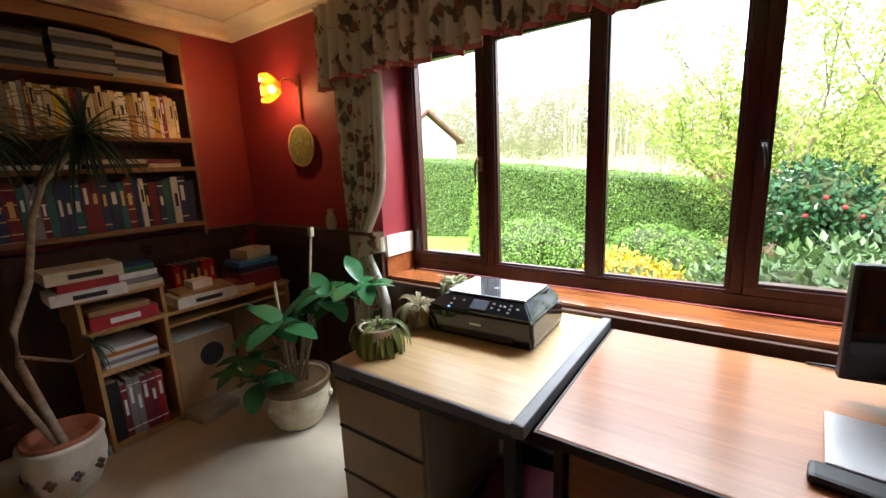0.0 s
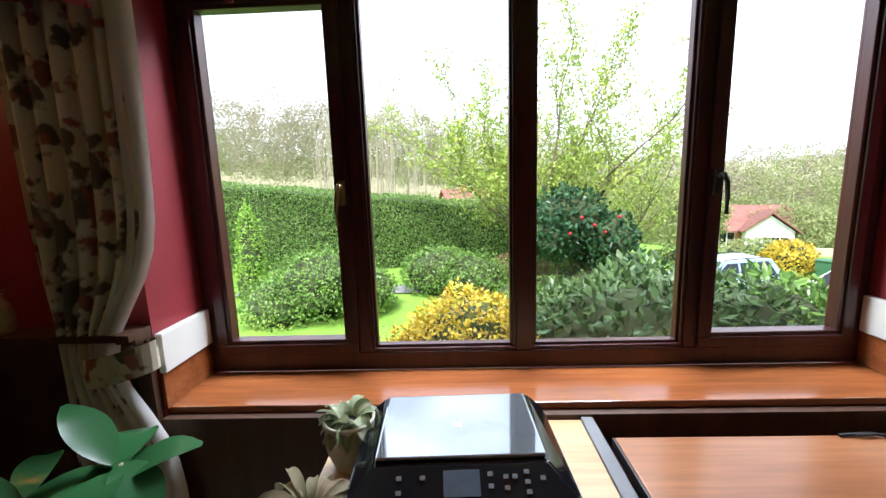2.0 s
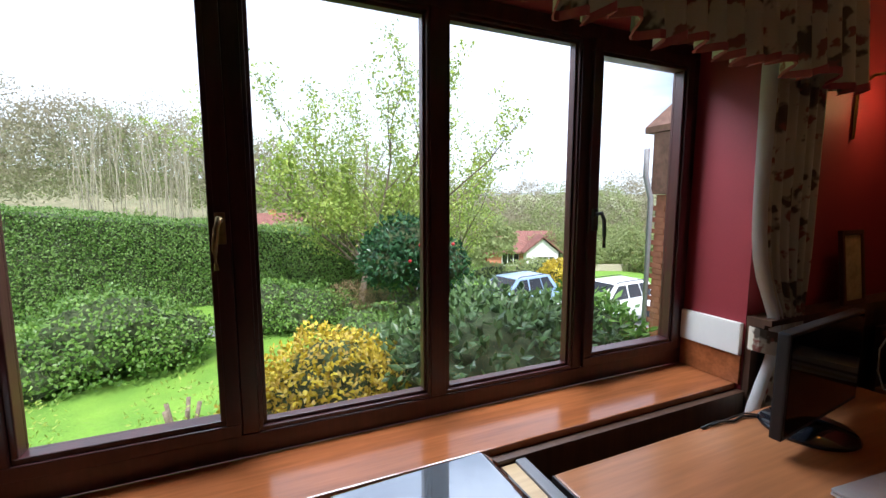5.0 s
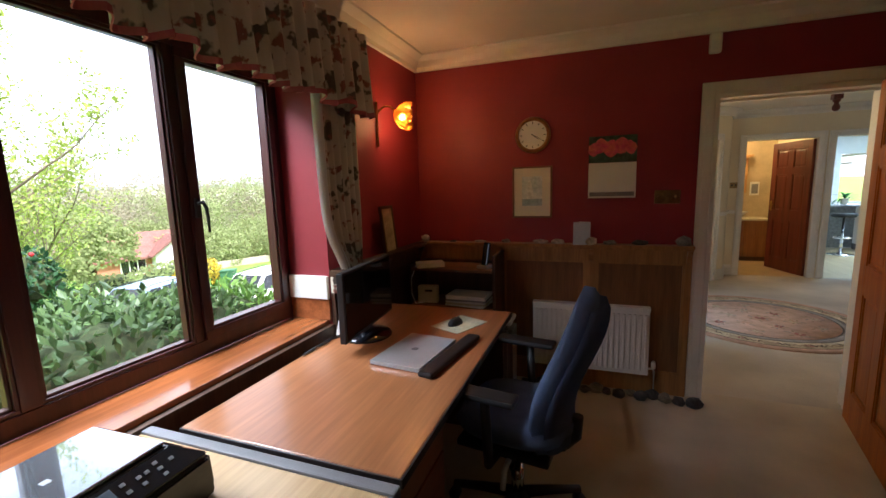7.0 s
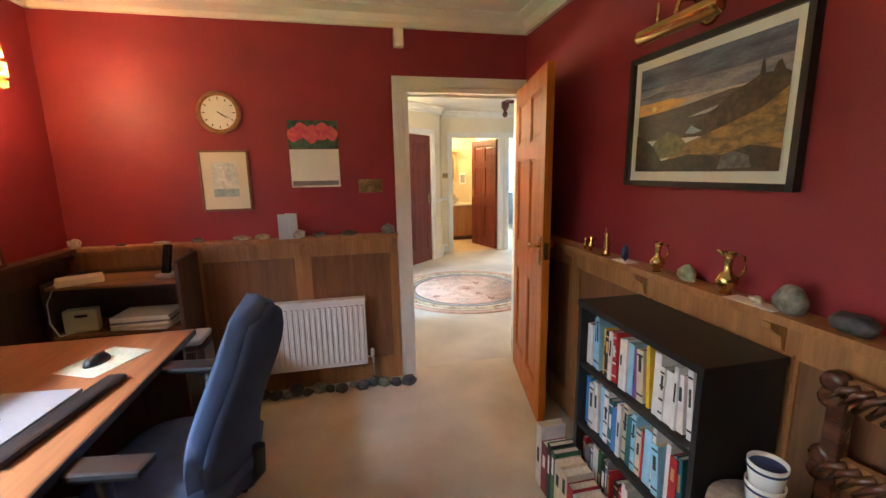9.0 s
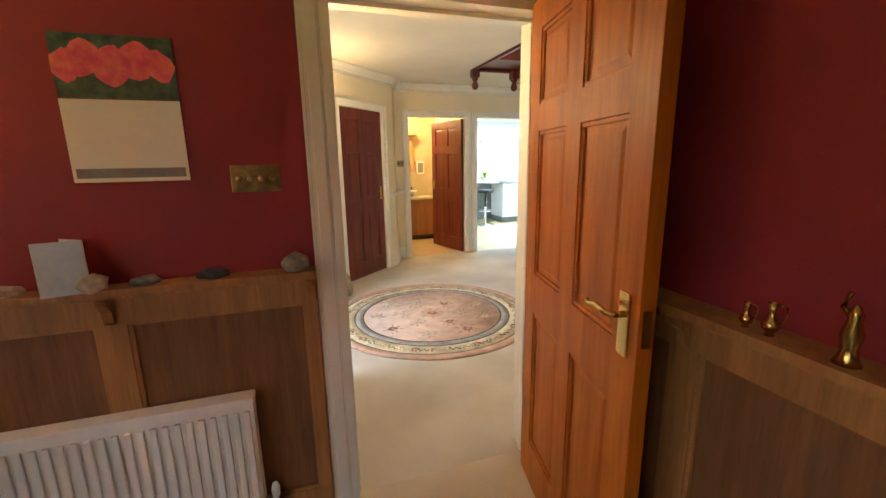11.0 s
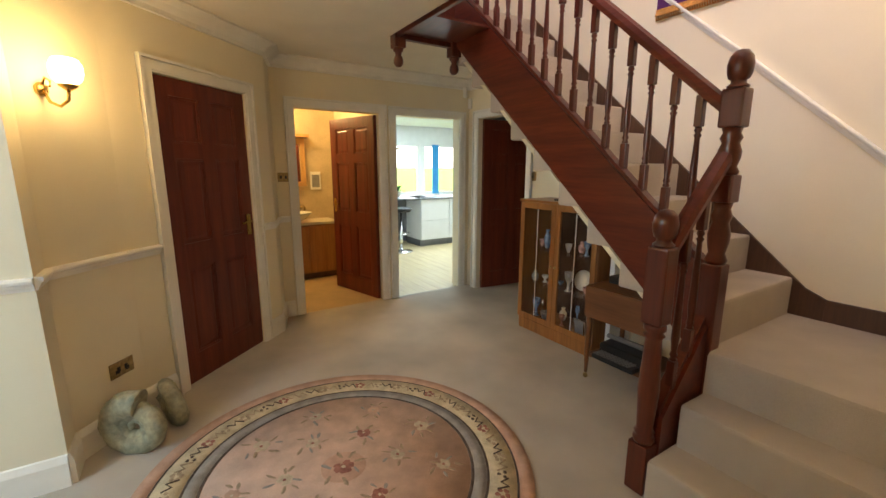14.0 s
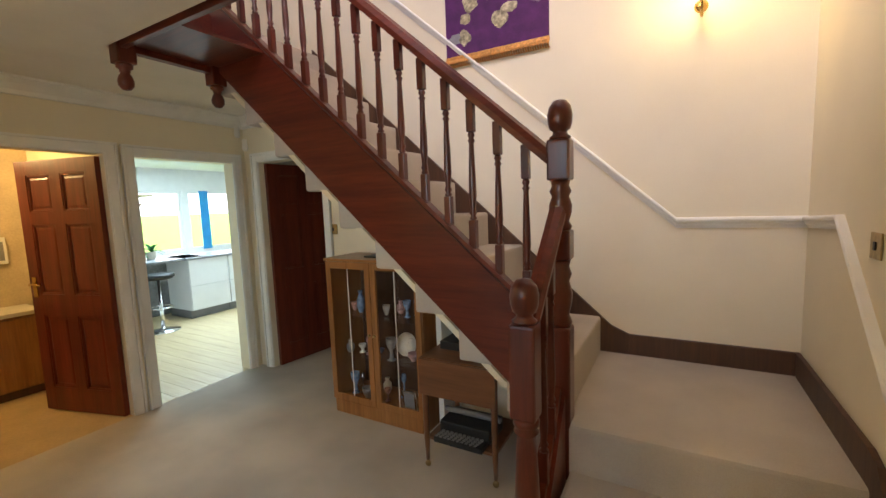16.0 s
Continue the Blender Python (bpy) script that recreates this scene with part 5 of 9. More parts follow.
single("phone_cable", wbm, PAPER, (0, 0, 0), "white cable hanging beside the shelves", "cable")
sf = thing("standing_frame", pose(1.50, 2.085, 1.04, -6, 0, 0), "dark standing photo frame with a beige picture", "photo frame")
part("picture_frame", boxes((-0.085, -0.012, 0, -0.066, 0.006, 0.31), (0.066, -0.012, 0, 0.085, 0.006, 0.31), (-0.066, -0.012, 0, 0.066, 0.006, 0.019), (-0.066, -0.012, 0.291, 0.066, 0.006, 0.31), bevel=0.003), DARK_WOOD_AND_SHADE, sf)
part("picture", boxes((-0.066, -0.006, 0.019, 0.066, 0.0, 0.291)), material("beige_picture", (0.42, 0.34, 0.20), 0.6, vary=0.25, scale=12), sf)

# ---- south wall: picture, picture light, ledge ornaments, bookcase ----
def sea_picture():
    """A framed landscape: sky bands, a low sun, sea, dark hills and pinnacles as flat pieces."""
    ob = thing("framed_landscape", (0.628, -0.679, 1.365), "large black-framed photograph of a rocky coast at sunset", "picture")
    w, h = 0.365, 0.515
    part("picture_frame", boxes((-w, 0, 0, -w + 0.022, 0.03, h), (w - 0.022, 0, 0, w, 0.03, h), (-w + 0.022, 0, 0, w - 0.022, 0.03, 0.022), (-w + 0.022, 0, h - 0.022, w - 0.022, 0.03, h), bevel=0.002), BLACK, ob)
    part("mount", boxes((-w + 0.022, 0.002, 0.022, w - 0.022, 0.012, h - 0.022)), PAPER, ob)
    x0, x1, z0, z1 = -w + 0.055, w - 0.055, 0.058, h - 0.055

    def piece(name, pts, y, colour, vary=0.25, scale=14.0, second=None, stretch=(1, 1, 1)):
        bm = bmesh.new()
        bm.faces.new([bm.verts.new((x1 - (x1 - x0) * u, y, z0 + (z1 - z0) * v)) for u, v in pts])
        part(name, bm, material("print_" + name, colour, 0.4, vary=vary, scale=scale, second=second, stretch=stretch), ob)
    flat = (1, 1, 4)
    piece("upper_sky", ((0, 0.80), (1, 0.80), (1, 1), (0, 1)), 0.0135, (0.15, 0.18, 0.25), 0.4, 8, (0.05, 0.06, 0.11), flat)
    piece("middle_sky", ((0, 0.66), (1, 0.66), (1, 0.80), (0, 0.80)), 0.0135, (0.34, 0.33, 0.36), 0.4, 8, (0.12, 0.13, 0.19), flat)
    piece("low_sky", ((0, 0.52), (1, 0.52), (1, 0.66), (0, 0.66)), 0.0135, (0.60, 0.50, 0.40), 0.3, 8, (0.36, 0.33, 0.32), flat)
    piece("cloud_band", ((0, 0.72), (0.18, 0.75), (0.44, 0.72), (0.30, 0.70), (0.12, 0.69)), 0.0138, (0.10, 0.10, 0.14), 0.3, 20, (0.20, 0.18, 0.20), flat)
    piece("sunset_glow", ((0, 0.54), (0.34, 0.57), (0.42, 0.64), (0.28, 0.67), (0, 0.66)), 0.0140, (0.85, 0.46, 0.10), 0.3, 10, (0.55, 0.34, 0.16), flat)
    piece("far_shore", ((0, 0.30), (1, 0.30), (1, 0.66), (0.68, 0.64), (0.40, 0.585), (0.18, 0.56), (0, 0.545)), 0.0145, (0.13, 0.095, 0.065), 0.4, 24, (0.06, 0.05, 0.045), flat)
    piece("water_strip", ((0.42, 0.475), (0.55, 0.485), (0.64, 0.52), (0.63, 0.535), (0.52, 0.505)), 0.0150, (0.46, 0.44, 0.40), 0.2)
    piece("dark_ridge", ((0.50, 0.42), (0.60, 0.50), (0.70, 0.60), (0.80, 0.66), (0.85, 0.70), (0.855, 0.79), (0.868, 0.80), (0.88, 0.70), (0.915, 0.70), (0.93, 0.76), (0.95, 0.77), (0.97, 0.70), (1, 0.67), (1, 0.30), (0.4, 0.30)), 0.0155, (0.09, 0.062, 0.030), 0.6, 30, (0.025, 0.02, 0.014))
    piece("sunlit_slope", ((0.28, 0.10), (1, 0.12), (1, 0.58), (0.88, 0.46), (0.72, 0.38), (0.54, 0.30), (0.36, 0.22)), 0.0160, (0.46, 0.27, 0.07), 0.7, 24, (0.12, 0.085, 0.03), (1, 1, 2))
    piece("green_knoll", ((0.14, 0.22), (0.20, 0.32), (0.28, 0.37), (0.36, 0.34), (0.44, 0.24), (0.36, 0.14), (0.22, 0.12)), 0.0163, (0.26, 0.22, 0.08), 0.5, 30, (0.10, 0.09, 0.035))
    piece("foreground", ((0, 0), (1, 0), (1, 0.16), (0.84, 0.20), (0.68, 0.13), (0.46, 0.15), (0.24, 0.10), (0.16, 0.24), (0.08, 0.32), (0, 0.36)), 0.0166, (0.075, 0.055, 0.035), 0.6, 34, (0.018, 0.017, 0.015))
    piece("pale_boulder", ((0.66, 0.02), (0.68, 0.12), (0.75, 0.16), (0.84, 0.12), (0.86, 0.03)), 0.0169, (0.22, 0.22, 0.22), 0.5, 40, (0.06, 0.06, 0.06))
    piece("pool", ((0.42, 0.335), (0.46, 0.40), (0.50, 0.37), (0.54, 0.345), (0.48, 0.325)), 0.0169, (0.34, 0.44, 0.56), 0.1)
    piece("sun_disc", ((0.125, 0.60), (0.14, 0.575), (0.16, 0.575), (0.172, 0.60), (0.16, 0.625), (0.14, 0.625)), 0.0169, (0.98, 0.72, 0.20), 0.05)


sea_picture()
pl2 = thing("picture_light", (0.63, -0.679, 1.90), "brass picture light above the framed photograph", "picture light")
part("wall_plate", turned(bmesh.new(), [(0.045, 0), (0.042, 0.012), (0.02, 0.016)], m=pose(0, 0, 0.05, -90), sides=18), BRASS, pl2)
bm = bmesh.new()
tube(bm, [(0, 0.014, 0.05), (0, 0.07, 0.085), (0, 0.125, 0.075), (0, 0.135, 0.03)], 0.008, 8)
tube(bm, [(0.09, 0.13, 0.03), (0.09, 0.128, 0.10)], 0.006, 6)
part("arm", bm, BRASS, pl2)
bm = turned(bmesh.new(), [(0.0, -0.17), (0.026, -0.17), (0.028, -0.16), (0.028, 0.16), (0.026, 0.17), (0.0, 0.17)], m=pose(0, 0.135, 0.005, 0, 90), sides=20)
part("reflector_tube", bm, BRASS, pl2)

def jug(x, h, lab, spout=True):
    ob = thing("brass_jug", pose(x, -0.62, 1.04, 0, 0, 200), lab, "jug", "brass ornaments on the ledge")
    k = h / 0.14
    part("body", turned(bmesh.new(), [(0.02 * k, 0), (0.012 * k, 0.012 * k), (0.030 * k, 0.03 * k), (0.034 * k, 0.045 * k), (0.026 * k, 0.062 * k), (0.011 * k, 0.078 * k), (0.012 * k, 0.11 * k), (0.020 * k, 0.14 * k), (0.017 * k, 0.138 * k), (0.008 * k, 0.10 * k)], sides=18), BRASS, ob)
    bm = tube(bmesh.new(), [(0.018 * k, 0, 0.135 * k), (0.045 * k, 0, 0.13 * k), (0.050 * k, 0, 0.09 * k), (0.030 * k, 0, 0.055 * k)], 0.0045 * k, 6)
    part("handle", bm, BRASS, ob)
    if spout:
        bm = tube(bmesh.new(), [(-0.010 * k, 0, 0.12 * k), (-0.028 * k, 0, 0.135 * k), (-0.038 * k, 0, 0.142 * k)], 0.008 * k, 6, 0.5)
        part("spout", bm, BRASS, ob)


jug(0.405, 0.135, "brass jug with a tall curved handle")
jug(0.715, 0.115, "round brass pot on the ledge", False)
jug(1.175, 0.07, "small brass pot on the ledge", False)
jug(1.225, 0.055, "tiny brass pot on the ledge", False)
fg = bmesh.new()
turned(fg, [(0.022, 0), (0.016, 0.012), (0.012, 0.03), (0.017, 0.055), (0.010, 0.078), (0.012, 0.09), (0.006, 0.105), (0.0, 0.11)], sides=14)
tube(fg, [(0.0, 0.0, 0.08), (0.02, 0.0, 0.10), (0.012, 0.0, 0.128)], 0.005, 6)
single("brass_ornament", fg, BRASS, (1.045, -0.62, 1.04), "slender brass ornament on the ledge", "ornament")
bo = thing("blue_ornament", (0.905, -0.615, 1.04), "small blue ornament on a white card", "ornament")
part("card", boxes((-0.045, -0.03, 0, 0.045, 0.03, 0.004)), PAPER, bo)
part("ornament_body", lumpy(bmesh.new(), (0.0, 0, 0.036), (0.016, 0.016, 0.034), 9, 0.5), COVER["navy"], bo)
for x, s, m, lab in ((0.565, (0.048, 0.022, 0.042), material("green_stone", (0.30, 0.33, 0.20), 0.6, vary=0.3, scale=20, bump=0.4), "flat green stone slice on the ledge"), (0.205, (0.062, 0.036, 0.058), STONE_A, "large rough grey and cream rock on the ledge"), (0.055, (0.062, 0.04, 0.036), STONE_B, "smooth black stone on the ledge"), (0.30, (0.03, 0.018, 0.016), STONE_C, "small pale stone on the ledge")):
    s = tuple(0.74 * q for q in s)
    single("ledge_stone", lumpy(bmesh.new(), (0, 0, 0), s, int(x * 100), 0.3, 3), m, (x, -0.62, 1.04 + s[2] * 0.85), lab, "stone", smooth=True)
single("paper_slip", boxes((-0.075, -0.03, 0, 0.075, 0.03, 0.002)), PAPER, pose(0.30, -0.612, 1.0405, 0, 0, 4), "white paper slip under a stone", "paper")

BK = material("black_bookcase_board", (0.016, 0.015, 0.015), 0.38, vary=0.2, bump=0.05, bump_scale=150)
bc = thing("bookcase", (0.51, -0.495, 0), "low black bookcase full of paperbacks", "bookcase")
for x in (-0.31, 0.29):
    part("side_panel", boxes((x, -0.14, 0, x + 0.02, 0.14, 0.89), bevel=0.0015), BK, bc)
part("top", boxes((-0.315, -0.142, 0.891, 0.315, 0.143, 0.915), bevel=0.002), BK, bc)
part("back", boxes((-0.289, -0.139, 0.02, 0.289, -0.132, 0.889)), BK, bc)
for z in (0.05, 0.365, 0.635):
    part("shelf", boxes((-0.289, -0.131, z, 0.289, 0.135, z + 0.018)), BK, bc)
part("plinth", boxes((-0.289, 0.10, 0, 0.289, 0.12, 0.049)), BK, bc)
ROWS_S = ((0.653, 0.225, ("white", "white", "black", "white", "yellow", "sky", "violet", "white", "red", "sky", "cream", "navy")), (0.383, 0.235, ("white", "blue", "white", "sky", "sky", "green", "violet", "white", "red", "cream", "teal")), (0.068, 0.26, ("white", "black", "green", "cream", "red", "grey")))
for z, hh, cols in ROWS_S:
    book_row(lambda u, z=z: pose(0.794 - u, -0.38, z, 0, 0, 180), 0.56, 0.17, hh, cols, "books in the black bookcase", (0.014, 0.036), (0.74, 0.98), 0.6, -4)
for i, (u, t, h, col) in enumerate(((0, 0.045, 0.30, "white"), (0.055, 0.05, 0.24, "maroon"), (0.11, 0.03, 0.27, "black"), (0.145, 0.032, 0.26, "green"), (0.18, 0.05, 0.24, "cream"), (0.235, 0.045, 0.235, "cream"), (0.285, 0.04, 0.21, "red"), (0.33, 0.045, 0.20, "white"), (0.38, 0.04, 0.18, "grey"))):
    book(pose(0.95 - u, -0.245, 0, 0, 0, 180), t, 0.12, h, col, "%s book standing on the carpet before the bookcase" % col, "books on the carpet", INK if col in ("white", "cream") else WHITE_INK)

# carved wooden chair, and the cups on its seat
CARVE = wood("dark_carved_oak", (0.14, 0.055, 0.025), (0.05, 0.018, 0.010), 0.25, 0, 0.5, 30)
cc = thing("carved_chair", pose(-0.20, -0.40, 0, 0, 0, 0), "dark oak chair with carved barley-twist back", "chair")
for x in (-0.26, 0.24):
    part("back_post", boxes((x - 0.02, -0.22, 0, x + 0.02, -0.18, 0.88), bevel=0.006), CARVE, cc)
for z, nm in ((0.90, "crest_rail"), (0.70, "middle_rail")):
    bm = bmesh.new()
    prism(bm, [(-0.25, -0.215, z - 0.035), (-0.10, -0.215, z - 0.045), (0.08, -0.215, z - 0.045), (0.23, -0.215, z - 0.035), (0.23, -0.215, z + 0.035), (0.08, -0.215, z + 0.05), (-0.10, -0.215, z + 0.05), (-0.25, -0.215, z + 0.035)], (0, 0, 0), (0, 0.022, 0))
    rail_part = part(nm, bm, CAB_WOOD, cc, "warm brown rail with carved scrolled ends")
    for s in (-1, 1):
        bm = bmesh.new()
        for k in range(5):
            x = -0.01 + s * (0.13 + 0.028 * k)
            tube(bm, [(x - s * 0.03, -0.188, z + 0.045 - 0.004 * k), (x, -0.178, z + 0.012), (x + s * 0.03, -0.186, z - 0.03)], 0.011, 6, 0.7)
        for zz in (0.020, -0.022):
            turned(bm, [(0.006, -0.022), (0.022, -0.024), (0.027, -0.012), (0.027, 0.012), (0.022, 0.024), (0.006, 0.022)], m=pose(-0.01 + s * 0.268, -0.20, z + zz, 90), sides=18)
        part("carved_scroll", bm, CARVE, rail_part, "dark polished leaf carving", smooth=True)
part("seat", boxes((-0.27, -0.20, 0.44, 0.25, 0.22, 0.47), bevel=0.008), CARVE, cc)
for x in (-0.25, 0.23):
    bm = bmesh.new()
    turned(bm, [(0.018, 0), (0.022, 0.06), (0.014, 0.10), (0.024, 0.16), (0.014, 0.22), (0.024, 0.28), (0.014, 0.34), (0.022, 0.38), (0.022, 0.44)], at=(x, 0.19, 0), sides=12)
    part("front_leg", bm, CARVE, cc)
PORCELAIN = material("white_porcelain", (0.78, 0.77, 0.72), 0.18, vary=0.03)
for i in range(2):
    cp = thing("cup", (0.055, -0.42, 0.593 + 0.055 * i), "white porcelain cup in a stack on the stool", "cup", "stacked cups")
    part("bowl", turned(bmesh.new(), [(0.0, 0.0), (0.030, 0.0), (0.033, 0.008), (0.040, 0.06), (0.043, 0.085), (0.040, 0.085), (0.036, 0.055), (0.028, 0.012), (0.0, 0.010)], sides=24), PORCELAIN, cp)
    part("rim_band", turned(bmesh.new(), [(0.0432, 0.068), (0.0438, 0.074)], sides=24), COVER["navy"], cp)

# ---- west wall: shelves of books ----
wsh = thing("wall_bookshelf", (-2.56, 0.55, 0), "tall brown wall bookshelf crowded with books", "bookshelf")
part("side_panel", boxes((-0.155, 1.085, 1.042, 0.145, 1.105, 2.19), bevel=0.002), SHELF_WOOD, wsh)
part("side_panel", boxes((-0.155, -0.985, 1.042, 0.145, -0.965, 2.19), bevel=0.002), SHELF_WOOD, wsh)
for z in (1.105, 1.435, 1.60, 1.905):
    part("shelf", boxes((-0.155, -0.964, z, 0.155, 1.084, z + 0.025), bevel=0.003), SHELF_WOOD, wsh)
part("top", boxes((-0.155, -0.99, 2.19, 0.165, 1.11, 2.215), bevel=0.003), SHELF_WOOD, wsh)
bm = bmesh.new()
pts = [(-0.96, 2.19)]
for i in range(41):
    u = i / 40
    pts.append((-0.96 + 2.04 * u, 2.19 - 0.035 - 0.045 * abs(math.cos(math.pi * 2.0 * u)) ** 3 - (0.02 if abs(math.cos(math.pi * 2.0 * u)) > 0.96 else 0)))
pts.append((1.08, 2.19))
prism(bm, [(0.146, y, z) for y, z in pts], (0.146, 0, 0), (0.164, 0, 0))
part("shaped_pelmet", bm, SHELF_WOOD, wsh, "shaped wooden pelmet board")
part("back", boxes((-0.158, -0.964, 1.06, -0.150, 1.084, 2.19)), DARK_WOOD_AND_SHADE, wsh)
def west(z):
    return lambda u: pose(-2.425, 0.0 + u, z, 0, 0, 90)
book_row(west(1.132), 1.62, 0.24, 0.285, ("navy", "navy", "teal", "black", "navy", "white", "maroon", "grey", "teal", "maroon"), "books on the wall bookshelf", (0.022, 0.048), (0.86, 0.98), 0.8)
book_row(west(1.627), 1.60, 0.22, 0.26, ("cream", "tan", "white", "navy", "maroon", "cream", "white", "grey", "tan", "yellow", "cream"), "books on the wall bookshelf", (0.010, 0.030), (0.80, 0.98), 0.6)
for i in range(11):
    for k, y in enumerate((0.62, 0.92, 1.20, 1.43)):
        if i < (8, 9, 11, 10)[k]:
            bm = boxes((-0.12, -0.125, 0, 0.12, 0.125, 0.017), bevel=0.002)
            ob = single("magazine_binder", bm, (COVER["grey"], COVER["navy"], COVER["black"], COVER["grey"])[(i + k) % 4], pose(-2.545, y, 1.931 + 0.0178 * i, 0, 0, rnd.uniform(-2, 2)), "flat dark binder stacked on the top shelf", "binder", "binders on the top shelf")
for y, h, c in ((0.18, 0.20, "cream"), (0.23, 0.22, "white"), (0.29, 0.19, "tan"), (0.36, 0.21, "black")):
    book(pose(-2.425, y, 1.931, 0, 0, 90), 0.042, 0.20, h, c, group="books on the wall bookshelf")
for i, y in enumerate((0.35, 0.95, 1.25, 1.42)):
    bm = boxes((-0.11, -0.14, 0, 0.11, 0.14, 0.022), bevel=0.002)
    for k in range(2):
        single("flat_book", bm.copy() if k == 0 else bm, (COVER["maroon"], COVER["white"], COVER["black"], COVER["cream"])[(i + k) % 4], pose(-2.53, y, 1.461 + 0.0235 * k, 0, 0, rnd.uniform(-4, 4)), "book lying flat on the narrow shelf", "book", "flat books on the narrow shelf")

# ---- pine unit with files, boxes and trays ----
pu = thing("pine_shelf_unit", (-2.44, 1.50, 0), "honey pine low shelf unit holding files and books", "shelf unit")
for y in (-0.56, -0.232, 0.535):
    part("upright", boxes((-0.20, y, 0.0, 0.20, y + 0.02, 0.64), bevel=0.002), PINE, pu)
part("top", boxes((-0.205, -0.57, 0.641, 0.21, 0.565, 0.661), bevel=0.003), PINE, pu)
part("bottom_board", boxes((-0.20, -0.539, 0.02, 0.20, -0.233, 0.038)), PINE, pu)
part("shelf", boxes((-0.20, -0.539, 0.42, 0.195, -0.233, 0.438), bevel=0.002), PINE, pu)
part("shelf", boxes((-0.20, -0.211, 0.57, 0.195, 0.534, 0.585), bevel=0.002), PINE, pu)
part("back", boxes((-0.208, -0.539, 0.04, -0.201, 0.534, 0.64)), DARK_WOOD_AND_SHADE, pu)
pd2 = thing("pine_riser", (-2.44, 1.08, 0.661), "small pine desk riser on the shelf unit", "shelf")
for y in (-0.16, 0.20):
    part("upright", boxes((-0.18, y, 0, 0.18, y + 0.018, 0.15), bevel=0.002), PINE, pd2)
part("top", boxes((-0.185, -0.165, 0.1505, 0.185, 0.225, 0.168), bevel=0.002), PINE, pd2)
for i, (c, t) in enumerate((("black", 0.055), ("maroon", 0.028), ("grey", 0.03), ("grey", 0.03), ("maroon", 0.034), ("maroon", 0.034), ("red", 0.032))):
    book(pose(-2.27, 0.965 + sum((0.057, 0.03, 0.032, 0.032, 0.036, 0.036, 0.034)[:i]), 0.038, 0, 0, 90), t, 0.24, (0.33, 0.30, 0.32, 0.32, 0.31, 0.31, 0.31)[i], c, "%s ring file standing in the pine unit" % c, "files in the pine unit", WHITE_INK if c != "black" else None, 2)
for i in range(5):
    single("paper_stack", boxes((-0.14, -0.12, 0, 0.14, 0.12, 0.02), bevel=0.002), (PAPER, COVER["grey"], PAPER, COVER["orange"], PAPER)[i], pose(-2.42, 1.115, 0.438 + 0.0205 * i, 0, 0, rnd.uniform(-4, 4)), "papers and magazines in the pine unit", "papers", "papers in the pine unit")
KRAFT = material("brown_cardboard", (0.36, 0.23, 0.12), 0.85, vary=0.1, scale=8, bump=0.1)
hb = thing("cardboard_box", pose(-2.42, 1.475, 0.02, 0, 0, 2), "brown cardboard carton with a dark round mark", "box")
part("carton", boxes((-0.15, -0.175, 0, 0.13, 0.175, 0.44), bevel=0.004), KRAFT, hb)
part("flap", boxes((-0.14, -0.165, 0.442, 0.13, 0.165, 0.447)), PAPER, hb)
part("round_mark", turned(bmesh.new(), [(0.0, 0.0005), (0.072, 0.0005)], m=pose(0.1305, 0.03, 0.30, 90, 0, 90), sides=28), INK, hb)
hb2 = thing("cardboard_box", (-2.42, 1.85, 0.02), "plain brown cardboard carton under the shelf", "box")
part("carton", boxes((-0.15, -0.165, 0, 0.11, 0.165, 0.50), bevel=0.004), KRAFT, hb2)
part("tape", boxes((-0.12, -0.02, 0.5005, 0.11, 0.02, 0.5012)), BEIGE, hb2)
single("plastic_sleeve", boxes((-0.10, -0.12, 0, 0.10, 0.12, 0.05), bevel=0.01), material("clear_grey_plastic", (0.30, 0.30, 0.30), 0.2, vary=0.2), pose(-2.20, 1.42, 0.0, 0, 0, 10), "grey plastic packet on the carpet", "packet")
STACKS = ((0.985, -2.33, 0.829, ((0.22, 0.30, 0.055, "white", "white box file"), (0.17, 0.24, 0.045, "red", "red and white packet"), (0.22, 0.30, 0.06, "cream", "grey and cream box file"))),
          (1.16, -2.36, 0.829, ((0.22, 0.28, 0.03, "cream", "brown folder"), (0.2, 0.26, 0.03, "grey", "grey magazine"), (0.2, 0.25, 0.03, "white", "white catalogue"), (0.2, 0.26, 0.025, "green", "green magazine"), (0.19, 0.24, 0.02, "navy", "navy booklet"))),
          (1.10, -2.36, 0.661, ((0.22, 0.30, 0.07, "red", "bright red box file"), (0.20, 0.26, 0.03, "tan", "brown envelope"))),
          (1.52, -2.34, 0.661, ((0.22, 0.34, 0.06, "white", "white lever-arch box"), (0.20, 0.30, 0.02, "tan", "brown book"), (0.10, 0.12, 0.05, "white", "small white carton"))),
          (1.72, -2.38, 0.661, ((0.22, 0.24, 0.035, "cream", "cream book"), (0.16, 0.18, 0.03, "maroon", "dark red book"))),
          (1.90, -2.42, 0.661, ((0.24, 0.28, 0.05, "maroon", "dark red box"), (0.24, 0.28, 0.05, "maroon", "dark red box"), (0.22, 0.28, 0.04, "navy", "navy folder"), (0.22, 0.27, 0.03, "blue", "blue folder"))))
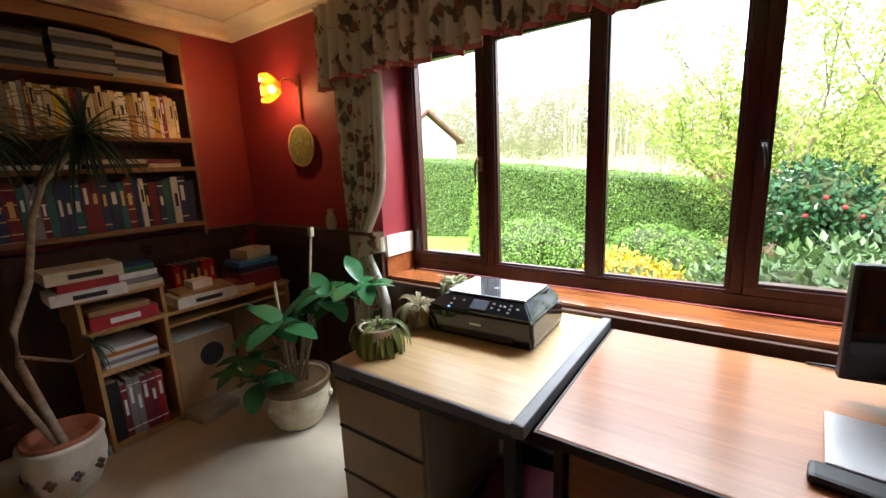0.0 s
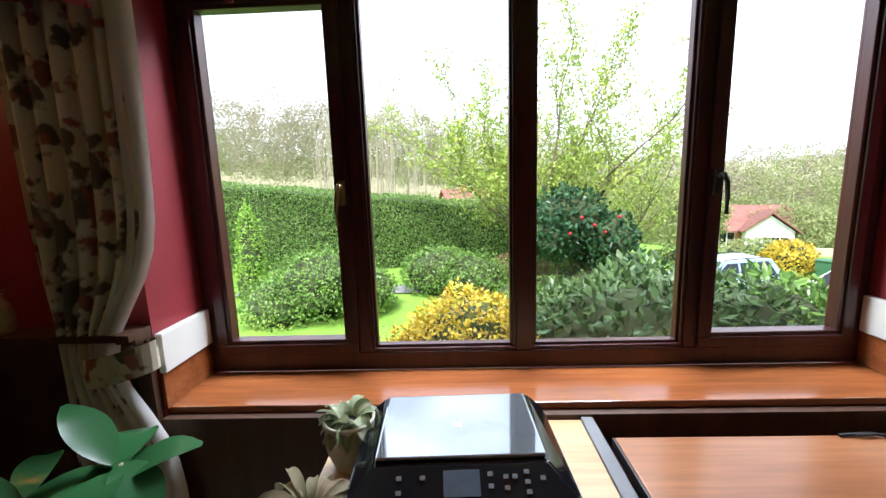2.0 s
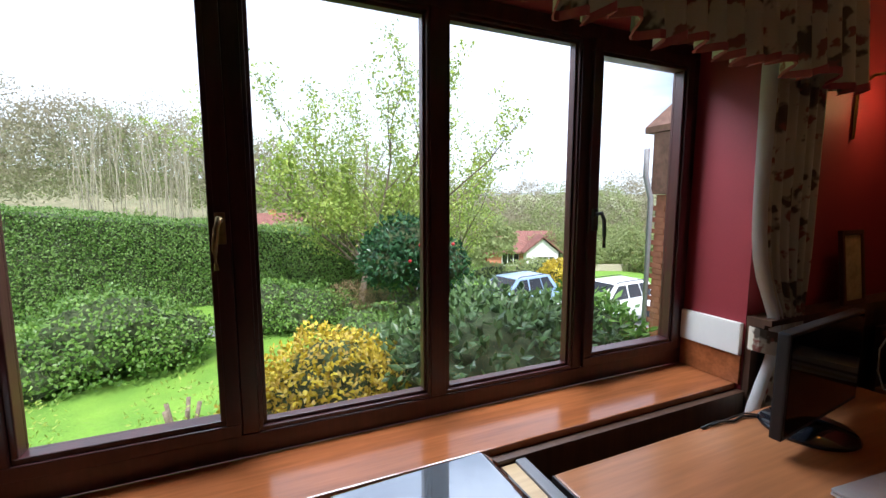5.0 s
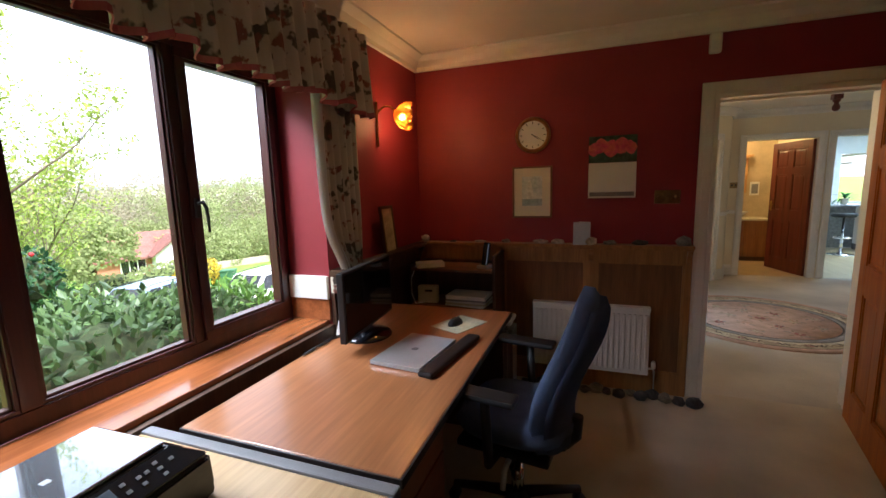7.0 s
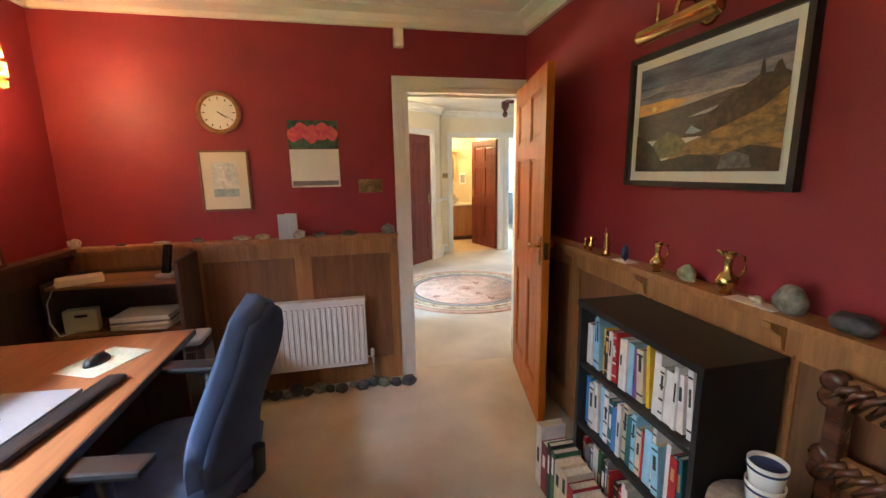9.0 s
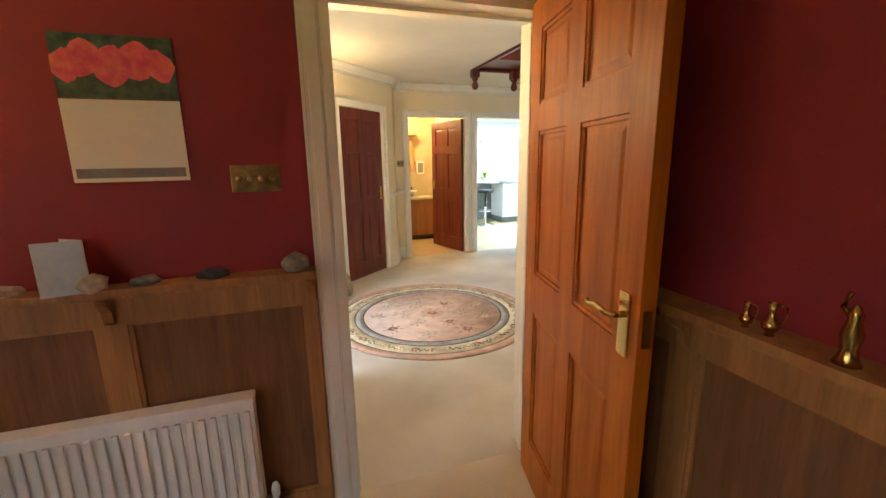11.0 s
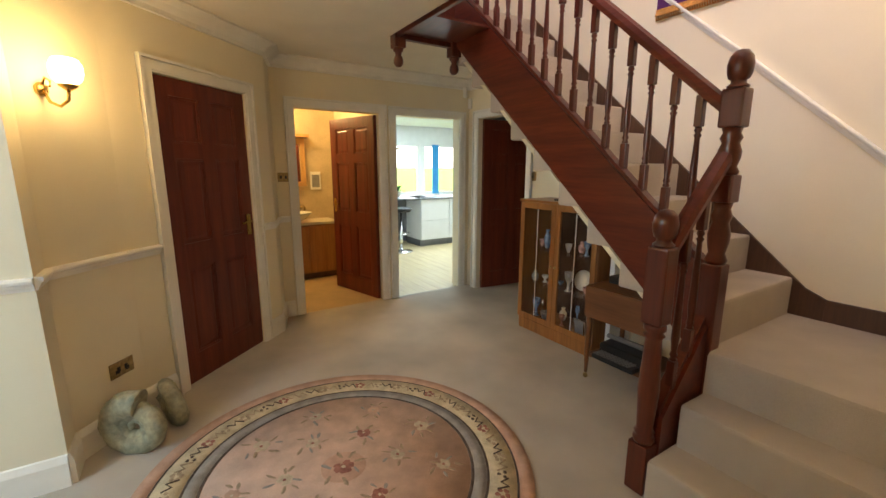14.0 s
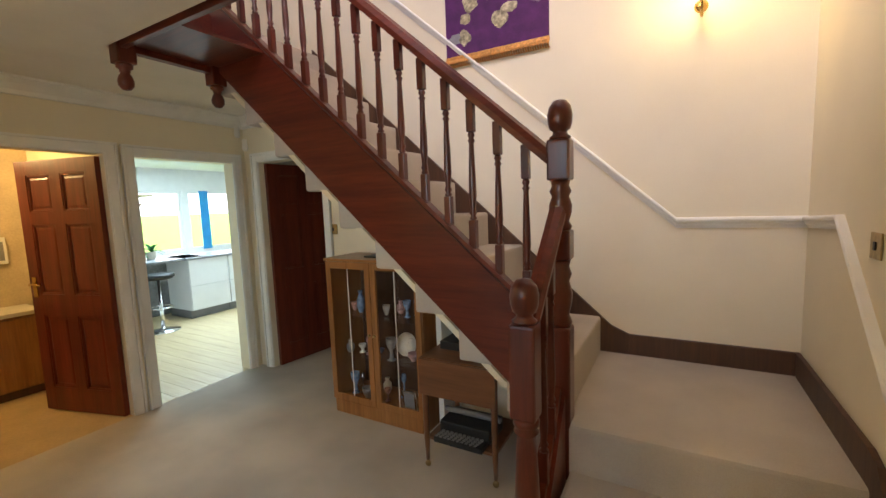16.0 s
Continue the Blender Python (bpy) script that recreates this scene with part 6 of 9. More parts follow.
for y, x, z, items in STACKS:
    for dx, dy, h, c, lab in items:
        bm = boxes((-dx / 2, -dy / 2, 0, dx / 2, dy / 2, h), bevel=0.004)
        ob = single("box_file", bm, COVER[c], pose(x + rnd.uniform(-0.01, 0.01), y + rnd.uniform(-0.01, 0.01), z, 0, 0, rnd.uniform(-5, 5)), lab + " in a pile on the pine unit", "box file", "piles on the pine unit")
        if h > 0.05:
            part("label_bar", boxes((dx / 2, -dy * 0.22, h * 0.3, dx / 2 + 0.0012, dy * 0.22, h * 0.7)), INK if c in ("white", "cream") else WHITE_INK, ob)
        z += h + 0.0006
for i, c in enumerate(("red", "maroon", "black", "black", "red", "red")):
    book(pose(-2.52, 1.46 + 0.042 * i, 0.662, 0, 0, 90), 0.038, 0.15, 0.20, c, group="books at the back of the pine unit", lettering=GILT)
tb = thing("tray_box", pose(-2.45, 1.93, 0.84, 0, 0, 12), "cream open tray on a pile of folders", "tray")
part("tray", boxes((-0.08, -0.10, 0, 0.08, 0.10, 0.008), (-0.08, -0.10, 0.008, -0.072, 0.10, 0.06), (0.072, -0.10, 0.008, 0.08, 0.10, 0.06), (-0.072, -0.10, 0.008, 0.072, -0.092, 0.06), (-0.072, 0.092, 0.008, 0.072, 0.10, 0.06)), BEIGE, tb)


# ---- plants ----
def blade(bm, base, way, length, width, droop, fold=0.0, segs=6, oval=True, twist=0.0):
    """One leaf: starts at base towards way, droops, widest in the middle or, if not oval, near its base."""
    way = Vector(way).normalized()
    side = way.cross(Vector((0, 0, 1)))
    side = side.normalized() if side.length > 1e-3 else Vector((1, 0, 0))
    p, rows = Vector(base), []
    for i in range(segs + 1):
        s = i / segs
        w = width * (math.sin(math.pi * min(1, s * 0.96 + 0.02)) ** 0.75 if oval else (1 - s) ** 0.7 * (0.5 + 0.5 * min(1, s * 8)))
        up = side.cross(way).normalized()
        tw = side * math.cos(twist * s) + up * math.sin(twist * s)
        rows.append((bm.verts.new(p - tw * w / 2 + up * fold * w), bm.verts.new(p), bm.verts.new(p + tw * w / 2 + up * fold * w)))
        way = (way + Vector((0, 0, -droop / segs))).normalized()
        p = p + way * length / segs
    for a, c in zip(rows, rows[1:]):
        for k in range(2):
            f = bm.faces.new((a[k], a[k + 1], c[k + 1], c[k]))
            f.smooth = True


def pot(name, m, r, h, mat, label, decor=None, soil=0.9, plant=None):
    ob = thing(name, m, label, "plant pot")
    part("pot", turned(bmesh.new(), [(r * 0.62, 0), (r * 0.68, h * 0.04), (r * 0.95, h * 0.40), (r, h * 0.62), (r * 0.97, h * 0.86), (r * 1.03, h * 0.94), (r * 1.03, h), (r * 0.92, h), (r * 0.90, h * 0.8)], sides=32), mat, ob)
    part("soil", turned(bmesh.new(), [(0.0, h * soil), (r * 0.905, h * soil)], sides=32), SOIL, ob)
    return ob


RUBBER = leafy("rubber_leaf", (0.065, 0.22, 0.07), (0.03, 0.12, 0.045), 0.20)
YUCCA = leafy("yucca_leaf", (0.035, 0.085, 0.03), (0.012, 0.035, 0.014), 0.4)
DROOPY = leafy("wilted_leaf", (0.30, 0.34, 0.09), (0.10, 0.17, 0.05), 0.6)
DRY = leafy("dry_pink_leaf", (0.38, 0.26, 0.16), (0.20, 0.22, 0.10), 0.7)
VARIEGATED = leafy("variegated_leaf", (0.52, 0.55, 0.36), (0.24, 0.30, 0.13), 0.5)
BARK = material("pale_plant_stem", (0.36, 0.27, 0.18), 0.8, vary=0.25, scale=30, bump=0.4, bump_scale=90)
POT_CREAM = material("cream_stoneware", (0.58, 0.50, 0.36), 0.5, vary=0.15, scale=20, bump=0.5, bump_scale=130)
POT_BROWN = material("brown_glazed_rim", (0.14, 0.085, 0.04), 0.35, vary=0.2, scale=20)
POT_WHITE = material("white_floral_pot", (0.70, 0.66, 0.58), 0.3, vary=0.08, scale=20)
TERRA = material("terracotta", (0.34, 0.12, 0.06), 0.8, vary=0.2, scale=20, bump=0.2)

y1 = pot("yucca_plant", (-2.12, 0.745, 0), 0.152, 0.27, POT_WHITE, "tall yucca in a white floral planter on the carpet", soil=0.88)
part("inner_rim", turned(bmesh.new(), [(0.130, 0.225), (0.142, 0.292), (0.131, 0.292), (0.122, 0.24)], sides=32), TERRA, y1, "terracotta inner pot")
for k in range(10):
    a = 2 * math.pi * k / 10
    bm = bmesh.new()
    for j in range(4):
        aa2 = a + 0.09 * math.cos(j * 1.57)
        zz = 0.125 + 0.016 * math.sin(j * 1.57)
        lumpy(bm, (0.150 * math.cos(aa2), 0.150 * math.sin(aa2), zz), (0.013, 0.013, 0.012), j + k, 0.3, 1)
    part("painted_flower", bm, POT_BROWN if k % 2 else COVER["grey"], y1)
part("trunk", tube(bmesh.new(), [(0.06, 0.0, 0.23), (-0.02, -0.03, 0.42), (-0.09, -0.06, 0.62), (-0.10, -0.05, 0.78), (-0.03, 0.02, 0.98), (0.0, 0.07, 1.25), (0.0, 0.13, 1.40), (0.0, 0.24, 1.52)], 0.019, 10, 0.6), BARK, y1)
part("trunk", tube(bmesh.new(), [(0.04, -0.02, 0.24), (-0.03, -0.10, 0.50), (-0.09, -0.17, 0.80), (-0.06, -0.14, 1.10), (0.0, -0.10, 1.45)], 0.014, 10, 0.6), BARK, y1)
part("trunk", tube(bmesh.new(), [(-0.08, -0.06, 0.66), (-0.04, 0.10, 0.58), (0.0, 0.16, 0.62)], 0.009, 8, 0.6), BARK, y1)
for (cx, cy, cz), n2, ln in (((0.0, 0.30, 1.60), 95, 0.40), ((0.0, -0.06, 1.62), 80, 0.40), ((0.0, 0.18, 0.64), 16, 0.14)):
    bm = bmesh.new()
    for i in range(n2):
        a, e = rnd.uniform(0, 6.28), rnd.uniform(-0.3, 1.2)
        blade(bm, (cx, cy, cz), (math.cos(a) * math.cos(e), math.sin(a) * math.cos(e), math.sin(e)), ln * rnd.uniform(0.7, 1.15), 0.020, rnd.uniform(0.9, 2.4), 0.15, 6, False)
    part("leaf_crown", bm, YUCCA, y1)

y2 = pot("rubber_plant", (-1.66, 1.655, 0), 0.185, 0.275, POT_CREAM, "rubber plant in a cream stoneware pot on the carpet")
part("rim_band", turned(bmesh.new(), [(0.176, 0.20), (0.183, 0.238), (0.1925, 0.258), (0.1925, 0.277), (0.172, 0.278), (0.168, 0.25)], sides=32), POT_BROWN, y2, "brown glazed rim")
for a in (0.6, 2.7, 4.8):
    part("lug", lumpy(bmesh.new(), (0.186 * math.cos(a), 0.186 * math.sin(a), 0.17), (0.02, 0.02, 0.03), 3, 0.2, 1), POT_CREAM, y2)
# each stem ends in a whorl of large glossy leaves
WHORLS = (((-0.03, -0.21, 0.47), 8, 0.17), ((-0.16, -0.06, 0.55), 6, 0.15), ((0.10, -0.26, 0.40), 6, 0.17), ((0.08, -0.10, 0.66), 7, 0.18), ((0.33, -0.24, 0.74), 7, 0.20), ((0.43, 0.17, 0.83), 9, 0.17), ((0.30, 0.04, 0.78), 7, 0.17), ((0.20, 0.16, 0.74), 6, 0.16), ((-0.02, 0.06, 0.60), 6, 0.16))
for (wx, wy, wz), count, ln in WHORLS:
    mid = Vector((wx * 0.35, wy * 0.35, 0.26 + (wz - 0.26) * 0.6))
    part("stem", tube(bmesh.new(), [(wx * 0.08, wy * 0.08, 0.23), mid, (wx, wy, wz)], 0.009, 6, 0.6), BARK, y2)
    turn = rnd.uniform(0, 6.28)
    for i in range(count):
        a = turn + i * 2.4
        bm = bmesh.new()
        e = rnd.uniform(-0.1, 0.5) + 0.9 * (i > count - 3)
        blade(bm, (wx - 0.012 * (i % 3), wy, wz - 0.016 * (i % 4)), (math.cos(a), math.sin(a), e), ln * rnd.uniform(0.95, 1.35), ln * rnd.uniform(0.52, 0.66), rnd.uniform(0.5, 1.3), 0.06, 8)
        part("leaf", bm, RUBBER, y2)
for p0, p1, r in (((0.05, 0.03, 0.2), (0.178, 0.072, 1.08), 0.007), ((0.04, -0.05, 0.2), (0.160, -0.155, 0.88), 0.008)):
    part("cane", tube(bmesh.new(), [p0, p1], r, 8), BARK, y2)
part("cane_cap", boxes((0.166, 0.060, 1.07, 0.190, 0.084, 1.12), bevel=0.005), BEIGE, y2)

POT_IVORY = material("ivory_pot", (0.62, 0.56, 0.44), 0.4, vary=0.1, scale=18)
for name, (x, y), r, h, mat, n2, ln, wd, dr, lab in (("drooping_plant", (-0.735, 1.42), 0.066, 0.10, POT_IVORY, 170, 0.135, 0.022, 5.6, "wilting green plant in an ivory pot on the table"), ("dry_plant", (-0.765, 1.70), 0.052, 0.085, POT_IVORY, 60, 0.105, 0.028, 3.2, "half-dry pinkish plant in a small pot"), ("sill_plant", (-0.748, 1.945), 0.062, 0.13, POT_IVORY, 70, 0.062, 0.030, 2.2, "small succulent with dry leaves in a white pot")):
    ob = pot(name, (x, y, 0.735), r, h, mat, lab)
    bm = bmesh.new()
    for i in range(n2):
        a, e = rnd.uniform(0, 6.28), rnd.uniform(0.1, 1.3)
        blade(bm, (0.02 * math.cos(a), 0.02 * math.sin(a), h * 0.92), (math.cos(a) * math.cos(e), math.sin(a) * math.cos(e), math.sin(e)), ln * rnd.uniform(0.6, 1.25), wd * rnd.uniform(0.7, 1.2), dr * rnd.uniform(0.6, 1.2), 0.25, 7, True, rnd.uniform(-1.2, 1.2))
    part("foliage", bm, {"drooping_plant": DROOPY, "dry_plant": DRY, "sill_plant": VARIEGATED}[name], ob)


# ================= hall: stairs =================
RISE, GO = 0.2155, 0.2415
LAND = 0.615
st = tagged(new("stairs"), "carpeted staircase with mahogany string, newels and turned balusters", kind="structure")


def tread(x0, y0, x1, y1, z0, z1):
    return boxes((x0, y0, z0, x1, y1, z1), bevel=0.018)


part("step", tread(2.302, -2.10, 3.24, -1.85, 0.0, 0.205), HALL_CARPET, st)
part("step", tread(2.302, -2.30, 3.23, -2.055, 0.0, 0.41), HALL_CARPET, st)
part("landing_step", tread(2.302, -3.218, 3.26, -2.256, 0.0, LAND), HALL_CARPET, st)
for i in range(9):
    x = 3.25 + GO * i
    z = LAND + RISE * (i + 1)
    part("step", tread(x, -3.218, x + GO + 0.04, -2.325, z - RISE - 0.05, z), HALL_CARPET, st)
x, z = 3.25 + GO * 9, LAND + RISE * 10
structure("floor_upstairs", boxes((x, -3.22, z - 0.30, 6.61, -1.745, z), (2.30, -1.745, TOP + 0.301, 6.61, 0.9, z)), HALL_CARPET, "grey-beige carpeted landing")
SL = RISE / GO
bm = bmesh.new()
prism(bm, [(3.31, -2.322, 0.57), (3.31, -2.322, 0.99), (5.42, -2.322, 0.99 + SL * 2.11), (5.42, -2.322, 0.57 + SL * 2.11)], (0, -2.322, 0), (0, -2.280, 0))
part("outer_string", bm, STAIR_WOOD, st, "deep red-brown outer string")
bm = bmesh.new()
prism(bm, [(3.30, -2.328, 0.995), (3.30, -2.328, 1.02), (5.42, -2.328, 1.02 + SL * 2.12), (5.42, -2.328, 0.995 + SL * 2.12)], (0, -2.328, 0), (0, -2.272, 0))
part("string_capping", bm, STAIR_WOOD, st)
bm = bmesh.new()
prism(bm, [(3.34, -3.21, 0.50), (5.5, -3.21, 0.50 + SL * 2.16), (5.5, -3.21, 0.54 + SL * 2.16), (3.34, -3.21, 0.54)], (0, -3.21, 0), (0, -2.33, 0))
part("soffit", bm, CREAM, st, "cream plastered underside")
bm = bmesh.new()
prism(bm, [(3.09, -3.219, LAND), (3.09, -3.219, LAND + 0.12), (3.19, -3.219, LAND + 0.165), (5.5, -3.219, LAND + 0.165 + SL * 2.31), (5.5, -3.219, LAND + SL * 2.2 - 0.1), (3.25, -3.219, LAND)], (0, -3.219, 0), (0, -3.199, 0))
part("wall_string", bm, DARK_WOOD_AND_SHADE, st, "dark wall string")
part("landing_skirting", boxes((2.322, -3.219, LAND, 3.09, -3.199, LAND + 0.12), (2.302, -3.219, LAND, 2.322, -2.30, LAND + 0.12), bevel=0.002), DARK_WOOD_AND_SHADE, st)
bm = bmesh.new()
prism(bm, [(2.302, -2.30, LAND - 0.02), (2.302, -2.30, LAND + 0.12), (2.302, -2.22, LAND + 0.10), (2.302, -1.72, 0.12), (2.302, -1.72, 0.0), (2.302, -1.85, 0.0)], (0, 0, 0), (0.02, 0, 0))
part("lower_wall_string", bm, DARK_WOOD_AND_SHADE, st)
# spandrel under the landing and lower steps
bm = bmesh.new()
prism(bm, [(3.262, -3.218, 0), (3.262, -2.34, 0), (3.262, -2.34, LAND - 0.02), (3.262, -3.218, LAND - 0.02)], (0, 0, 0), (0.015, 0, 0))
part("spandrel", bm, STAIR_WOOD, st)
bm = bmesh.new()
prism(bm, [(3.245, -1.95, 0.0), (3.245, -1.95, 0.36), (3.245, -2.26, 0.74), (3.245, -2.26, 0.0)], (0, 0, 0), (0.04, 0, 0))
part("lower_string", bm, STAIR_WOOD, st)


def newel(x, y, z0, h, square_low, square_top):
    """Newel: square blocks, turned rings between, an acorn on top. Heights above z0."""
    bm = bmesh.new()
    r = 0.045
    box(bm, x - r, y - r, z0, x + r, y + r, z0 + square_low, 0.006)
    a, b = z0 + square_low, z0 + square_top
    span = b - a
    turned(bm, [(0.040, a), (0.046, a + 0.012), (0.046, a + 0.026), (0.034, a + 0.036), (0.044, a + 0.052), (0.034, a + 0.066), (0.040, a + span * 0.30), (0.045, a + span * 0.45), (0.037, a + span * 0.75), (0.033, b - 0.066), (0.044, b - 0.052), (0.033, b - 0.038), (0.046, b - 0.026), (0.046, b - 0.010), (0.040, b)], at=(x, y, 0), sides=20)
    t = z0 + h - 0.155
    box(bm, x - r, y - r, b, x + r, y + r, t, 0.010)
    turned(bm, [(0.040, t), (0.043, t + 0.010), (0.030, t + 0.020), (0.028, t + 0.032), (0.040, t + 0.040), (0.047, t + 0.062), (0.050, t + 0.095), (0.043, t + 0.128), (0.026, t + 0.149), (0.0, t + 0.155)], at=(x, y, 0), sides=20)
    return bm


part("newel_post", newel(3.30, -1.915, 0.0, 1.287, 0.24, 0.80), STAIR_WOOD_V, st)
bm = boxes((3.225, -2.345, 0.36, 3.315, -2.255, 1.02), (3.225, -2.345, 1.30, 3.315, -2.255, 1.42), (3.225, -2.345, 1.62, 3.315, -2.255, 1.78), bevel=0.009)
RING = [(0.040, 0.0), (0.046, 0.02), (0.034, 0.05), (0.044, 0.10), (0.046, 0.14), (0.034, 0.19), (0.044, 0.22), (0.034, 0.25), (0.040, 0.28)]
turned(bm, [(r, 1.02 + z) for r, z in RING], at=(3.27, -2.30, 0), sides=20)
turned(bm, [(r, 1.42 + z * 0.714) for r, z in RING], at=(3.27, -2.30, 0), sides=20)
turned(bm, [(0.040, 1.78), (0.043, 1.79), (0.030, 1.80), (0.028, 1.812), (0.040, 1.82), (0.047, 1.842), (0.050, 1.875), (0.043, 1.908), (0.026, 1.93), (0.0, 1.937)], at=(3.27, -2.30, 0), sides=20)
part("newel_post", bm, STAIR_WOOD_V, st)


def handrail(a, b):
    a, b = Vector(a), Vector(b)
    d = (b - a).normalized()
    side = Vector((-d.y, d.x, 0)).normalized() if abs(d.z) < 0.999 else Vector((1, 0, 0))
    up = side.cross(d).normalized()
    up = -up if up.z < 0 else up
    prof = [(-0.030, -0.028), (0.030, -0.028), (0.034, -0.004), (0.026, 0.020), (0.0, 0.030), (-0.026, 0.020), (-0.034, -0.004)]
    bm = bmesh.new()
    prism(bm, [a + side * u + up * v for u, v in prof], a, b)
    return bm


part("handrail", handrail((3.29, -2.30, 1.70), (5.42, -2.30, 1.70 + SL * 2.13)), STAIR_WOOD, st)
part("handrail", handrail((3.297, -1.94, 1.115), (3.275, -2.27, 1.50)), STAIR_WOOD, st)


def baluster(x, y, z0, z1, k=1.0):
    bm = bmesh.new()
    s = 0.017 * k
    box(bm, x - s, y - s, z0, x + s, y + s, z0 + 0.13, 0.004)
    a, b = z0 + 0.13, z1 - 0.14
    turned(bm, [(0.012, a), (0.018, a + 0.008), (0.011, a + 0.018), (0.018, a + 0.030), (0.012, a + 0.045), (0.018, a + 0.11), (0.016, a + 0.2), (0.011, b - 0.05), (0.017, b - 0.038), (0.010, b - 0.028), (0.017, b - 0.016), (0.012, b)], at=(x, y, 0), sides=10)
    box(bm, x - s, y - s, b, x + s, y + s, z1, 0.004)
    return bm


for i in range(17):
    x = 3.413 + 0.1235 * i
    part("baluster", baluster(x, -2.30, 1.015 + SL * (x - 3.30), 1.665 + SL * (x - 3.29)), STAIR_WOOD_V, st)
for y in (-2.04, -2.15):
    t = (-1.94 - y) / 0.33
    part("baluster", baluster(3.275, y, 0.36 + 0.38 * t, 1.08 + 0.385 * t), STAIR_WOOD_V, st)
bm = bmesh.new()
prism(bm, [(3.262, -1.95, 0.36), (3.262, -1.95, 0.40), (3.262, -2.26, 0.78), (3.262, -2.26, 0.74)], (0, 0, 0), (0.05, 0, 0))
part("base_rail", bm, STAIR_WOOD, st)

# upper landing edge with its fascia, dark soffit and drop finials
lf = tagged(new("landing_fascia"), "dark mahogany fascia and soffit of the upper landing", kind="structure")
part("fascia", boxes((2.302, -1.775, TOP - 0.015, 5.46, -1.745, 2.76), bevel=0.003), STAIR_WOOD, lf)
part("fascia", boxes((5.40, -2.30, TOP - 0.015, 5.445, -1.776, 2.76), bevel=0.003), STAIR_WOOD, lf)
part("soffit_panel", boxes((4.95, -2.279, 2.440, 5.40, -1.776, 2.458)), STAIR_WOOD, lf)
for y in (-1.775, -2.285):
    bm = boxes((5.37, y - 0.045, 2.335, 5.46, y + 0.045, 2.50), bevel=0.008)
    turned(bm, [(0.0, 2.20), (0.020, 2.205), (0.036, 2.225), (0.038, 2.250), (0.030, 2.275), (0.020, 2.290), (0.026, 2.297), (0.024, 2.305), (0.038, 2.315), (0.040, 2.336)], at=(5.415, y, 0), sides=20)
    part("drop_finial", bm, STAIR_WOOD_V, lf)
for i in range(9):
    part("baluster", baluster(5.42, -2.20 + 0.05 * i, 2.75, 3.45) if i < 0 else baluster(5.2 - 0.123 * i, -1.76, 2.761, 3.45), STAIR_WOOD_V, lf)
part("landing_rail", boxes((3.9, -1.79, 3.451, 5.46, -1.73, 3.50), bevel=0.01), STAIR_WOOD, lf)

# upstairs shell
structure("wall_upstairs_east", boxes((6.49, -3.22, TOP + 0.31, 6.61, 0.9, 5.0)), CREAM, "cream wall upstairs")
structure("wall_upstairs_north", boxes((2.215, 0.78, TOP + 0.31, 6.61, 0.9, 5.0)), CREAM, "cream wall upstairs")
structure("wall_upstairs_west", boxes((2.215, 0.30, TOP, 2.30, 0.9, 5.0)), CREAM, "cream wall upstairs")
structure("ceiling_upstairs", boxes((2.2, -3.36, 5.0, 6.61, 0.9, 5.1)), CEIL, "cream ceiling upstairs")
six_panel_door("door_5", pose(6.45, -2.95, 2.77, 0, 0, 90), 0.76, DOOR_RED, "closed mahogany door upstairs", 1.98)

# stair dado rail, rising with the flight, in three runs
bm = bmesh.new()
rail(bm, (2.30, -3.22), (2.86, -3.22), (0, 1), 1.395, DADO)
pts = [(2.86, -3.22 + u, 1.395 + v) for u, v in DADO]
prism(bm, pts, (2.86, 0, 1.395), (5.6, 0, 1.395 + SL * 2.74))
pts = [(2.30 + u, -3.19, 1.395 + v) for u, v in DADO]
prism(bm, pts, (0, -3.19, 1.395), (0, -2.72, 1.42))
prism(bm, [(2.30 + u, -2.72, 1.42 + v) for u, v in DADO], (0, -2.72, 1.42), (0, -2.15, 0.90))
structure("trim_stair_dado", bm, WHITE, "cream moulded dado rail rising with the stairs")

# banner
bn = thing("banner", (3.90, -3.219, 2.47), "purple embroidered banner with a gold fringe on the stair wall", "banner")
VELVET = material("purple_velvet", (0.085, 0.015, 0.10), 0.8, vary=0.2, scale=14, bump=0.3, bump_scale=200)
bm = boxes((-0.35, 0.002, 0.03, 0.35, 0.014, 1.1), bevel=0.003)
part("cloth", bm, VELVET, bn)
GOLD = material("gold_braid", (0.62, 0.30, 0.08), 0.45, 0.3, vary=0.3, scale=60, bump=0.5, bump_scale=200)
for i in range(46):
    x = -0.345 + 0.69 * i / 45
    bm = tube(bmesh.new(), [(x, 0.010, 0.045), (x + 0.003, 0.020, 0.02), (x - 0.002, 0.014, -0.012)], 0.0085, 5)
    part("tassel", bm, GOLD, bn)
part("braid", boxes((-0.352, 0.0, 0.032, 0.352, 0.020, 0.058), bevel=0.004), GOLD, bn)
EMB = material("gold_grey_embroidery", (0.38, 0.33, 0.20), 0.6, 0.1, vary=0.5, scale=30, bump=0.5)
for i in range(13):
    bm = lumpy(bmesh.new(), (rnd.uniform(-0.30, 0.30), 0.0145, rnd.uniform(0.16, 0.6)), (rnd.uniform(0.03, 0.06), 0.002, rnd.uniform(0.025, 0.05)), i + 3, 0.6)
    part("embroidered_motif", bm, EMB if i % 4 else COVER["grey"], bn)


# ---- hall lamps ----
OPAL = glow("lit_opal_glass", (1.0, 0.80, 0.46), 5.0)


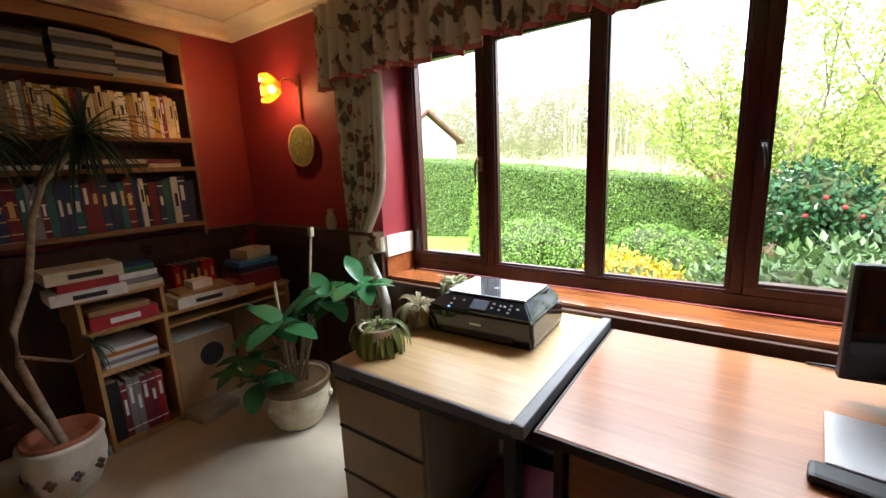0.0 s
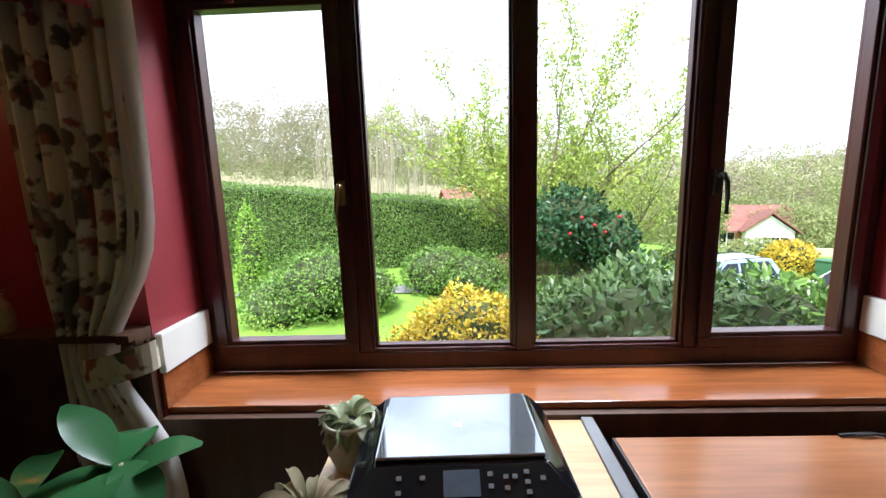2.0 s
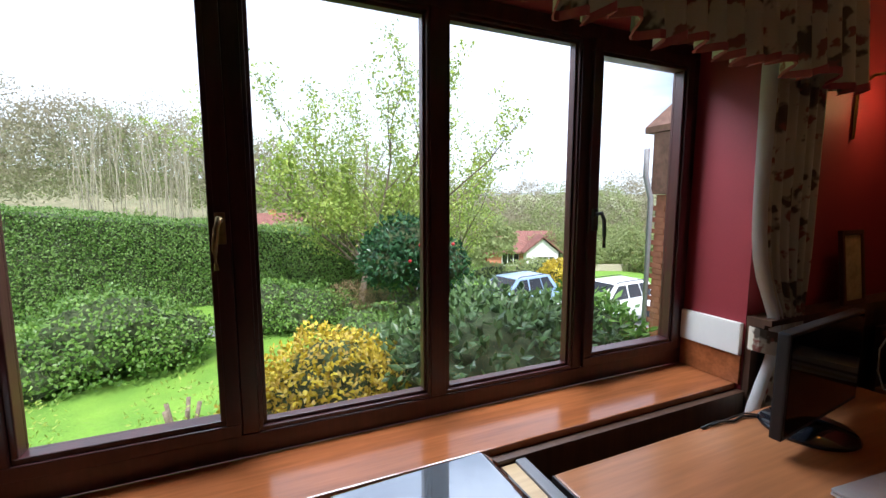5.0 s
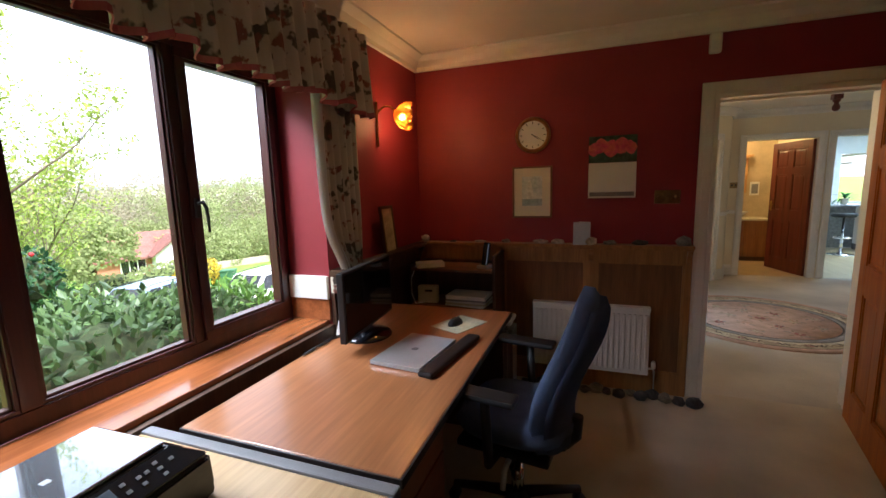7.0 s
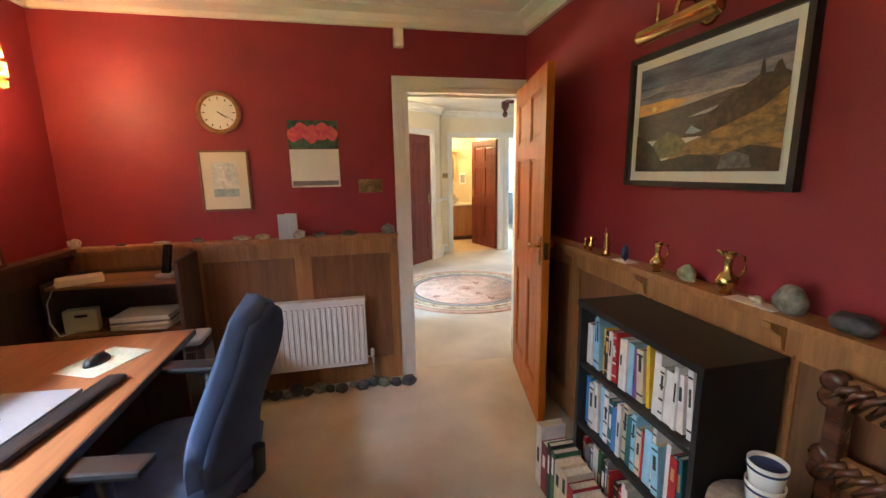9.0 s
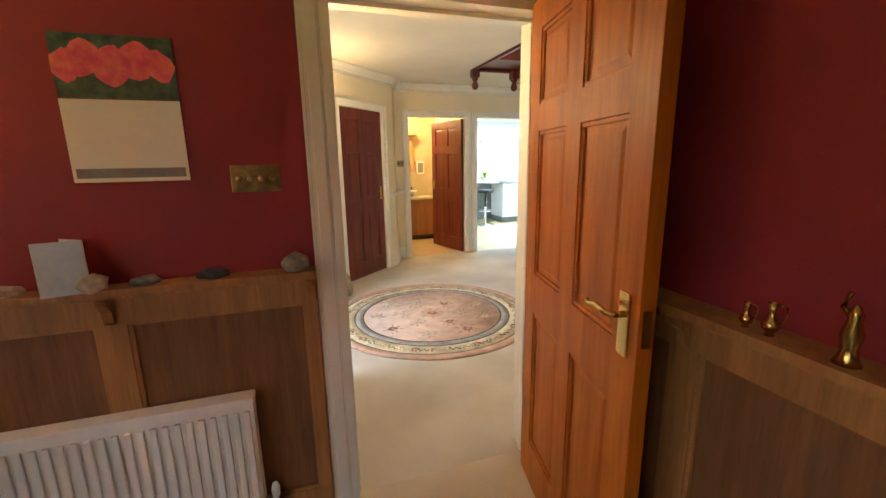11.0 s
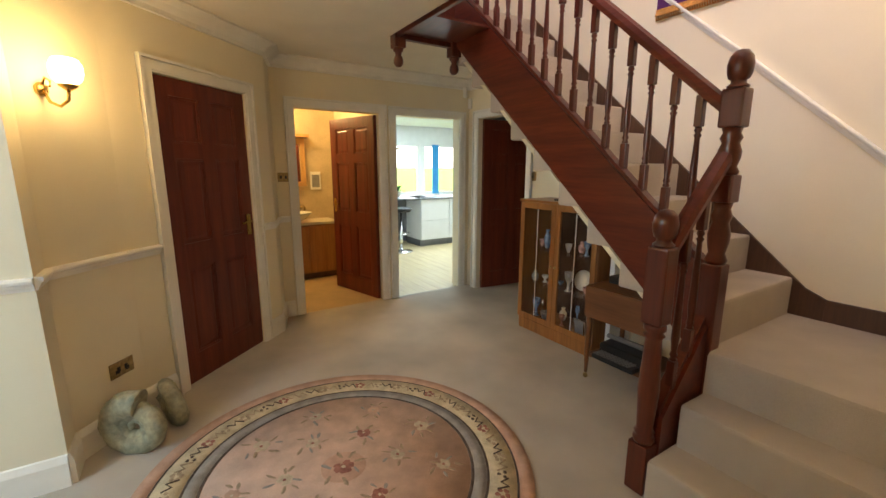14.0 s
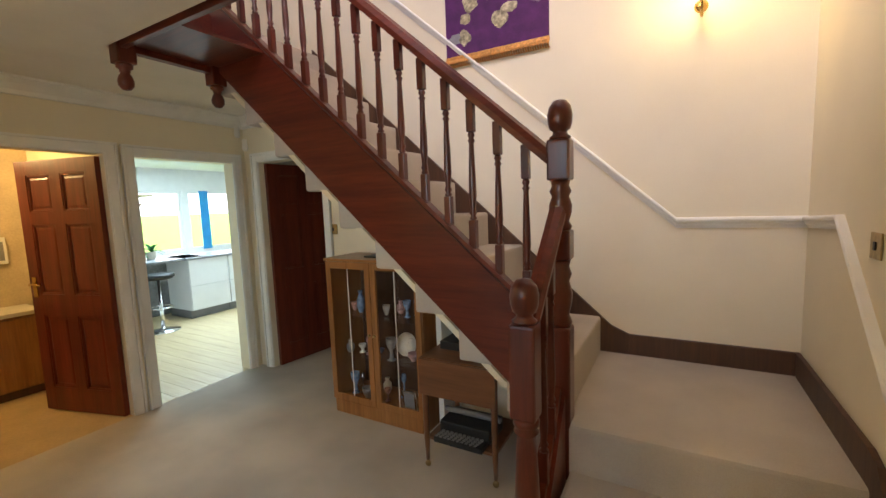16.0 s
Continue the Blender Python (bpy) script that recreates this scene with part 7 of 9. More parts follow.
def swan_lamp(x, y, z, yaw, watts, lab):
    ob = thing("swan_neck_lamp", pose(x, y, z, 0, 0, yaw), lab, "wall lamp", "brass wall lamps of the hall")
    part("back_plate", turned(bmesh.new(), [(0.030, 0), (0.032, 0.006), (0.018, 0.016), (0.0, 0.018)], m=pose(0, 0, 0, 90), sides=20), BRASS, ob)
    part("arm", tube(bmesh.new(), [(0, -0.012, 0.0), (0, -0.04, -0.055), (0, -0.09, -0.075), (0, -0.135, -0.05), (0, -0.145, 0.0)], 0.007, 8), BRASS, ob)
    part("scroll", tube(bmesh.new(), [(0, -0.012, 0.02), (0, -0.03, 0.05), (0, -0.055, 0.035), (0, -0.05, 0.01), (0, -0.035, 0.012)], 0.005, 8), BRASS, ob)
    part("gallery", turned(bmesh.new(), [(0.010, -0.01), (0.024, 0.0), (0.036, 0.010), (0.036, 0.018), (0.030, 0.018)], at=(0, -0.145, 0), sides=18), BRASS, ob)
    sh = part("shade", turned(bmesh.new(), [(0.030, 0.018), (0.050, 0.035), (0.060, 0.065), (0.058, 0.10), (0.046, 0.122), (0.040, 0.126)], at=(0, -0.145, 0), sides=24), OPAL, ob, "lit white opal glass shade")
    sh.visible_shadow = False
    p = pose(x, y, z, 0, 0, yaw) @ Vector((0, -0.145, 0.08))
    lamp("swan_neck_light", "POINT", Matrix.Translation(p), watts, (1.0, 0.66, 0.26), 0.05)


swan_lamp(4.99, 0.222, 1.79, -40, 2.4, "brass swan-neck wall lamp with a lit opal shade")
swan_lamp(2.60, 0.299, 1.68, 0, 2.2, "brass swan-neck wall lamp beside the study door")
swan_lamp(2.77, -3.219, 2.50, 180, 1.8, "brass swan-neck wall lamp above the stairs")


# ---- switches and sockets ----
def plate(name, m, label, w=0.043, h=0.043, bits=1, socket=False):
    ob = thing(name, m, label, name.replace("_", " "))
    part("plate", boxes((-w, -0.006, -h, w, 0, h), bevel=0.003), OLD_BRASS, ob)
    for i in range(bits):
        x = (i - (bits - 1) / 2) * 0.045
        part("rocker", boxes((x - 0.009, -0.010, -0.014, x + 0.009, -0.006, 0.014), bevel=0.002), BLACK, ob)
    if socket:
        for x in (-0.03, 0.03):
            part("pin_holes", boxes((x - 0.012, -0.0068, -0.022, x + 0.012, -0.006, -0.002)), BLACK, ob)
    return ob


plate("light_switch", pose(2.94, 0.299, 1.355), "brass light switch on the cream wall")
plate("wall_socket", pose(5.12, 0.112, 0.36, 0, 0, -40), "brass double socket low on the wall", 0.073, 0.043, 2, True)
plate("thermostat", pose(6.489, -1.094, 1.358, 0, 0, -90), "brass and black switch on the cream wall", 0.05, 0.043, 2)
plate("light_switch", pose(5.40, -3.219, 1.365, 0, 0, 180), "brass light switch beside the stairs")
plate("light_switch", pose(2.301, -2.40, 1.36, 0, 0, 90), "brass light switch on the stair wall")
s2 = thing("alarm_sensor", pose(6.47, -3.19, 2.17, 0, 0, -45), "cream alarm motion sensor in the corner", "sensor")
part("case", boxes((-0.032, -0.045, -0.055, 0.032, 0.0, 0.055), bevel=0.012), WHITE, s2)
part("lens", boxes((-0.022, -0.048, -0.035, 0.022, -0.044, 0.01), bevel=0.002), PAPER, s2)

hs = thing("alarm_sensor", pose(6.465, -3.14, 2.235, 0, 0, -45), "white alarm motion sensor in the hall corner", "sensor")
part("case", boxes((-0.03, -0.02, 0, 0.03, 0.02, 0.11), bevel=0.010), WHITE, hs)
part("lens", boxes((-0.02, -0.023, 0.02, 0.02, -0.0195, 0.06), bevel=0.002), PAPER, hs)

# small radiator beside the study door, in the hall
hr = thing("hall_radiator", (2.86, 0.25, 0.12), "cream radiator with a brass valve on the hall wall", "radiator")
part("panel", boxes((-0.36, -0.028, 0, 0.36, -0.012, 0.50), (-0.36, 0.012, 0, 0.36, 0.026, 0.50), bevel=0.003), WHITE, hr)
for i in range(18):
    x = -0.335 + 0.0394 * i
    part("rib", boxes((x - 0.009, -0.037, 0.03, x + 0.009, -0.027, 0.47), bevel=0.004), WHITE, hr)
part("top_grille", boxes((-0.363, -0.032, 0.497, 0.363, 0.028, 0.512), bevel=0.002), WHITE, hr)
part("valve", turned(bmesh.new(), [(0.012, 0.40), (0.018, 0.42), (0.018, 0.47), (0.008, 0.49)], at=(-0.39, -0.01, 0), sides=12), BRASS, hr)

# ---- rug ----
RUGC = (4.14, -0.80)
RUG_R = 0.92
rg = thing("round_rug", (*RUGC, 0.0), "round dusty-pink floral rug with a cream patterned border", "rug")
RUG_P = material("pink_wool", (0.62, 0.43, 0.34), 0.95, vary=0.15, scale=9, bump=0.9, bump_scale=300, spec=0.05)
RUG_B = material("cream_wool", (0.60, 0.50, 0.34), 0.95, vary=0.2, scale=14, bump=0.9, bump_scale=300, spec=0.05)
RUG_G = material("grey_wool", (0.34, 0.31, 0.285), 0.95, vary=0.2, scale=14, bump=0.9, bump_scale=300, spec=0.05)
RUG_S = material("rose_wool", (0.55, 0.35, 0.26), 0.95, vary=0.15, scale=14, bump=0.9, bump_scale=300, spec=0.05)
RUG_D = material("dark_wool", (0.12, 0.09, 0.075), 0.95, vary=0.3, scale=30, bump=0.9, bump_scale=300, spec=0.05)
RUG_M = material("mauve_wool", (0.34, 0.15, 0.12), 0.95, vary=0.3, scale=30, bump=0.9, bump_scale=300, spec=0.05)
RUG_F = material("faded_olive_wool", (0.40, 0.30, 0.21), 0.95, vary=0.3, scale=30, bump=0.9, bump_scale=300, spec=0.05)
RUG_L = material("ivory_wool", (0.56, 0.46, 0.34), 0.95, vary=0.2, scale=30, bump=0.9, bump_scale=300, spec=0.05)
for r0, r1, m, nm in ((0.0, 0.625, RUG_P, "field"), (0.625, 0.640, RUG_D, "dark_line"), (0.640, 0.700, RUG_G, "grey_band"), (0.700, 0.712, RUG_D, "dark_line"), (0.712, 0.840, RUG_B, "floral_border"), (0.840, 0.850, RUG_D, "dark_line"), (0.850, RUG_R, RUG_S, "outer_band")):
    prof = [(r0, 0.0), (r0, 0.012), (r1, 0.012), (r1, 0.0)] if r0 else [(0.0, 0.012), (r1, 0.012), (r1, 0.0)]
    part(nm, turned(bmesh.new(), prof, sides=72), m, rg)


def motif(bm, cx, cy, s, n, seed):
    for k in range(n):
        a = 2 * math.pi * k / n + seed
        lumpy(bm, (cx + s * 0.75 * math.cos(a), cy + s * 0.75 * math.sin(a), 0.0122), (s * 0.55, s * 0.42, 0.0014), seed + k, 0.5, 1)


for k in range(40):
    a = 2 * math.pi * k / 40
    bm = bmesh.new()
    motif(bm, 0.776 * math.cos(a), 0.776 * math.sin(a), 0.030 if k % 2 else 0.024, 5 if k % 2 else 3, k)
    part("border_flower", bm, (RUG_F, RUG_M, RUG_D, RUG_F)[k % 4], rg)
    bm = tube(bmesh.new(), [(r * math.cos(a + o), r * math.sin(a + o), 0.0125) for r, o in ((0.75, 0.03), (0.80, 0.06), (0.765, 0.09), (0.80, 0.125))], 0.005, 5)
    part("border_vine", bm, (RUG_F, RUG_D)[k % 2], rg)
part("medallion", turned(bmesh.new(), [(0.0, 0.0126), (0.105, 0.0126), (0.108, 0.012)], sides=40), RUG_S, rg)
RING = [(0.0, 0.0, 1.25)] + [(0.27, 1.047 * k + 0.3, 0.95) for k in range(6)] + [(0.49, 0.698 * k, 1.1 if k % 2 else 0.9) for k in range(9)]
for k, (r, a, size) in enumerate(RING):
    cx, cy = r * math.cos(a), r * math.sin(a)
    bm = bmesh.new()
    for j in range(7):
        b2 = j * 0.9 + k
        q = 0.026 * size if j else 0.0
        lumpy(bm, (cx + q * math.cos(b2), cy + q * math.sin(b2), 0.0122), (0.020 * size, 0.017 * size, 0.0016), k + j, 0.5, 1)
    part("field_flower", bm, (RUG_M, RUG_L, RUG_L, RUG_S, RUG_M, RUG_L)[k % 6], rg)
    part("flower_heart", lumpy(bmesh.new(), (cx, cy, 0.0130), (0.011 * size, 0.010 * size, 0.0016), k, 0.5, 1), (RUG_L, RUG_M)[k % 6 in (1, 2, 5)], rg)
    for j in range(7):
        b2, q = j * 0.9 + rnd.uniform(-0.3, 0.3), rnd.uniform(0.055, 0.085) * size
        bm = bmesh.new()
        lumpy(bm, (0, 0, 0), (rnd.uniform(0.022, 0.036) * size, rnd.uniform(0.007, 0.012) * size, 0.0016), k * 3 + j, 0.5, 1)
        part("field_leaf", bm, (RUG_F, RUG_G, RUG_F)[(k + j) % 3], rg, at=pose(cx + q * math.cos(b2), cy + q * math.sin(b2), 0.0120, 0, 0, math.degrees(b2) + rnd.uniform(-35, 35)))

# ---- fossils ----
FOSSIL = material("fossil_stone", (0.42, 0.36, 0.22), 0.6, vary=0.5, scale=9, bump=0.8, bump_scale=40, second=(0.22, 0.24, 0.18))


def ammonite(bm, at, r, wide, turn):
    """A coiled ribbed shell, standing."""
    rings = []
    for i in range(70):
        s = i / 69
        a = s * 2.4 * 2 * math.pi
        rr = r * (0.15 + 0.62 * s)
        tub = r * (0.10 + 0.34 * s) * (1 + 0.05 * math.sin(i * 2.2))
        c = Vector((rr * math.cos(a), 0, rr * math.sin(a)))
        d = Vector((math.cos(a), 0, math.sin(a)))
        rings.append([c + tub * (math.cos(k * math.pi / 5) * d + Vector((0, math.sin(k * math.pi / 5) * wide, 0))) for k in range(10)])
    m = Matrix.Translation(at) @ turn
    vs = [[bm.verts.new(m @ p) for p in ring] for ring in rings]
    for a, b in zip(vs, vs[1:]):
        for k in range(10):
            f = bm.faces.new((a[k], a[(k + 1) % 10], b[(k + 1) % 10], b[k]))
            f.smooth = True
    bm.faces.new(vs[0][::-1])
    bm.faces.new(vs[-1])
    return bm


single("ammonite_fossil", ammonite(bmesh.new(), (0, 0, 0.142), 0.165, 0.85, pose(0, 0, 0, 0, 40, 60)), FOSSIL, (4.84, 0.05, 0), "large grey-green ammonite fossil on the carpet", "fossil", "fossils by the wall")
single("ammonite_fossil", ammonite(bmesh.new(), (0, 0, 0.132), 0.150, 0.85, pose(0, 0, 0, 12, 150, 20)), FOSSIL, (5.05, -0.10, 0), "brownish ammonite fossil beside the wall", "fossil", "fossils by the wall")

# ---- display cabinet ----
dc = thing("display_cabinet", (4.71, -3.00, 0), "teak display cabinet with two glazed doors full of china", "cabinet")
w, d, h = 0.41, 0.185, 1.18
for x in (-w, w - 0.02):
    part("side_panel", boxes((x, -d, 0.0, x + 0.02, d - 0.022, h - 0.02), bevel=0.002), CAB_WOOD, dc)
part("top", boxes((-w - 0.008, -d, h - 0.02, w + 0.008, d + 0.008, h), bevel=0.003), CAB_WOOD, dc)
part("base", boxes((-w + 0.02, -d, 0.0, w - 0.02, d - 0.005, 0.10), bevel=0.003), CAB_WOOD, dc)
part("back", boxes((-w + 0.02, -d, 0.10, w - 0.02, -d + 0.01, h - 0.02)), DARK_WOOD_AND_SHADE, dc)
for z in (0.43, 0.74):
    g = part("glass_shelf", boxes((-w + 0.021, -d + 0.012, z, w - 0.021, d - 0.05, z + 0.006)), GLASS, dc)
    g.visible_shadow = False
for x0, x1, s in ((-w, 0.0, 1), (0.0, w, -1)):
    x0, x1 = x0 + 0.002, x1 - 0.002
    fr2 = part("door", boxes((x0, d - 0.020, 0.104, x0 + 0.045, d, h - 0.024), (x1 - 0.045, d - 0.020, 0.104, x1, d, h - 0.024), (x0 + 0.045, d - 0.020, 0.104, x1 - 0.045, d, 0.155), (x0 + 0.045, d - 0.020, h - 0.075, x1 - 0.045, d, h - 0.024), bevel=0.003), CAB_WOOD, dc)
    pg = part("pane", boxes((x0 + 0.045, d - 0.012, 0.155, x1 - 0.045, d - 0.009, h - 0.075)), GLASS, fr2)
    pg.visible_shadow = False
    part("leading", boxes(((x0 + x1) / 2 - 0.003, d - 0.008, 0.156, (x0 + x1) / 2 + 0.003, d - 0.004, h - 0.076)), PAPER, fr2)
    hx = x1 - 0.02 if s > 0 else x0 + 0.02
    part("knob", turned(bmesh.new(), [(0.006, 0), (0.012, 0.01), (0.008, 0.018), (0.0, 0.02)], m=pose(hx, d, 0.64, -90), sides=12), OLD_BRASS, fr2)
GLAZE = [PORCELAIN, material("blue_china", (0.20, 0.30, 0.48), 0.2, vary=0.3, scale=30), material("grey_pewter", (0.40, 0.40, 0.40), 0.3, 0.8, vary=0.2), material("pink_china", (0.60, 0.36, 0.34), 0.25, vary=0.3, scale=30), CHROME]
for row, z in enumerate((0.101, 0.4365, 0.7465)):
    for i in range(9):
        x = 4.71 - 0.33 + 0.082 * i + rnd.uniform(-0.012, 0.012)
        y = -3.0 + rnd.uniform(-0.08, 0.08)
        r, hh = rnd.uniform(0.020, 0.034), rnd.uniform(0.06, 0.19)
        kind = (i + row) % 4
        prof = {0: [(r, 0), (r * 0.5, 0.01), (r * 0.35, hh * 0.4), (r, hh * 0.7), (r * 1.1, hh), (r, hh), (0.0, hh * 0.6)], 1: [(r * 0.6, 0), (r, hh * 0.3), (r, hh * 0.6), (r * 0.4, hh * 0.85), (r * 0.6, hh), (0.0, hh)], 2: [(r * 0.5, 0), (r * 1.2, hh * 0.3), (r * 1.3, hh * 0.45), (r * 1.2, hh * 0.45), (0.0, hh * 0.1)], 3: [(r * 0.9, 0), (r * 0.9, 0.012), (r * 0.25, 0.02), (r * 0.2, hh * 0.6), (r * 0.7, hh * 0.75), (r * 0.5, hh), (0.0, hh)]}[kind]
        single("china_piece", turned(bmesh.new(), prof, sides=14), GLAZE[(i * 2 + row) % 5], (x, y, z), ("white", "blue", "pewter", "pink", "chrome")[(i * 2 + row) % 5] + (" goblet", " vase", " bowl", " figurine")[kind] + " on a cabinet shelf", ("goblet", "vase", "bowl", "figurine")[kind], "china in the display cabinet")
single("display_plate", turned(bmesh.new(), [(0.0, 0.0), (0.04, 0.0), (0.085, 0.012), (0.088, 0.014), (0.0, 0.004)], m=pose(0, 0, 0.085, -75), sides=26), PORCELAIN, (4.58, -3.05, 0.4365), "white china plate propped in the cabinet", "plate")
pf = thing("photo_frame", pose(4.46, -2.93, 0.4365 - 0.23, -8), "small silver photo frame in the cabinet", "photo frame")
pf.matrix_basis = pose(4.47, -2.90, 0.101, 8, 0, 180)
part("frame", boxes((-0.055, -0.004, 0, 0.055, 0.006, 0.15), bevel=0.003), CHROME, pf)
part("photo", boxes((-0.042, -0.0055, 0.014, 0.042, -0.004, 0.136)), COVER["grey"], pf)
# things on the cabinet
tv = thing("vase_on_tray", (4.66, -3.0, 1.18), "green and gold vase on a dark tray", "vase")
part("tray", boxes((-0.16, -0.10, 0, 0.16, 0.10, 0.012), bevel=0.004), BLACK, tv)
part("vase", turned(bmesh.new(), [(0.035, 0.013), (0.05, 0.03), (0.062, 0.08), (0.05, 0.13), (0.03, 0.16), (0.042, 0.19), (0.038, 0.19)], sides=20), material("green_gold_glaze", (0.20, 0.20, 0.10), 0.25, 0.4, vary=0.5, scale=30), tv)

# ---- drop-leaf trolley table ----
TRO = wood("brown_trolley_wood", (0.19, 0.075, 0.030), (0.12, 0.045, 0.018), 0.35, 0, 0.3, 14)
tt = thing("trolley_table", (3.90, -2.70, 0), "brown drop-leaf trolley table with a lower shelf", "table")
part("tabletop", boxes((-0.235, -0.26, 0.655, 0.235, 0.17, 0.675), bevel=0.003), TRO, tt)
part("drop_leaf", boxes((-0.235, 0.171, 0.46, 0.235, 0.189, 0.672), bevel=0.003), TRO, tt)
part("apron", boxes((-0.215, -0.24, 0.58, 0.215, 0.15, 0.654)), TRO, tt)
part("lower_shelf", boxes((-0.215, -0.24, 0.17, 0.215, 0.15, 0.188), bevel=0.002), TRO, tt)
for x in (-0.215, 0.215):
    for y in (-0.235, 0.155):
        lg = part("leg", turned(bmesh.new(), [(0.011, 0.045), (0.017, 0.18), (0.021, 0.60), (0.021, 0.654)], at=(x, y, 0), sides=10), TRO, tt)
        part("castor", turned(bmesh.new(), [(0.010, -0.008), (0.018, -0.006), (0.018, 0.006), (0.010, 0.008)], m=pose(x, y, 0.019, 90), sides=12), OLD_BRASS, lg)
tw = thing("typewriter", (3.90, -2.66, 0.188), "black portable typewriter on the trolley's shelf", "typewriter")
part("body", boxes((-0.16, -0.15, 0, 0.16, 0.06, 0.085), bevel=0.012), BLACK, tw)
part("keyboard_deck", boxes((-0.15, 0.061, 0, 0.15, 0.15, 0.03), bevel=0.004), BLACK, tw)
for r in range(4):
    for c in range(10):
        part("key", boxes((-0.128 + 0.027 * c + 0.005 * r, 0.072 + 0.019 * r, 0.031, -0.112 + 0.027 * c + 0.005 * r, 0.085 + 0.019 * r, 0.042 - 0.002 * r)), GREY, tw)
part("platen", turned(bmesh.new(), [(0.016, -0.18), (0.016, 0.18)], m=pose(0, -0.06, 0.10, 0, 90), sides=14), GREY, tw)
mb = thing("modem", (3.98, -2.78, 0.675), "black box with a glossy lid on the trolley", "box")
part("case", boxes((-0.11, -0.09, 0, 0.11, 0.09, 0.05), bevel=0.006), BLACK, mb)
part("upright_panel", boxes((-0.06, -0.06, 0.05, 0.06, -0.035, 0.16), bevel=0.004), GLOSS_BLACK, mb)
single("white_board", boxes((-0.02, -0.13, 0, 0.02, 0.13, 0.90), bevel=0.003), PAPER, (4.23, -3.05, 0), "white panel leaning beside the cabinet", "panel")

# ================= rooms beyond =================
TILE = material("tan_floor_tile", (0.52, 0.37, 0.18), 0.35, vary=0.12, scale=4)
BATH_WALL = material("tan_wall_tile", (0.52, 0.42, 0.27), 0.35, vary=0.12, scale=5)
structure("floor_bath", boxes((6.5, -2.18, -0.12, 8.3, -0.6, 0.0)), TILE, "tan tiled floor")
structure("wall_bath_east", boxes((8.2, -2.18, 0, 8.3, -0.6, TOP)), BATH_WALL, "tan tiled wall")
structure("wall_bath_north", boxes((6.61, -0.7, 0, 8.2, -0.6, TOP)), BATH_WALL, "tan wall")
structure("wall_bath_south", boxes((6.61, -2.24, 0, 8.3, -2.16, TOP)), CREAM, "cream partition")
structure("ceiling_bath", boxes((6.61, -2.2, TOP, 8.3, -0.6, TOP + 0.1)), CEIL, "cream ceiling")
bv = thing("vanity_unit", (7.98, -1.50, 0), "brown vanity unit with a pale worktop", "vanity")
part("body", boxes((-0.20, -0.50, 0.08, 0.21, 0.62, 0.72), bevel=0.003), CAB_WOOD, bv)
part("plinth", boxes((-0.16, -0.49, 0, 0.21, 0.61, 0.08)), DARK_WOOD_AND_SHADE, bv)
part("worktop", boxes((-0.23, -0.51, 0.721, 0.215, 0.63, 0.755), bevel=0.004), BEIGE, bv)
for y0, y1 in ((-0.49, -0.12), (-0.115, 0.25), (0.255, 0.61)):
    part("door", boxes((-0.218, y0, 0.10, -0.201, y1, 0.70), bevel=0.003), CAB_WOOD, bv)
bs = thing("wash_basin", (7.95, -1.52, 0.756), "cream bowl basin on the vanity", "basin")
part("bowl", turned(bmesh.new(), [(0.06, 0), (0.09, 0.02), (0.19, 0.10), (0.20, 0.115), (0.185, 0.115), (0.08, 0.03), (0.0, 0.025)], sides=28), PORCELAIN, bs)
part("tap", tube(bmesh.new(), [(0.19, -0.16, 0.0), (0.19, -0.16, 0.16), (0.15, -0.13, 0.18), (0.10, -0.09, 0.16)], 0.014, 8), OLD_BRASS, bs)
mc = thing("mirror_cabinet", (8.195, -1.42, 1.20), "wooden mirror cabinet with a lit canopy", "mirror")
part("frame", boxes((-0.08, -0.30, 0, 0, -0.24, 0.62), (-0.08, 0.24, 0, 0, 0.30, 0.62), (-0.08, -0.24, 0, 0, 0.24, 0.06), (-0.08, -0.24, 0.54, 0, 0.24, 0.62), bevel=0.004), PINE, mc)
part("mirror_glass", boxes((-0.05, -0.24, 0.06, -0.04, 0.24, 0.54)), MIRROR, mc)
part("canopy", boxes((-0.20, -0.34, 0.63, 0, 0.34, 0.67), bevel=0.006), PINE, mc)
part("lamp_disc", turned(bmesh.new(), [(0.0, 0.628), (0.04, 0.628)], at=(-0.13, 0, 0), sides=16), glow("warm_downlight", (1.0, 0.78, 0.4), 25), mc, "lit downlight")
lamp("cloakroom_light", "POINT", Matrix.Translation((7.6, -1.4, 2.15)), 10, (1.0, 0.68, 0.28), 0.06)
fr3 = thing("wall_picture", (8.19, -1.86, 1.15), "small white-framed picture by the mirror", "picture")
part("frame", boxes((-0.02, -0.07, 0, 0, 0.07, 0.24), bevel=0.003), PAPER, fr3)
part("print", boxes((-0.022, -0.05, 0.03, -0.0205, 0.05, 0.20)), COVER["grey"], fr3)

# plain closing walls of the room behind the door beside the stairs
structure("wall_store_south", boxes((5.08, -4.6, 0, 6.50, -4.5, TOP)), CREAM, "plain cream wall")
structure("wall_store_west", boxes((5.08, -4.5, 0, 5.18, -3.362, TOP)), CREAM, "plain cream wall")
structure("ceiling_store", boxes((5.08, -4.6, TOP + 0.002, 6.60, -3.362, TOP + 0.1)), CEIL, "plain ceiling")
structure("floor_store", boxes((5.08, -4.6, -0.12, 6.50, -3.9, -0.001)), HALL_CARPET, "grey-beige carpet")

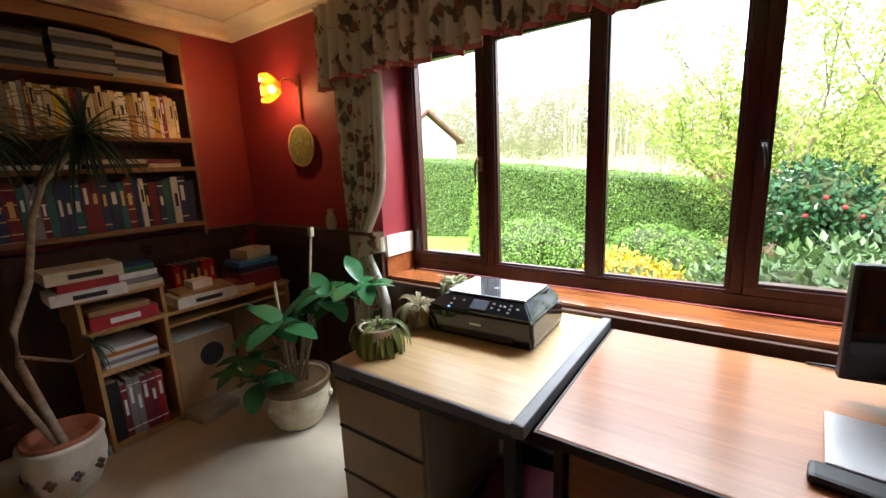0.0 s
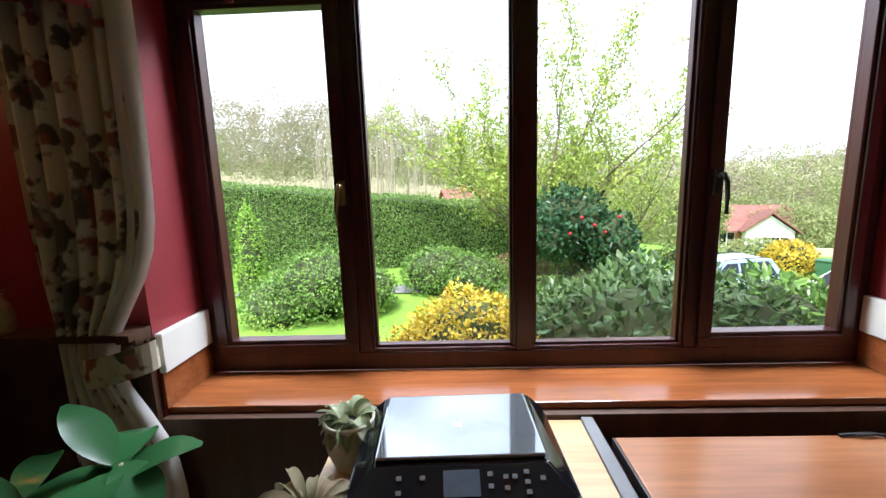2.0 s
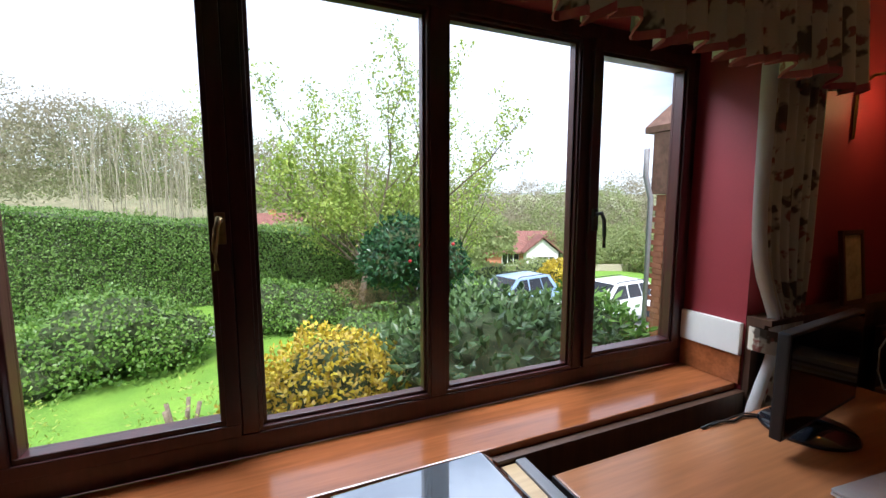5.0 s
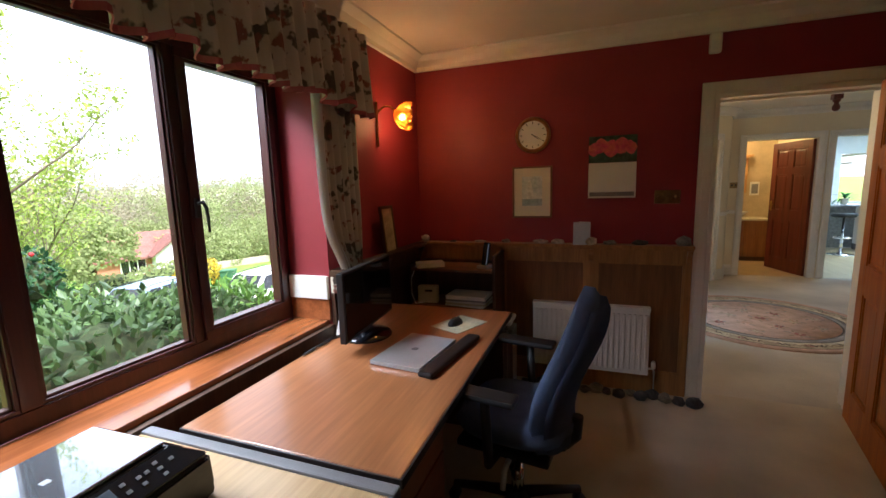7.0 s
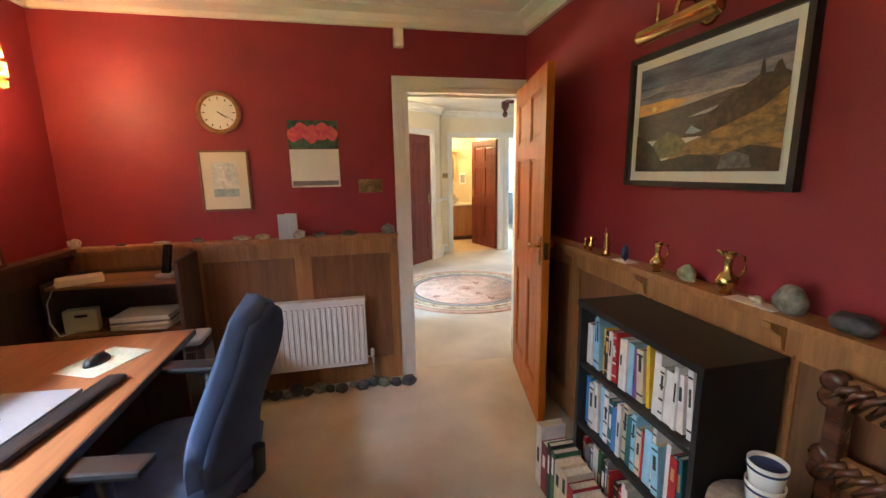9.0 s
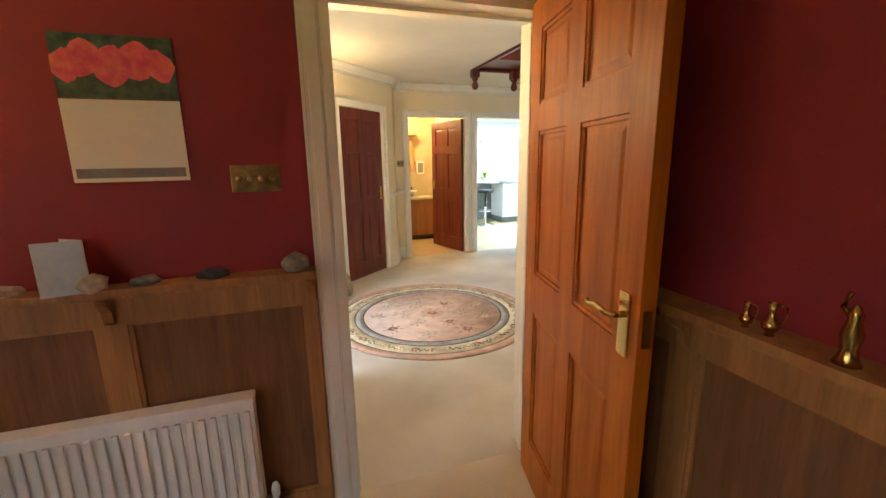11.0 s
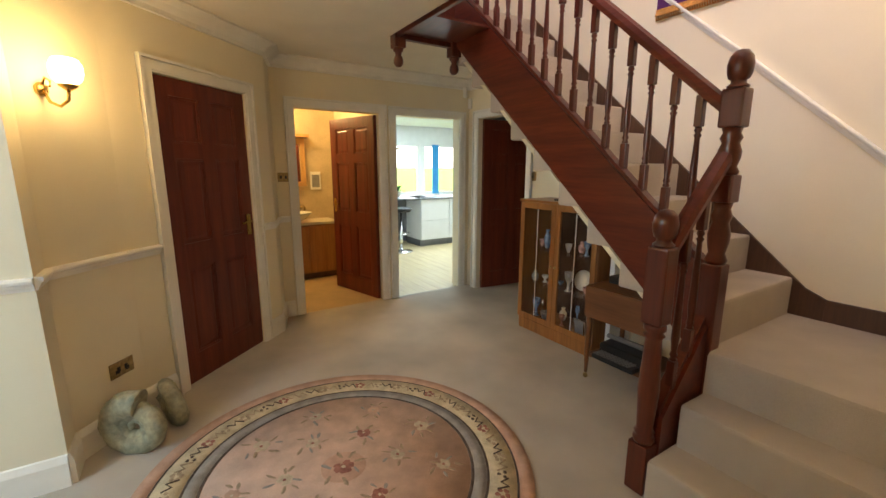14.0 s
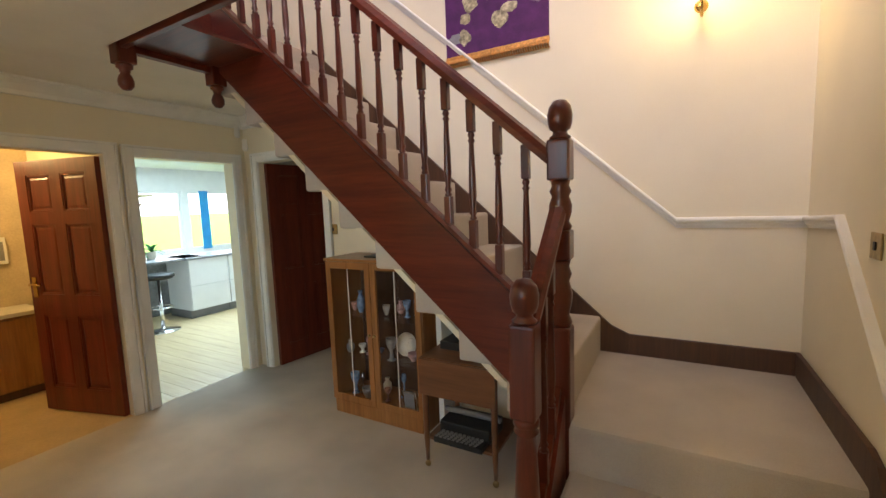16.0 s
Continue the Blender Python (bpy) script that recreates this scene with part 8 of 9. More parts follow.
# kitchen
KIT = material("white_kitchen_wall", (0.78, 0.80, 0.80), 0.6, vary=0.03)
PALE = wood("pale_oak_boards", (0.68, 0.54, 0.31), (0.58, 0.44, 0.24), 0.35, 0, 0.3, 9)
kf = structure("floor_kitchen", boxes((6.5, -7.2, -0.12, 11.6, -2.24, -0.006)), material("board_gap", (0.20, 0.15, 0.09), 0.7), "pale oak boards")
for i in range(34):
    for j in range(3):
        y0 = -7.08 + 0.142 * i
        x0 = 6.5 + 1.7 * j
        part("plank", boxes((x0 + 0.001, y0 + 0.001, -0.005, x0 + 1.698, y0 + 0.140, 0.001)), PALE, kf)
wall_along_y("wall_kitchen_east", -7.2, -2.24, 11.5, 11.6, [(-5.35, -4.45, 0.80, 2.0), (-6.6, -5.45, 0.80, 2.0)], KIT, "white kitchen wall with windows")
structure("wall_kitchen_north", boxes((8.3, -2.34, 0, 11.6, -2.24, TOP), (6.61, -2.262, 0, 8.3, -2.242, TOP)), KIT, "white kitchen wall")
structure("wall_kitchen_south", boxes((6.5, -7.3, 0, 11.6, -7.2, TOP)), KIT, "white kitchen wall")
structure("wall_kitchen_west", boxes((6.50, -7.2, 0, 6.61, -3.36, TOP)), KIT, "white kitchen wall")
structure("ceiling_kitchen", boxes((6.61, -7.2, TOP, 11.6, -2.24, TOP + 0.1)), KIT, "white kitchen ceiling")
for i, (ya, yb) in enumerate(((-5.35, -4.45), (-6.6, -5.45))):
    kw = tagged(new("window_%d" % (i + 2)), "white-framed kitchen window", kind="structure")
    part("window_frame", boxes((11.52, ya, 0.80, 11.58, ya + 0.05, 2.0), (11.52, yb - 0.05, 0.80, 11.58, yb, 2.0), (11.52, ya + 0.05, 0.80, 11.58, yb - 0.05, 0.85), (11.52, ya + 0.05, 1.95, 11.58, yb - 0.05, 2.0)), KIT, kw)
    pn = part("pane", boxes((11.545, ya + 0.05, 0.85, 11.549, yb - 0.05, 1.95)), GLASS, kw)
    pn.visible_shadow = False
BLUE = material("blue_blind", (0.02, 0.28, 0.62), 0.5, vary=0.1)
single("blue_blind", boxes((-0.01, -0.09, 0, 0.01, 0.09, 1.2), bevel=0.003), BLUE, (11.47, -5.78, 0.80), "bright blue vertical blind between the windows", "blind")
UNIT = material("white_gloss_units", (0.80, 0.81, 0.82), 0.2, vary=0.02)
TOPK = material("grey_worktop", (0.25, 0.26, 0.27), 0.25, vary=0.2, scale=20)
for i in range(3):
    ku = thing("kitchen_unit", (9.0, -4.28 - 0.61 * i, 0), "white gloss kitchen base unit", "kitchen unit", "white kitchen units")
    part("carcass", boxes((0.02, -0.30, 0.12, 0.6, 0.30, 0.87)), UNIT, ku)
    part("plinth", boxes((0.06, -0.30, 0, 0.6, 0.30, 0.12)), GREY, ku)
    for z0, z1 in ((0.125, 0.48), (0.485, 0.865)):
        part("drawer_front", boxes((0.0, -0.297, z0, 0.02, 0.297, z1), bevel=0.003), UNIT, ku)
single("worktop", boxes((-0.02, -1.55, 0, 0.64, 0.33, 0.03), bevel=0.003), TOPK, (9.0, -4.28, 0.871), "grey stone-effect kitchen worktop", "worktop")
single("breakfast_bar", boxes((-0.35, -0.9, 0, 0.45, 0.55, 0.03), (0.35, -0.85, -0.871, 0.40, 0.5, 0.0), bevel=0.003), TOPK, (9.40, -3.40, 0.871), "grey breakfast bar on a white end panel", "counter")
for i, (x, y) in enumerate(((8.80, -3.46), (8.85, -2.95))):
    bs2 = thing("bar_stool", (x, y, 0), "black bar stool on a chrome pedestal", "bar stool", "bar stools")
    part("foot_plate", turned(bmesh.new(), [(0.20, 0), (0.20, 0.008), (0.03, 0.03), (0.0, 0.03)], sides=28), CHROME, bs2)
    part("column", turned(bmesh.new(), [(0.025, 0.03), (0.025, 0.40), (0.018, 0.40), (0.018, 0.70)], sides=14), CHROME, bs2)
    part("foot_rest", tube(bmesh.new(), [(0.14 * math.cos(a), 0.14 * math.sin(a), 0.32) for a in [math.pi * 2 * k / 16 for k in range(17)]], 0.010, 6), CHROME, bs2)
    part("seat", turned(bmesh.new(), [(0.0, 0.70), (0.16, 0.70), (0.19, 0.73), (0.185, 0.765), (0.0, 0.755)], sides=28), BLACK, bs2)
kp = pot("kitchen_plant", (9.5, -3.75, 0.901), 0.06, 0.11, POT_IVORY, "small green plant on the breakfast bar")
bm = bmesh.new()
for i in range(22):
    a, e = rnd.uniform(0, 6.28), rnd.uniform(0.3, 1.3)
    blade(bm, (0, 0, 0.1), (math.cos(a) * math.cos(e), math.sin(a) * math.cos(e), math.sin(e)), rnd.uniform(0.14, 0.28), 0.05, 1.6, 0.1)
part("foliage", bm, RUBBER, kp)
kl = tube(bmesh.new(), [(9.3, -4.0, TOP - 0.002), (9.3, -4.0, TOP - 0.012)], 0.05, 16)
single("downlight", kl, glow("cool_downlight", (0.9, 0.95, 1.0), 12), (0, 0, 0), "small round downlight in the kitchen ceiling", "downlight")
# garden steps outside the kitchen
gs = thing("garden_steps", (15.5, -5.9, 0), "grey open garden steps outside the kitchen", "steps")
for i in range(8):
    part("step", boxes((0, 1.2 - 0.30 * i, 0.3 + 0.25 * i, 1.2, 1.55 - 0.30 * i, 0.36 + 0.25 * i), bevel=0.004), STONE_A, gs)
part("stringer", boxes((0.5, -1.5, 0.0, 0.6, 1.5, 0.3)), STONE_A, gs)

# dining room seen past the pier
PAPER_WALL = material("pale_blue_wallpaper", (0.62, 0.68, 0.70), 0.7, vary=0.05, scale=4)
structure("wall_dining_east", boxes((5.45, 0.63, 0, 5.57, 2.5, TOP)), PAPER_WALL, "pale blue wallpaper with grey leaves")
structure("wall_dining_north", boxes((2.2, 2.5, 0, 5.57, 2.6, TOP)), PAPER_WALL, "pale blue papered wall")
structure("wall_dining_south", boxes((4.90, 0.54, 0, 5.57, 0.63, TOP)), PAPER_WALL, "pale blue papered wall")
structure("wall_dining_west", boxes((2.30, 0.42, 0, 2.36, 2.5, TOP)), PAPER_WALL, "pale blue papered wall")
structure("ceiling_dining", boxes((2.2, 0.46, TOP, 5.57, 2.6, TOP + 0.1)), CEIL, "white ceiling")
LEAFP = material("grey_leaf_print", (0.28, 0.26, 0.28), 0.7, vary=0.2)
wpm = thing("leaf_frieze", (5.448, 1.0, 0), "printed grey leaf sprays on the wallpaper", "wallpaper print")
BUDP = material("red_bud_print", (0.42, 0.14, 0.15), 0.7, vary=0.2)
for k in range(18):
    y, z = -0.30 + 0.24 * (k % 6) + rnd.uniform(-0.05, 0.05), 1.0 + 0.42 * (k // 6) + 0.12 * (k % 2)
    part("stem_print", tube(bmesh.new(), [(-0.001, y, z), (-0.001, y + 0.05, z + 0.07), (-0.001, y + 0.04, z + 0.16), (-0.001, y + 0.07, z + 0.24)], 0.0025, 4), LEAFP, wpm)
    for u0, v0, a in ((0.0, 0.0, 2.7 + rnd.uniform(-0.3, 0.3)), (0.05, 0.08, 0.5 + rnd.uniform(-0.3, 0.3))):
        bm = bmesh.new()
        p = [(0, 0), (0.035, 0.020), (0.080, 0.020), (0.125, 0.0), (0.080, -0.014), (0.035, -0.014)]
        bm.faces.new([bm.verts.new((-0.0015, y + u0 + u * math.cos(a) - v * math.sin(a), z + v0 + u * math.sin(a) + v * math.cos(a))) for u, v in p])
        part("leaf_print", bm, LEAFP, wpm)
    part("bud_print", lumpy(bmesh.new(), (-0.001, y + 0.07, z + 0.255), (0.0008, 0.016, 0.026), k, 0.3, 1), BUDP, wpm)
sb = thing("sideboard", (5.16, 1.08, 0), "dark brown wooden sideboard with panelled doors", "sideboard")
part("body", boxes((-0.22, -0.38, 0.06, 0.26, 0.55, 0.84), bevel=0.004), SHELF_WOOD, sb)
part("top", boxes((-0.26, -0.41, 0.841, 0.27, 0.58, 0.88), bevel=0.008), DARK_WOOD_AND_SHADE, sb)
part("plinth", boxes((-0.20, -0.37, 0, 0.25, 0.54, 0.06)), DARK_WOOD_AND_SHADE, sb)
for y0 in (-0.365, 0.09):
    d5 = part("door", boxes((-0.238, y0, 0.09, -0.221, y0 + 0.44, 0.81), bevel=0.003), SHELF_WOOD, sb)
    part("raised_panel", boxes((-0.247, y0 + 0.07, 0.17, -0.239, y0 + 0.37, 0.73), bevel=0.005), SHELF_WOOD, d5)
rv = thing("rose_vase", (5.05, 0.84, 0.88), "vase of red roses on the sideboard", "flowers")
part("vase", turned(bmesh.new(), [(0.03, 0), (0.045, 0.05), (0.03, 0.11), (0.04, 0.13), (0.036, 0.13)], sides=18), PORCELAIN, rv)
for k in range(8):
    a = k * 0.8
    c = (0.07 * math.cos(a), 0.07 * math.sin(a), 0.23 + 0.05 * (k % 3))
    part("stem", tube(bmesh.new(), [(0, 0, 0.10), c], 0.003, 5), RUBBER, rv)
    part("rose", lumpy(bmesh.new(), c, (0.026, 0.026, 0.024), k, 0.5), COVER["red"], rv, "red rose bloom")
bm = bmesh.new()
for k in range(26):
    a, e = rnd.uniform(0, 6.28), rnd.uniform(0, 1.2)
    blade(bm, (0.02 * math.cos(a), 0.02 * math.sin(a), 0.16), (math.cos(a) * math.cos(e), math.sin(a) * math.cos(e), math.sin(e)), 0.10, 0.04, 1.0)
part("foliage", bm, RUBBER, rv)
single("door_mat_edge", tube(bmesh.new(), [(4.25, 0.62, 0.012), (4.0, 0.55, 0.012), (3.75, 0.50, 0.012)], 0.012, 8), OLD_BRASS, (0, 0, 0), "thin carpet trim strip on the floor", "floor trim")

# stone-topped stool with the cups
so = thing("side_stool", (0.06, -0.42, 0), "small round stool with a stone top beside the bookcase", "stool")
part("top", turned(bmesh.new(), [(0.0, 0.56), (0.10, 0.56), (0.115, 0.57), (0.112, 0.59), (0.0, 0.592)], sides=24), STONE_C, so)
for k in range(3):
    a = 2.1 * k + 0.4
    part("leg", tube(bmesh.new(), [(0.07 * math.cos(a), 0.07 * math.sin(a), 0.56), (0.10 * math.cos(a), 0.10 * math.sin(a), 0.0)], 0.013, 8), CARVE, so)


# ================= garden and beyond =================
def ground_z(x, y):
    s = 0.75 * x + 0.66 * y
    return -0.30 - 5.5 * (1 - math.exp(-max(0.0, s - 5.5) / 22.0)) - 0.65 * math.exp(-((s - 16.0) / 4.5) ** 2)


def sheet(name, xs, ys, mat, label, lift=0.0, keep=None):
    """Ground following the slope over a grid; keep(x, y) tells which cells stay."""
    bm, g = bmesh.new(), {}
    for i, x in enumerate(xs):
        for j, y in enumerate(ys):
            g[i, j] = (x, y)
    vs = {}
    for i in range(len(xs) - 1):
        for j in range(len(ys) - 1):
            if keep and not keep((xs[i] + xs[i + 1]) / 2, (ys[j] + ys[j + 1]) / 2):
                continue
            q = []
            for k in ((i, j), (i + 1, j), (i + 1, j + 1), (i, j + 1)):
                if k not in vs:
                    x, y = g[k]
                    vs[k] = bm.verts.new((x, y, ground_z(x, y) + lift + 0.03 * noise.noise(Vector((x, y, 0)) * 0.7)))
                q.append(vs[k])
            f = bm.faces.new(q)
            f.smooth = True
    return structure(name, bm, mat, label)


GRASS = material("lawn_grass", (0.20, 0.36, 0.04), 0.9, vary=0.3, scale=2.5, bump=1.0, bump_scale=60, second=(0.13, 0.27, 0.03))
TARMAC = material("grey_tarmac", (0.20, 0.20, 0.21), 0.85, vary=0.15, scale=3, bump=0.5, bump_scale=120)
near = [-12 + 0.8 * i for i in range(46)]
far_x = [-1500, -700, -350, -160, -80, -45, -25, -16] + near + [28, 34, 42, 55, 75, 110, 170, 350, 700, 1500]
far_y = [2.52 + 0.8 * i for i in range(46)] + [42, 52, 65, 85, 120, 200, 400, 800, 1500]
sheet("ground", far_x, far_y, GRASS, "green lawn falling away from the house")
structure("ground_far", boxes((-1500, -1500, -0.9, 1500, 2.52, -0.6)), GRASS, "grass round the house")


def drive(x, y):
    """The forecourt before the garage wing, and the lane that it joins."""
    a = (x - 2.0) * 0.66 - (y - 10.5) * 0.75
    return (x > 5.6 and y > 5.0 and 0.75 * x + 0.66 * y < 16 and x < 22) or (15.5 < 0.75 * x + 0.66 * y < 21 and x > 1.0)


sheet("road", [1.0 + 0.35 * i for i in range(70)], [4.0 + 0.35 * i for i in range(70)], TARMAC, "grey tarmac drive and lane", 0.03, drive)
sheet("pavement", [-4.2 + 0.3 * i for i in range(13)], [7.2 + 0.25 * i for i in range(5)], TARMAC, "narrow grey garden path", 0.025, lambda x, y: abs(y - 7.55 - 0.12 * x) < 0.35)


def leaves_mesh(name, pts, nrm, length, width, mat, rng, jitter=0.7, smooth=True):
    """Many small folded leaves at points, facing roughly along the normals; one mesh."""
    n = len(pts)
    a = rng.normal(size=(n, 3))
    d = nrm * 0.35 + a * jitter + np.array([0, 0, 0.15])
    d /= np.linalg.norm(d, axis=1, keepdims=True)
    up = nrm + rng.normal(size=(n, 3)) * 0.35
    side = np.cross(d, up)
    side /= np.linalg.norm(side, axis=1, keepdims=True) + 1e-9
    fold = np.cross(side, d)
    L = length * rng.uniform(0.6, 1.2, (n, 1))
    W = width * rng.uniform(0.7, 1.2, (n, 1))
    v = np.stack([pts, pts + d * L * 0.5 + side * W * 0.5 - fold * W * 0.12, pts + d * L, pts + d * L * 0.5 - side * W * 0.5 - fold * W * 0.12], axis=1).reshape(-1, 3)
    idx = np.arange(n)[:, None] * 4
    faces = (idx + np.array([[0, 1, 2, 3]])).tolist()
    me = bpy.data.meshes.new(name)
    me.from_pydata(v.tolist(), [], faces)
    me.materials.append(mat)
    me.update()
    return me


rng = np.random.default_rng(7)
# dark colour for the shade deep inside shrubs and hedge
SHADE_CORE = material("shaded_shrub_inside", (0.05, 0.07, 0.025), 0.95, vary=0.4, scale=12)
TWIG = material("garden_bark", (0.20, 0.155, 0.11), 0.9, vary=0.3, scale=20, bump=0.6, bump_scale=60)


def shell(centre, size, n, rough=0.18, lo=-0.75):
    """Points and normals over a lumpy ellipsoid."""
    p = rng.normal(size=(n * 2, 3))
    p /= np.linalg.norm(p, axis=1, keepdims=True)
    p = p[p[:, 2] > lo][:n]
    k = np.array([1 + rough * noise.noise(Vector(q) * 2.3 + Vector((centre[0], centre[1], 0))) + rough * 0.6 * noise.noise(Vector(q) * 5.5 + Vector((centre[1], 3, 0))) for q in p.tolist()])
    k = k * rng.uniform(0.86, 1.04, len(p))
    return p * k[:, None] * np.array(size) + np.array(centre), p


def shrub(name, lumps, n, length, width, mat, label, category="shrub", core=True, lo=-0.75):
    """A shrub of several lumps: a dark core painted as inner shade, twigs, and leaves."""
    x, y = lumps[0][0][0], lumps[0][0][1]
    ob = thing(name, (x, y, ground_z(x, y)), label, category)
    off = np.array([x, y, ground_z(x, y)])
    bm = bmesh.new()
    P, N = [], []
    tot = sum(s[0] * s[1] + s[1] * s[2] + s[0] * s[2] for _, s in lumps)
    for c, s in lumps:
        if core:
            # solid dark lump standing in for the shade between the leaves
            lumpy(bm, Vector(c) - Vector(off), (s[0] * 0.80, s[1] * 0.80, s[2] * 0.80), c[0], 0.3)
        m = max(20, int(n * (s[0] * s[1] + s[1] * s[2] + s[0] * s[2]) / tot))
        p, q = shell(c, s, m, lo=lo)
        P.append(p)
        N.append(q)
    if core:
        part("shade_core", bm, SHADE_CORE, ob)
    else:
        bm.free()
    st2 = bmesh.new()
    for k in range(5):
        a = k * 1.3
        tube(st2, [(0.05 * math.cos(a), 0.05 * math.sin(a), -0.02), (0.12 * math.cos(a), 0.12 * math.sin(a), 0.3)], 0.016, 5)
    part("stem", st2, TWIG, ob)
    part("foliage", leaves_mesh("foliage", np.concatenate(P) - off, np.concatenate(N), length, width, mat, rng), mat, ob)
    return ob


LAUREL = leafy("laurel_leaf", (0.11, 0.19, 0.06), (0.045, 0.085, 0.03), 0.42)
LAUREL2 = leafy("bright_laurel_leaf", (0.18, 0.33, 0.06), (0.08, 0.18, 0.035), 0.3)
GOLDEN = leafy("golden_shrub_leaf", (0.66, 0.52, 0.03), (0.40, 0.28, 0.04), 0.5)
ROUND = leafy("round_bush_leaf", (0.21, 0.35, 0.07), (0.09, 0.19, 0.035), 0.4)
HEDGE = leafy("hedge_leaf", (0.19, 0.32, 0.065), (0.09, 0.18, 0.035), 0.5)
CAMEL = leafy("camellia_leaf", (0.06, 0.15, 0.06), (0.022, 0.065, 0.03), 0.22)
SPRING = leafy("spring_leaf", (0.42, 0.50, 0.10), (0.24, 0.36, 0.06), 0.5)
LIME = leafy("lime_conifer", (0.32, 0.52, 0.07), (0.18, 0.36, 0.04), 0.6)
# woodland leaves: lightened, low-contrast colours that stand in for distance haze
WOODY = leafy("haze_tinted_woodland", (0.42, 0.38, 0.27), (0.36, 0.33, 0.23), 0.9, 0.5)
WOODG = leafy("haze_tinted_green_woodland", (0.37, 0.42, 0.18), (0.30, 0.35, 0.15), 0.9, 0.5)

# clipped hedge, its top falling with the slope
hd = tagged(new("hedge"), "tall clipped green hedge along the garden", "hedge", kind="stuff")
hx0, hx1 = -13.0, 2.2


def hedge_y(x):
    return 9.2 + 0.10 * x


def hedge_top(x):
    return 0.98 - 0.108 * (x + 0.6)


# plain dark slab behind the leaves, coloured as the hedge's inner shade
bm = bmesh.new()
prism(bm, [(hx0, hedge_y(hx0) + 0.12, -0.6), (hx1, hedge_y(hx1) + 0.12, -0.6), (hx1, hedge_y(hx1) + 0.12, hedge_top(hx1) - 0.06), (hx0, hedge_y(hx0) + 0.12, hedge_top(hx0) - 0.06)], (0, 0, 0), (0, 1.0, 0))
part("shade_core", bm, SHADE_CORE, hd)
n = 80000
u = rng.uniform(hx0, hx1, n)
face = rng.uniform(0, 1, n) < 0.75
top_z = hedge_top(u) + 0.015 * np.sin(u * 3.1) + 0.010 * np.sin(u * 9.7)
zz = np.where(face, -0.4 + (top_z + 0.4) * rng.uniform(0, 1, n), top_z + rng.uniform(-0.03, 0.03, n))
yy = hedge_y(u) + np.where(face, rng.uniform(-0.03, 0.10, n) + 0.05 * np.sin(u * 2.3 + zz * 4), rng.uniform(0, 1.1, n))
P = np.stack([u, yy, zz], 1)
N = np.where(face[:, None], np.array([[0, -1, 0.1]]), np.array([[0, -0.1, 1]])).astype(float)
part("foliage", leaves_mesh("foliage", P, N, 0.042, 0.027, HEDGE, rng), HEDGE, hd)

# shrubs before the window
shrub("laurel_bush", [((0.75, 3.75, 0.18), (0.75, 0.55, 0.55)), ((1.45, 4.0, 0.15), (0.6, 0.6, 0.52)), ((0.35, 4.05, 0.14), (0.5, 0.5, 0.46)), ((1.0, 4.25, 0.20), (0.6, 0.5, 0.56))], 6000, 0.105, 0.044, LAUREL, "dark glossy laurel bush beneath the window")
shrub("laurel_bush", [((2.10, 4.35, 0.10), (0.50, 0.55, 0.50)), ((2.45, 4.30, -0.02), (0.36, 0.5, 0.44))], 1900, 0.12, 0.045, LAUREL2, "bright green laurel bush beside the drive")
shrub("golden_shrub", [((-0.42, 3.95, 0.16), (0.46, 0.42, 0.46)), ((-0.12, 3.98, 0.04), (0.38, 0.38, 0.42)), ((-0.72, 3.88, 0.02), (0.36, 0.36, 0.40))], 11000, 0.045, 0.026, GOLDEN, "yellow-leaved shrub with brown twigs below the window")
shrub("round_bush", [((-2.25, 6.3, 0.10), (0.70, 0.62, 0.48)), ((-2.75, 6.1, -0.08), (0.5, 0.5, 0.34)), ((-1.75, 6.4, -0.02), (0.45, 0.5, 0.36))], 8500, 0.048, 0.030, ROUND, "rounded mid-green bush before the hedge")
shrub("low_bush", [((-0.75, 7.35, -0.02), (0.62, 0.5, 0.42)), ((-0.25, 7.2, -0.06), (0.55, 0.5, 0.40)), ((0.15, 7.3, -0.15), (0.4, 0.4, 0.32))], 7000, 0.048, 0.030, ROUND, "low spreading green bush before the hedge")
shrub("low_bush", [((0.30, 5.5, -0.12), (0.40, 0.45, 0.36)), ((0.75, 5.2, -0.10), (0.42, 0.4, 0.36)), ((0.35, 6.3, -0.16), (0.40, 0.4, 0.30)), ((1.3, 6.4, -0.02), (0.6, 0.5, 0.38)), ((1.9, 6.6, -0.05), (0.6, 0.5, 0.40))], 7500, 0.045, 0.026, HEDGE, "dark green ground cover beneath the tree")
DRYTWIG = leafy("dry_twig_leaf", (0.34, 0.24, 0.12), (0.20, 0.14, 0.07), 0.8)
shrub("dry_shrub", [((0.35, 7.3, -0.02), (0.34, 0.32, 0.30)), ((0.70, 6.9, -0.05), (0.30, 0.30, 0.28))], 2600, 0.09, 0.008, DRYTWIG, "dry brown twiggy shrub beneath the tree", core=False)
camellia = shrub("camellia_bush", [((0.95, 6.35, 0.86), (0.52, 0.48, 0.42)), ((1.38, 6.25, 0.62), (0.42, 0.40, 0.34)), ((0.72, 6.3, 0.72), (0.38, 0.4, 0.34))], 3600, 0.085, 0.050, CAMEL, "dark camellia bush with a few red flowers", lo=-1.0)
cs = bmesh.new()
for k in range(6):
    tube(cs, [(1.05 + 0.05 * k, 6.35, -0.3), (1.0 + 0.09 * k, 6.33 + 0.03 * k, 0.3), (0.75 + 0.13 * k, 6.3, 0.75)], 0.022, 6, 0.6)
bmesh.ops.translate(cs, verts=cs.verts, vec=(-0.95, -6.35, -ground_z(0.95, 6.35)))
part("trunk", cs, TWIG, camellia, "bare brown stems")
